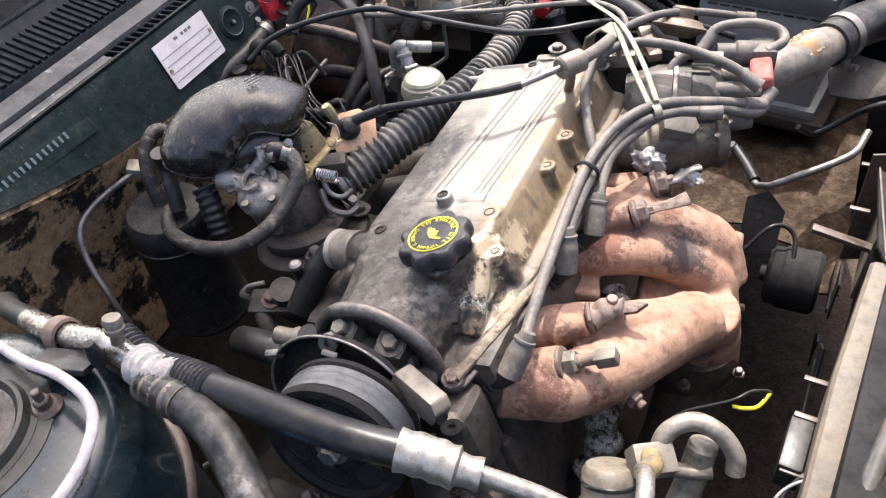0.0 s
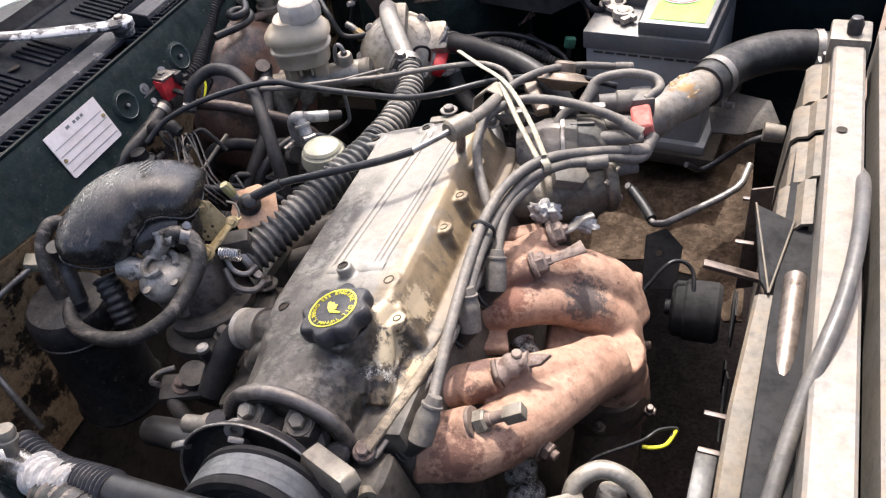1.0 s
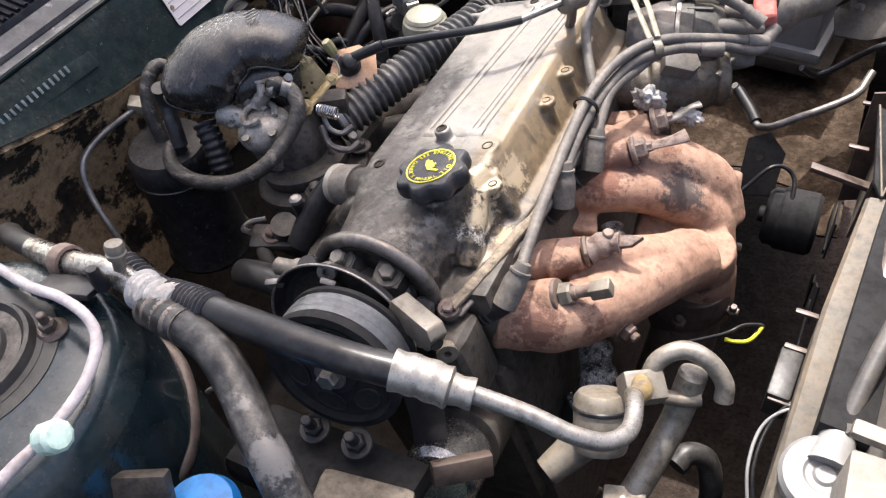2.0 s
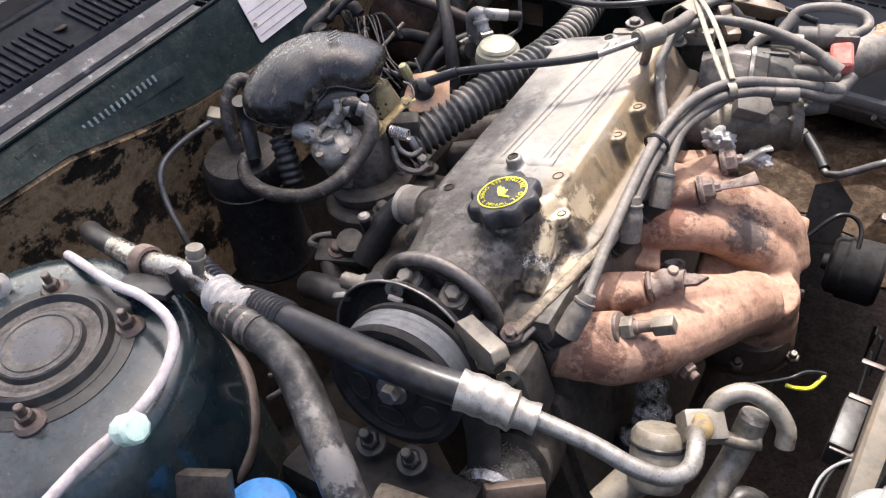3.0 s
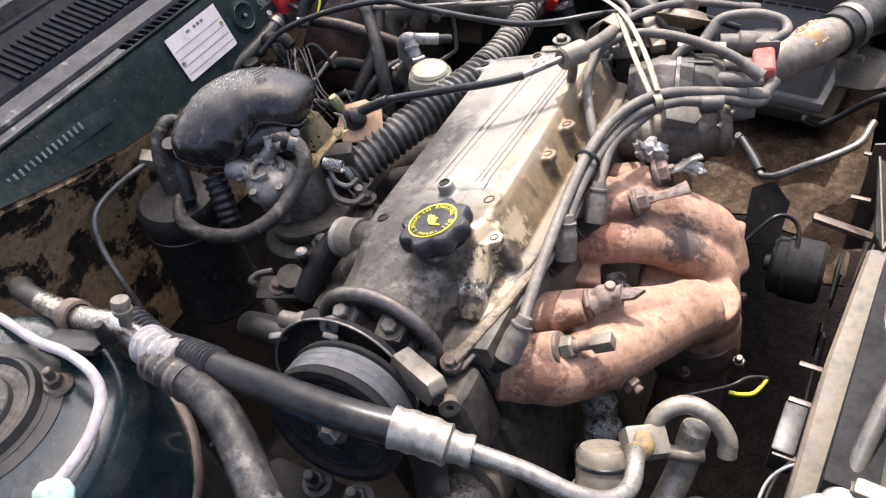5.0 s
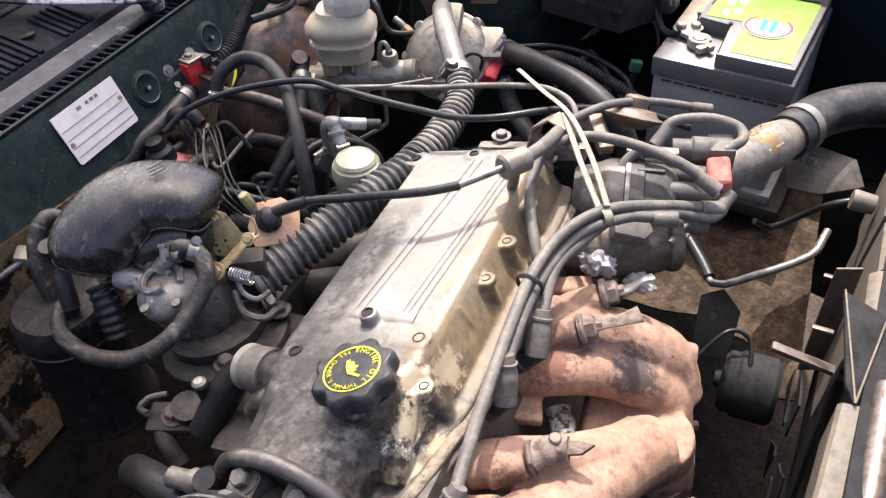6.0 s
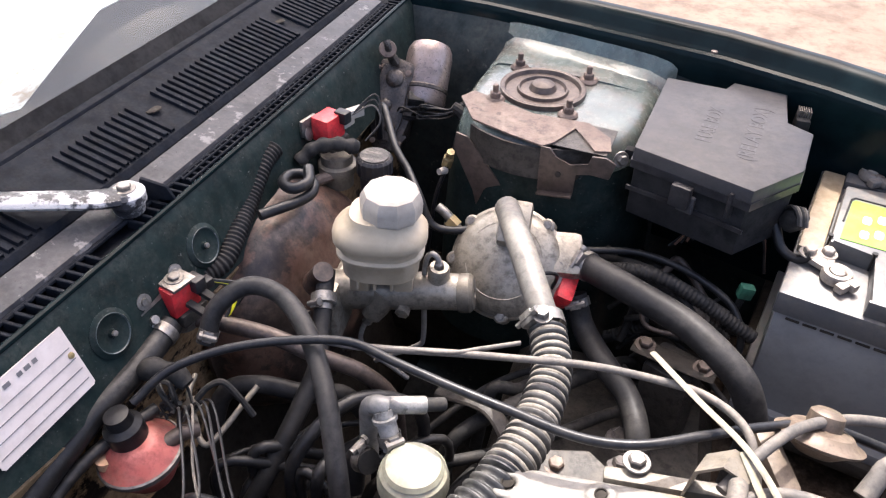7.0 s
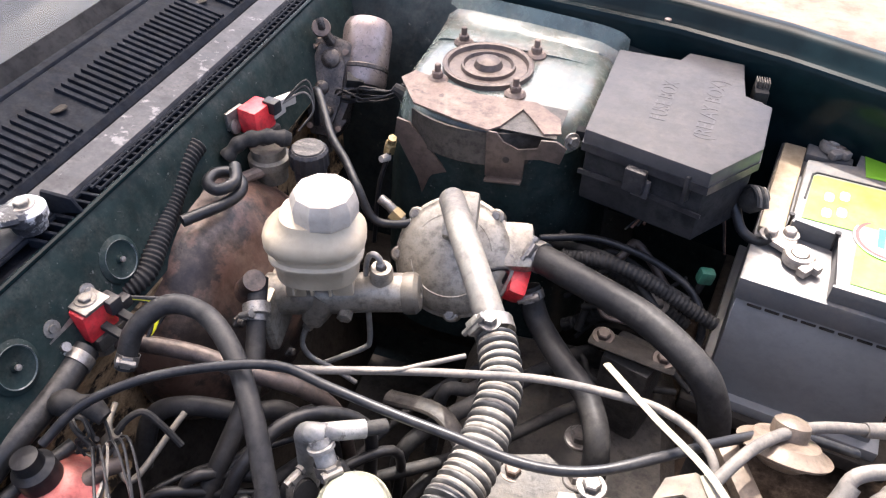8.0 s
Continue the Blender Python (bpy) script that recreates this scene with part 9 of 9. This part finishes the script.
for u, v, r in ((0.004, 0.028, 0.012), (-0.003, -0.004, 0.009), (0.004, -0.030, 0.007)):
    part("gear_boss", lathe([(r, 0), (r * 0.95, 0.004), (r * 0.6, 0.007), (r * 0.25, 0.0075)], GEAR @ Vector((u, v, 0.0085)), GEAR.to_3x3() @ Vector((0, 0, 1)), 20), M_OILY, wm)
for u, v in ((-0.014, 0.040), (0.017, 0.036), (0.014, -0.048), (-0.013, -0.046)):
    part("cover_screw", lathe([(0.004, 0), (0.0038, 0.003), (0.001, 0.0035)], GEAR @ Vector((u, v, 0.006)), GEAR.to_3x3() @ Vector((0, 0, 1)), 8), M_RUST, wm)
part("pivot_lug", tube([(-0.045, 0.806, 0.812), (-0.050, 0.802, 0.824), (-0.053, 0.800, 0.834), (-0.056, 0.802, 0.840)], lambda s: 0.011 - 0.001 * s, 14, flat=0.6), M_OILY, wm)
part("pivot_ring", lathe([(0.004, -0.005), (0.0105, -0.005), (0.0115, 0.0), (0.0105, 0.005), (0.004, 0.005)], (-0.051, 0.797, 0.832), (0.4, -0.75, 0.5), 20, ring=True), M_RUST, wm)
part("crank_plate", sheet([[(-0.108, 0.800, 0.781), (-0.085, 0.798, 0.783), (-0.062, 0.796, 0.785)], [(-0.106, 0.803, 0.795), (-0.085, 0.801, 0.801), (-0.060, 0.799, 0.805)], [(-0.100, 0.818, 0.799), (-0.080, 0.816, 0.806), (-0.058, 0.812, 0.811)]], 0.003), M_RUST, wm, "rusty bent mounting plate")
for k in range(3):
    part("wire_coil", tube([Vector((-0.022, 0.806, 0.772)) + Vector((0.017 * math.cos(a), 0.010 * math.sin(a) + 0.003 * k, 0.020 * math.sin(a + 0.4 * k))) for a in [i * 0.5 for i in range(14)]], 0.0017, 6, 2), (M_MATT, M_RUBBER, M_BRKT)[k], wm, "coiled wire")
part("connector", boxed((0.022, 0.016, 0.030), (-0.012, 0.796, 0.765), (20, 10, 25), 0.003), M_MATT, wm, "black connector")
rng = random.Random(3)
for k in range(7):
    j = [rng.uniform(-0.012, 0.012) for _ in range(6)]
    part("wire", tube([(-0.030, 0.775, 0.755), (-0.008 + j[0], 0.770, 0.764 + j[1]), (0.018 + j[2], 0.762, 0.772 + j[3]), (0.045, 0.765 + j[5], 0.780 + j[4]), (0.066, 0.772, 0.790 + 0.5 * j[0]), (0.072, 0.770 + j[2], 0.772 + j[1])], rng.uniform(0.0010, 0.0018), 6), M_MATT if k % 2 else M_RUBBER, wm)
part("wire_joint", tube([(0.052, 0.766, 0.790), (0.066, 0.768, 0.780), (0.074, 0.765, 0.765), (0.078, 0.760, 0.745)], lambda s: 0.006 + 0.003 * math.sin(s * 3), 10), M_MATT, wm, "taped wire joint")
part("lower_strut", tube([(-0.050, 0.772, 0.735), (-0.046, 0.766, 0.715), (-0.040, 0.762, 0.680)], lambda s: 0.012 - 0.003 * s, 12, flat=0.7), M_OILY, wm)
sl = thing("pipe_union", "small brass and white pipe unions near the tower", "pipe union")
part("union", lathe([(0.007, -0.012), (0.007, 0.004), (0.005, 0.006), (0.005, 0.016)], (0.072, 0.705, 0.752), (0.3, -0.3, 0.9), 6), M_GOLD, sl)
part("pipe", tube([(0.072, 0.706, 0.748), (0.069, 0.700, 0.735), (0.062, 0.690, 0.70), (0.055, 0.685, 0.62)], 0.0028, 8), M_RUBBER, sl)
part("white_tip", lathe([(0.005, 0), (0.004, 0.012)], (0.070, 0.702, 0.738), (-0.3, -0.8, 0.2), 10), M_CAP, sl)

# fuse box
fu = thing("fuse_box", "grey-black plastic fuse box with embossed lettering", "fuse box", (0.37, 0.78, 0.72))
FZ = 0.832
LID = [(0.287, 0.690), (0.291, 0.872), (0.362, 0.868), (0.368, 0.892), (0.430, 0.886), (0.432, 0.812), (0.462, 0.800), (0.456, 0.716), (0.412, 0.655)]
part("lid", prism(LID, FZ - 0.018, FZ, None, 0.002), M_LID, fu)
cx, cy = 0.37, 0.775
part("lower_box", prism([(cx + (x - cx) * 0.96, cy + (y - cy) * 0.96) for x, y in LID], FZ - 0.085, FZ - 0.0175, None, 0.003), M_PITCH, fu)
part("skirt", prism([(cx + (x - cx) * 1.012, cy + (y - cy) * 1.012) for x, y in LID], FZ - 0.024, FZ - 0.015), M_PLASTIC, fu)
for p, r in (((0.345, 0.664), -15), ((0.455, 0.75), 80), ((0.45, 0.83), 80)):
    part("latch", boxed((0.022, 0.010, 0.026), (p[0], p[1], FZ - 0.030), (0, 0, r), 0.003), M_PLASTIC, fu)
part("lid_rib", boxed((0.004, 0.012, 0.030), (0.395, 0.662, FZ - 0.025), (0, 0, -30), 0.001), M_PLASTIC, fu)
part("corner_plug", boxed((0.016, 0.024, 0.020), (0.452, 0.862, FZ - 0.022), (0, 0, 6), 0.003), M_PITCH, fu)
for k in range(6):
    part("plug_fin", boxed((0.0012, 0.014, 0.010), (0.4455 + 0.0026 * k, 0.866, FZ - 0.009), (0, 0, 6), 0.0004, 1), M_LEAD, fu)
part("front_step", prism([(0.286, 0.6885), (0.345, 0.6755), (0.412, 0.6525), (0.4125, 0.6545), (0.346, 0.6775), (0.287, 0.6905)], FZ - 0.052, FZ - 0.047), M_PLASTIC, fu)
part("latch_frame", boxed((0.018, 0.006, 0.020), (0.352, 0.668, FZ - 0.040), (0, 0, -17), 0.002), M_LID, fu)
part("side_ear", boxed((0.018, 0.012, 0.012), (0.283, 0.728, FZ - 0.030), (0, 0, 0), 0.003), M_PITCH, fu)
for i, (txt, px, sz) in enumerate((("FUSE BOX", 0.355, 0.024), ("(RELAY BOX)", 0.402, 0.024))):
    lettering(txt, sz, M_LID, fu, pose(px, 0.775, FZ + 0.0002, 0, 0, 86) @ Matrix.Diagonal((0.80 if i == 0 else 0.90, 1, 1, 1)), "embossed_text", 0.00012)
part("cable_plug", lathe([(0.012, 0), (0.014, 0.014), (0.010, 0.022)], (0.458, 0.715, 0.768), (0.4, -0.4, 0.8), 10), M_MATT, fu)
for k in range(4):
    part("cable_strand", tube([(0.450 + 0.004 * k, 0.716, 0.782), (0.455 + 0.004 * k, 0.708, 0.793), (0.462 + 0.003 * k, 0.699, 0.790), (0.465 + 0.003 * k, 0.694, 0.780)], 0.0018, 6), M_LEAD if k % 2 else M_MATT, fu)
hose("battery_cable", "black battery cable from the fuse box", [(0.43, 0.73, 0.775), (0.445, 0.715, 0.765), (0.458, 0.70, 0.745), (0.475, 0.69, 0.742), (0.487, 0.688, 0.752)], 0.0052, M_RUBBER, "cable", 12)

# battery
ba = thing("battery", "grey car battery with a lime green label", "battery", (0.57, 0.745, 0.55))
BM = pose(0.462, 0.633, 0.738, 1.8, 0, -7.5)


def bpart(name, bm, material, label="", sharp=35):
    bmesh.ops.transform(bm, matrix=BM, verts=bm.verts)
    return part(name, bm, material, ba, label, sharp)


W, L = 0.178, 0.285
bpart("case", boxed((W - 0.006, L - 0.006, 0.165), (W / 2, L / 2, -0.100), bevel=0.004), M_BATT, "blue-grey plastic case")
bpart("base_ledge", boxed((W + 0.014, L + 0.014, 0.016), (W / 2, L / 2, -0.176), bevel=0.003), M_BATT)
bpart("lid", boxed((W, L, 0.028), (W / 2, L / 2, -0.014), bevel=0.003), M_BATTOP, "light grey plastic lid")
for k in range(9):
    bpart("case_rib", boxed((0.014, 0.003, 0.002), (0.022 + 0.017 * k, 0.0022, -0.0325), bevel=0.001), M_DARK)
bpart("side_ledge", boxed((0.025, 0.165, 0.010), (0.0145, 0.158, 0.0035), bevel=0.003), M_STAINLEDGE, "cream ledge stained brown")
bpart("raised_top", prism([(0.078, 0.004), (W - 0.004, 0.004), (W - 0.004, L - 0.020), (0.082, L - 0.020), (0.082, 0.205), (0.030, 0.200), (0.030, 0.083), (0.078, 0.083)], 0, 0.020, None, 0.003), M_BATTOP)
bpart("label_border", prism([(0.0355, 0.125), (0.0375, 0.172), (0.042, 0.178), (W - 0.014, 0.182), (W - 0.014, 0.1800), (0.043, 0.176), (0.0395, 0.171), (0.0375, 0.125)], 0.0202, 0.0210), M_RUBBER)
bpart("label", prism([(0.092, 0.014), (W - 0.012, 0.014), (W - 0.012, 0.176), (0.043, 0.172), (0.040, 0.168), (0.038, 0.092), (0.092, 0.094)], 0.0202, 0.0208), M_LIME, "lime green printed label")
bpart("terminal_pad", boxed((0.050, 0.046, 0.012), (0.052, 0.246, 0.005), bevel=0.003), M_BATTOP)
for cx2, cy2, lift, turn in ((0.046, 0.045, 0, 0), (0.053, 0.243, 0.010, -14)):
    TM = BM @ pose(cx2, cy2, lift, 0, 0, turn)
    tm = part("terminal", lathe([(0.0085, 0), (0.0080, 0.014), (0.006, 0.015)], TM @ Vector((0, 0, 0)), (0, 0, 1), 18), M_LEADGREY, ba, "lead battery post")
    bm = bmesh.new()
    lathe([(0.0090, 0.003), (0.0150, 0.003), (0.0155, 0.008), (0.0140, 0.013), (0.0090, 0.013)], TM @ Vector((0, 0, 0)), (0, 0, 1), 24, bm, ring=True)
    box(bm, (0.012, 0.009, 0.009), TM @ pose(0.016, -0.010, 0.008, 0, 0, -30), 0.002)
    box(bm, (0.010, 0.014, 0.009), TM @ pose(0.008, -0.016, 0.007, 0, 0, -30), 0.002)
    box(bm, (0.026, 0.020, 0.007), TM @ pose(-0.020, 0.016, 0.008, 0, 0, -25), 0.002)
    part("clamp", bm, M_LEADGREY, tm, "corroded terminal clamp")
    hexbolt(tm, TM @ Vector((-0.031, 0.019, 0.010)), (0, 0, 1), 0.0068, 0.008, M_LEADGREY)
    hexbolt(tm, TM @ Vector((-0.014, 0.027, 0.010)), (0, 0, 1), 0.0066, 0.008, M_LEADGREY)
for u, v in ((0.029, 0.090), (0.074, 0.080)):
    part("terminal_spike", lathe([(0.0013, 0), (0.0013, 0.020), (0.003, 0.021), (0.003, 0.023)], BM @ Vector((u, v, 0.0)), (0, 0, 1), 8), M_RUBBER, ba)
lc = BM @ Vector((0.119, 0.092, 0.0209))
part("badge", lathe([(0.032, 0), (0.032, 0.0003)], lc, (0, 0, 1), 36), M_LABELWHITE, ba, "white round emblem")
part("badge_ring", lathe([(0.0265, 0.0003), (0.0265, 0.0006), (0.0305, 0.0006), (0.0305, 0.0003)], lc, (0, 0, 1), 36, ring=True), M_LABELRED, ba, "red emblem ring")
for k in (-1, 1):
    bpart("badge_bar", boxed((0.007, 0.030, 0.0006), (0.119 + 0.006 * k, 0.092, 0.0216), bevel=0), M_BLUE)
for u, v in ((0.0590, 0.138), (0.0735, 0.146), (0.0735, 0.117), (0.0595, 0.110)):
    bpart("label_dot", prism([(u + dx * 0.0045, v + dy * 0.0075) for dx, dy in ((-1, -0.6), (-0.6, -1), (0.6, -1), (1, -0.6), (1, 0.6), (0.6, 1), (-0.6, 1), (-1, 0.6))], 0.0209, 0.0212), M_LABELWHITE, "white printed dot")
bpart("second_label", prism([(0.090, 0.192), (W - 0.010, 0.196), (W - 0.006, 0.258), (0.098, 0.262), (0.085, 0.238)], 0.0202, 0.0208), M_LIME, "lime green label")
solo("battery_tray", boxed((0.22, 0.31, 0.02), (0.572, 0.765, 0.545), (0, 0, -7.5), 0.006), M_DARK, "black metal battery tray under the battery", "tray")
# wiring and hoses low down between gearbox and battery
rng = random.Random(11)
for k in range(16):
    a = Vector((rng.uniform(0.24, 0.34), rng.uniform(0.64, 0.72), rng.uniform(0.56, 0.68)))
    b = Vector((rng.uniform(0.40, 0.47), rng.uniform(0.60, 0.72), rng.uniform(0.56, 0.68)))
    mid = a.lerp(b, 0.5) + Vector((rng.uniform(-0.03, 0.03), rng.uniform(-0.04, 0.04), rng.uniform(-0.02, 0.05)))
    mm = M_BRKT if k in (3, 9) else M_MATT
    if k % 4 == 0:
        hose("wiring_conduit", "black corrugated wiring conduit near the battery", [a, mid, b], 0.0075, M_MATT, "conduit", 12, wave=(0.005, 0.08), sub=12)
    else:
        hose("wiring", "dark wires bundled near the battery", [a, a.lerp(mid, 0.6) + Vector((0, 0, 0.012)), mid, b], rng.uniform(0.0025, 0.0055), mm, "wiring", 8)
for k in range(8):
    a = Vector((rng.uniform(0.02, 0.12), rng.uniform(0.24, 0.30), rng.uniform(0.62, 0.70)))
    b = Vector((rng.uniform(0.10, 0.20), rng.uniform(0.30, 0.42), rng.uniform(0.60, 0.68)))
    mid = a.lerp(b, 0.5) + Vector((rng.uniform(-0.03, 0.03), rng.uniform(-0.03, 0.03), rng.uniform(-0.02, 0.04)))
    hose("wiring", "dark wires behind the intake", [a - Vector((0, 0, 0.10)), a, mid, b, b - Vector((0, 0, 0.10))], rng.uniform(0.003, 0.007), M_RUBBER, "wiring", 8)
rng = random.Random(23)
for k in range(5):
    a = Vector((rng.uniform(0.10, 0.22), rng.uniform(0.36, 0.50), rng.uniform(0.56, 0.66)))
    b = Vector((rng.uniform(0.24, 0.40), rng.uniform(0.46, 0.66), rng.uniform(0.56, 0.64)))
    mid = a.lerp(b, 0.5) + Vector((rng.uniform(-0.03, 0.03), rng.uniform(-0.03, 0.03), rng.uniform(-0.02, 0.03)))
    hose("lower_pipe", "grimy pipe low beside the gearbox", [a - Vector((0.01, 0.01, 0.12)), a - Vector((0, 0, 0.03)), mid, b - Vector((0, 0, 0.03)), b + Vector((0.01, 0.01, -0.12))], rng.uniform(0.004, 0.011), M_MATT, "pipe", 10)
un = thing("pipe_nut", "dull brass union nut on the bent vacuum pipe", "pipe union")
part("nut", lathe([(0.0062, -0.006), (0.0068, -0.005), (0.0068, 0.005), (0.0062, 0.006)], (0.019, 0.270, 0.746), (0.5, 0.55, 0.6), 6), M_TANALU, un)
part("pipe", tube([(0.019, 0.270, 0.746), (0.026, 0.283, 0.757), (0.036, 0.292, 0.760), (0.050, 0.292, 0.748), (0.062, 0.292, 0.730)], 0.0028, 8), M_MATT, un)
rng = random.Random(37)
tl = thing("taped_loom", "ragged black taped wiring loom by the firewall", "wiring")
part("tape", tube([(-0.042, 0.268, 0.752), (-0.020, 0.272, 0.770), (0.000, 0.276, 0.774), (0.016, 0.274, 0.766)], lambda s: 0.0085 + 0.002 * math.sin(s * 17), 12, 8, wobble=0.35), M_MATT, tl, "loose black tape")
for k in range(9):
    a = Vector((-0.010 + rng.uniform(-0.02, 0.02), 0.272 + rng.uniform(-0.008, 0.008), 0.770))
    b = Vector((0.010 + rng.uniform(-0.015, 0.02), 0.258 + rng.uniform(-0.016, 0.006), 0.750 + rng.uniform(-0.012, 0.012)))
    part("strand", tube([a, a.lerp(b, 0.4) + Vector((rng.uniform(-0.012, 0.012), rng.uniform(-0.008, 0.008), rng.uniform(0.0, 0.012))), a.lerp(b, 0.75) + Vector((rng.uniform(-0.01, 0.01), 0, rng.uniform(-0.01, 0.006))), b], rng.uniform(0.0011, 0.0026), 6), M_LEAD if k == 4 else M_MATT, tl)
gb2 = thing("gear_linkage", "oily black gear linkage bracket with bolts beside the gearbox", "bracket")
part("bracket", prism([(-0.06, -0.03), (0.05, -0.035), (0.065, 0.0), (0.04, 0.03), (-0.05, 0.035)], 0, 0.010, pose(0.30, 0.42, 0.60, 8, -6, 20), 0.002), M_BLOCK, gb2)
part("strut", tube([(0.26, 0.43, 0.61), (0.22, 0.46, 0.63), (0.16, 0.47, 0.62)], 0.010, 12, flat=0.5), M_BLOCK, gb2)
for p in ((0.265, 0.405, 0.607), (0.30, 0.435, 0.609), (0.345, 0.432, 0.604)):
    hexbolt(gb2, p, (0, 0, 1), 0.008, 0.009, M_RUST)
wb = thing("battery_loom", "loose brown wires and a green plug beside the battery", "wiring")
for k in range(5):
    part("wire", tube([(0.345 + 0.006 * k, 0.715, 0.700 + 0.004 * k), (0.375, 0.738 + 0.004 * k, 0.728), (0.405, 0.752 + 0.005 * k, 0.735), (0.440, 0.750 + 0.004 * k, 0.722), (0.455, 0.735, 0.68)], 0.0016, 6), M_BROWNWIRE if k % 2 else M_MATT, wb)
part("plug", boxed((0.016, 0.012, 0.016), (0.436, 0.668, 0.700), (0, 10, 20), 0.003), M_GREENPLUG, wb, "green plastic plug")
part("plug_wire", tube([(0.436, 0.668, 0.696), (0.430, 0.672, 0.66), (0.42, 0.68, 0.60)], 0.004, 8), M_MATT, wb)
solo("blue_cap", lathe([(0.028, -0.02), (0.030, 0.0), (0.026, 0.008), (0.0, 0.010)], (0.328, -0.320, 0.725), (0, 0, 1), 32), M_BLUE, "bright blue plastic bottle cap", "cap")
gs = thing("washer_bracket", "grimy sheet bracket with two bolts by the tower", "bracket")
part("plate", boxed((0.10, 0.012, 0.05), (0.265, -0.345, 0.735), (-30, 0, 25), 0.003), M_BLOCK, gs)
hexbolt(gs, (0.245, -0.355, 0.750), (-0.2, -0.6, 0.7), 0.008, 0.008, M_RUST)
gr = thing("drain_tap", "small steel tap on the near firewall corner", "tap")
part("disc", lathe([(0.012, 0), (0.013, 0.004), (0.006, 0.006), (0.004, 0.010)], (0.045, -0.292, 0.815), (0.6, -0.3, 0.7), 18), M_STEEL, gr)
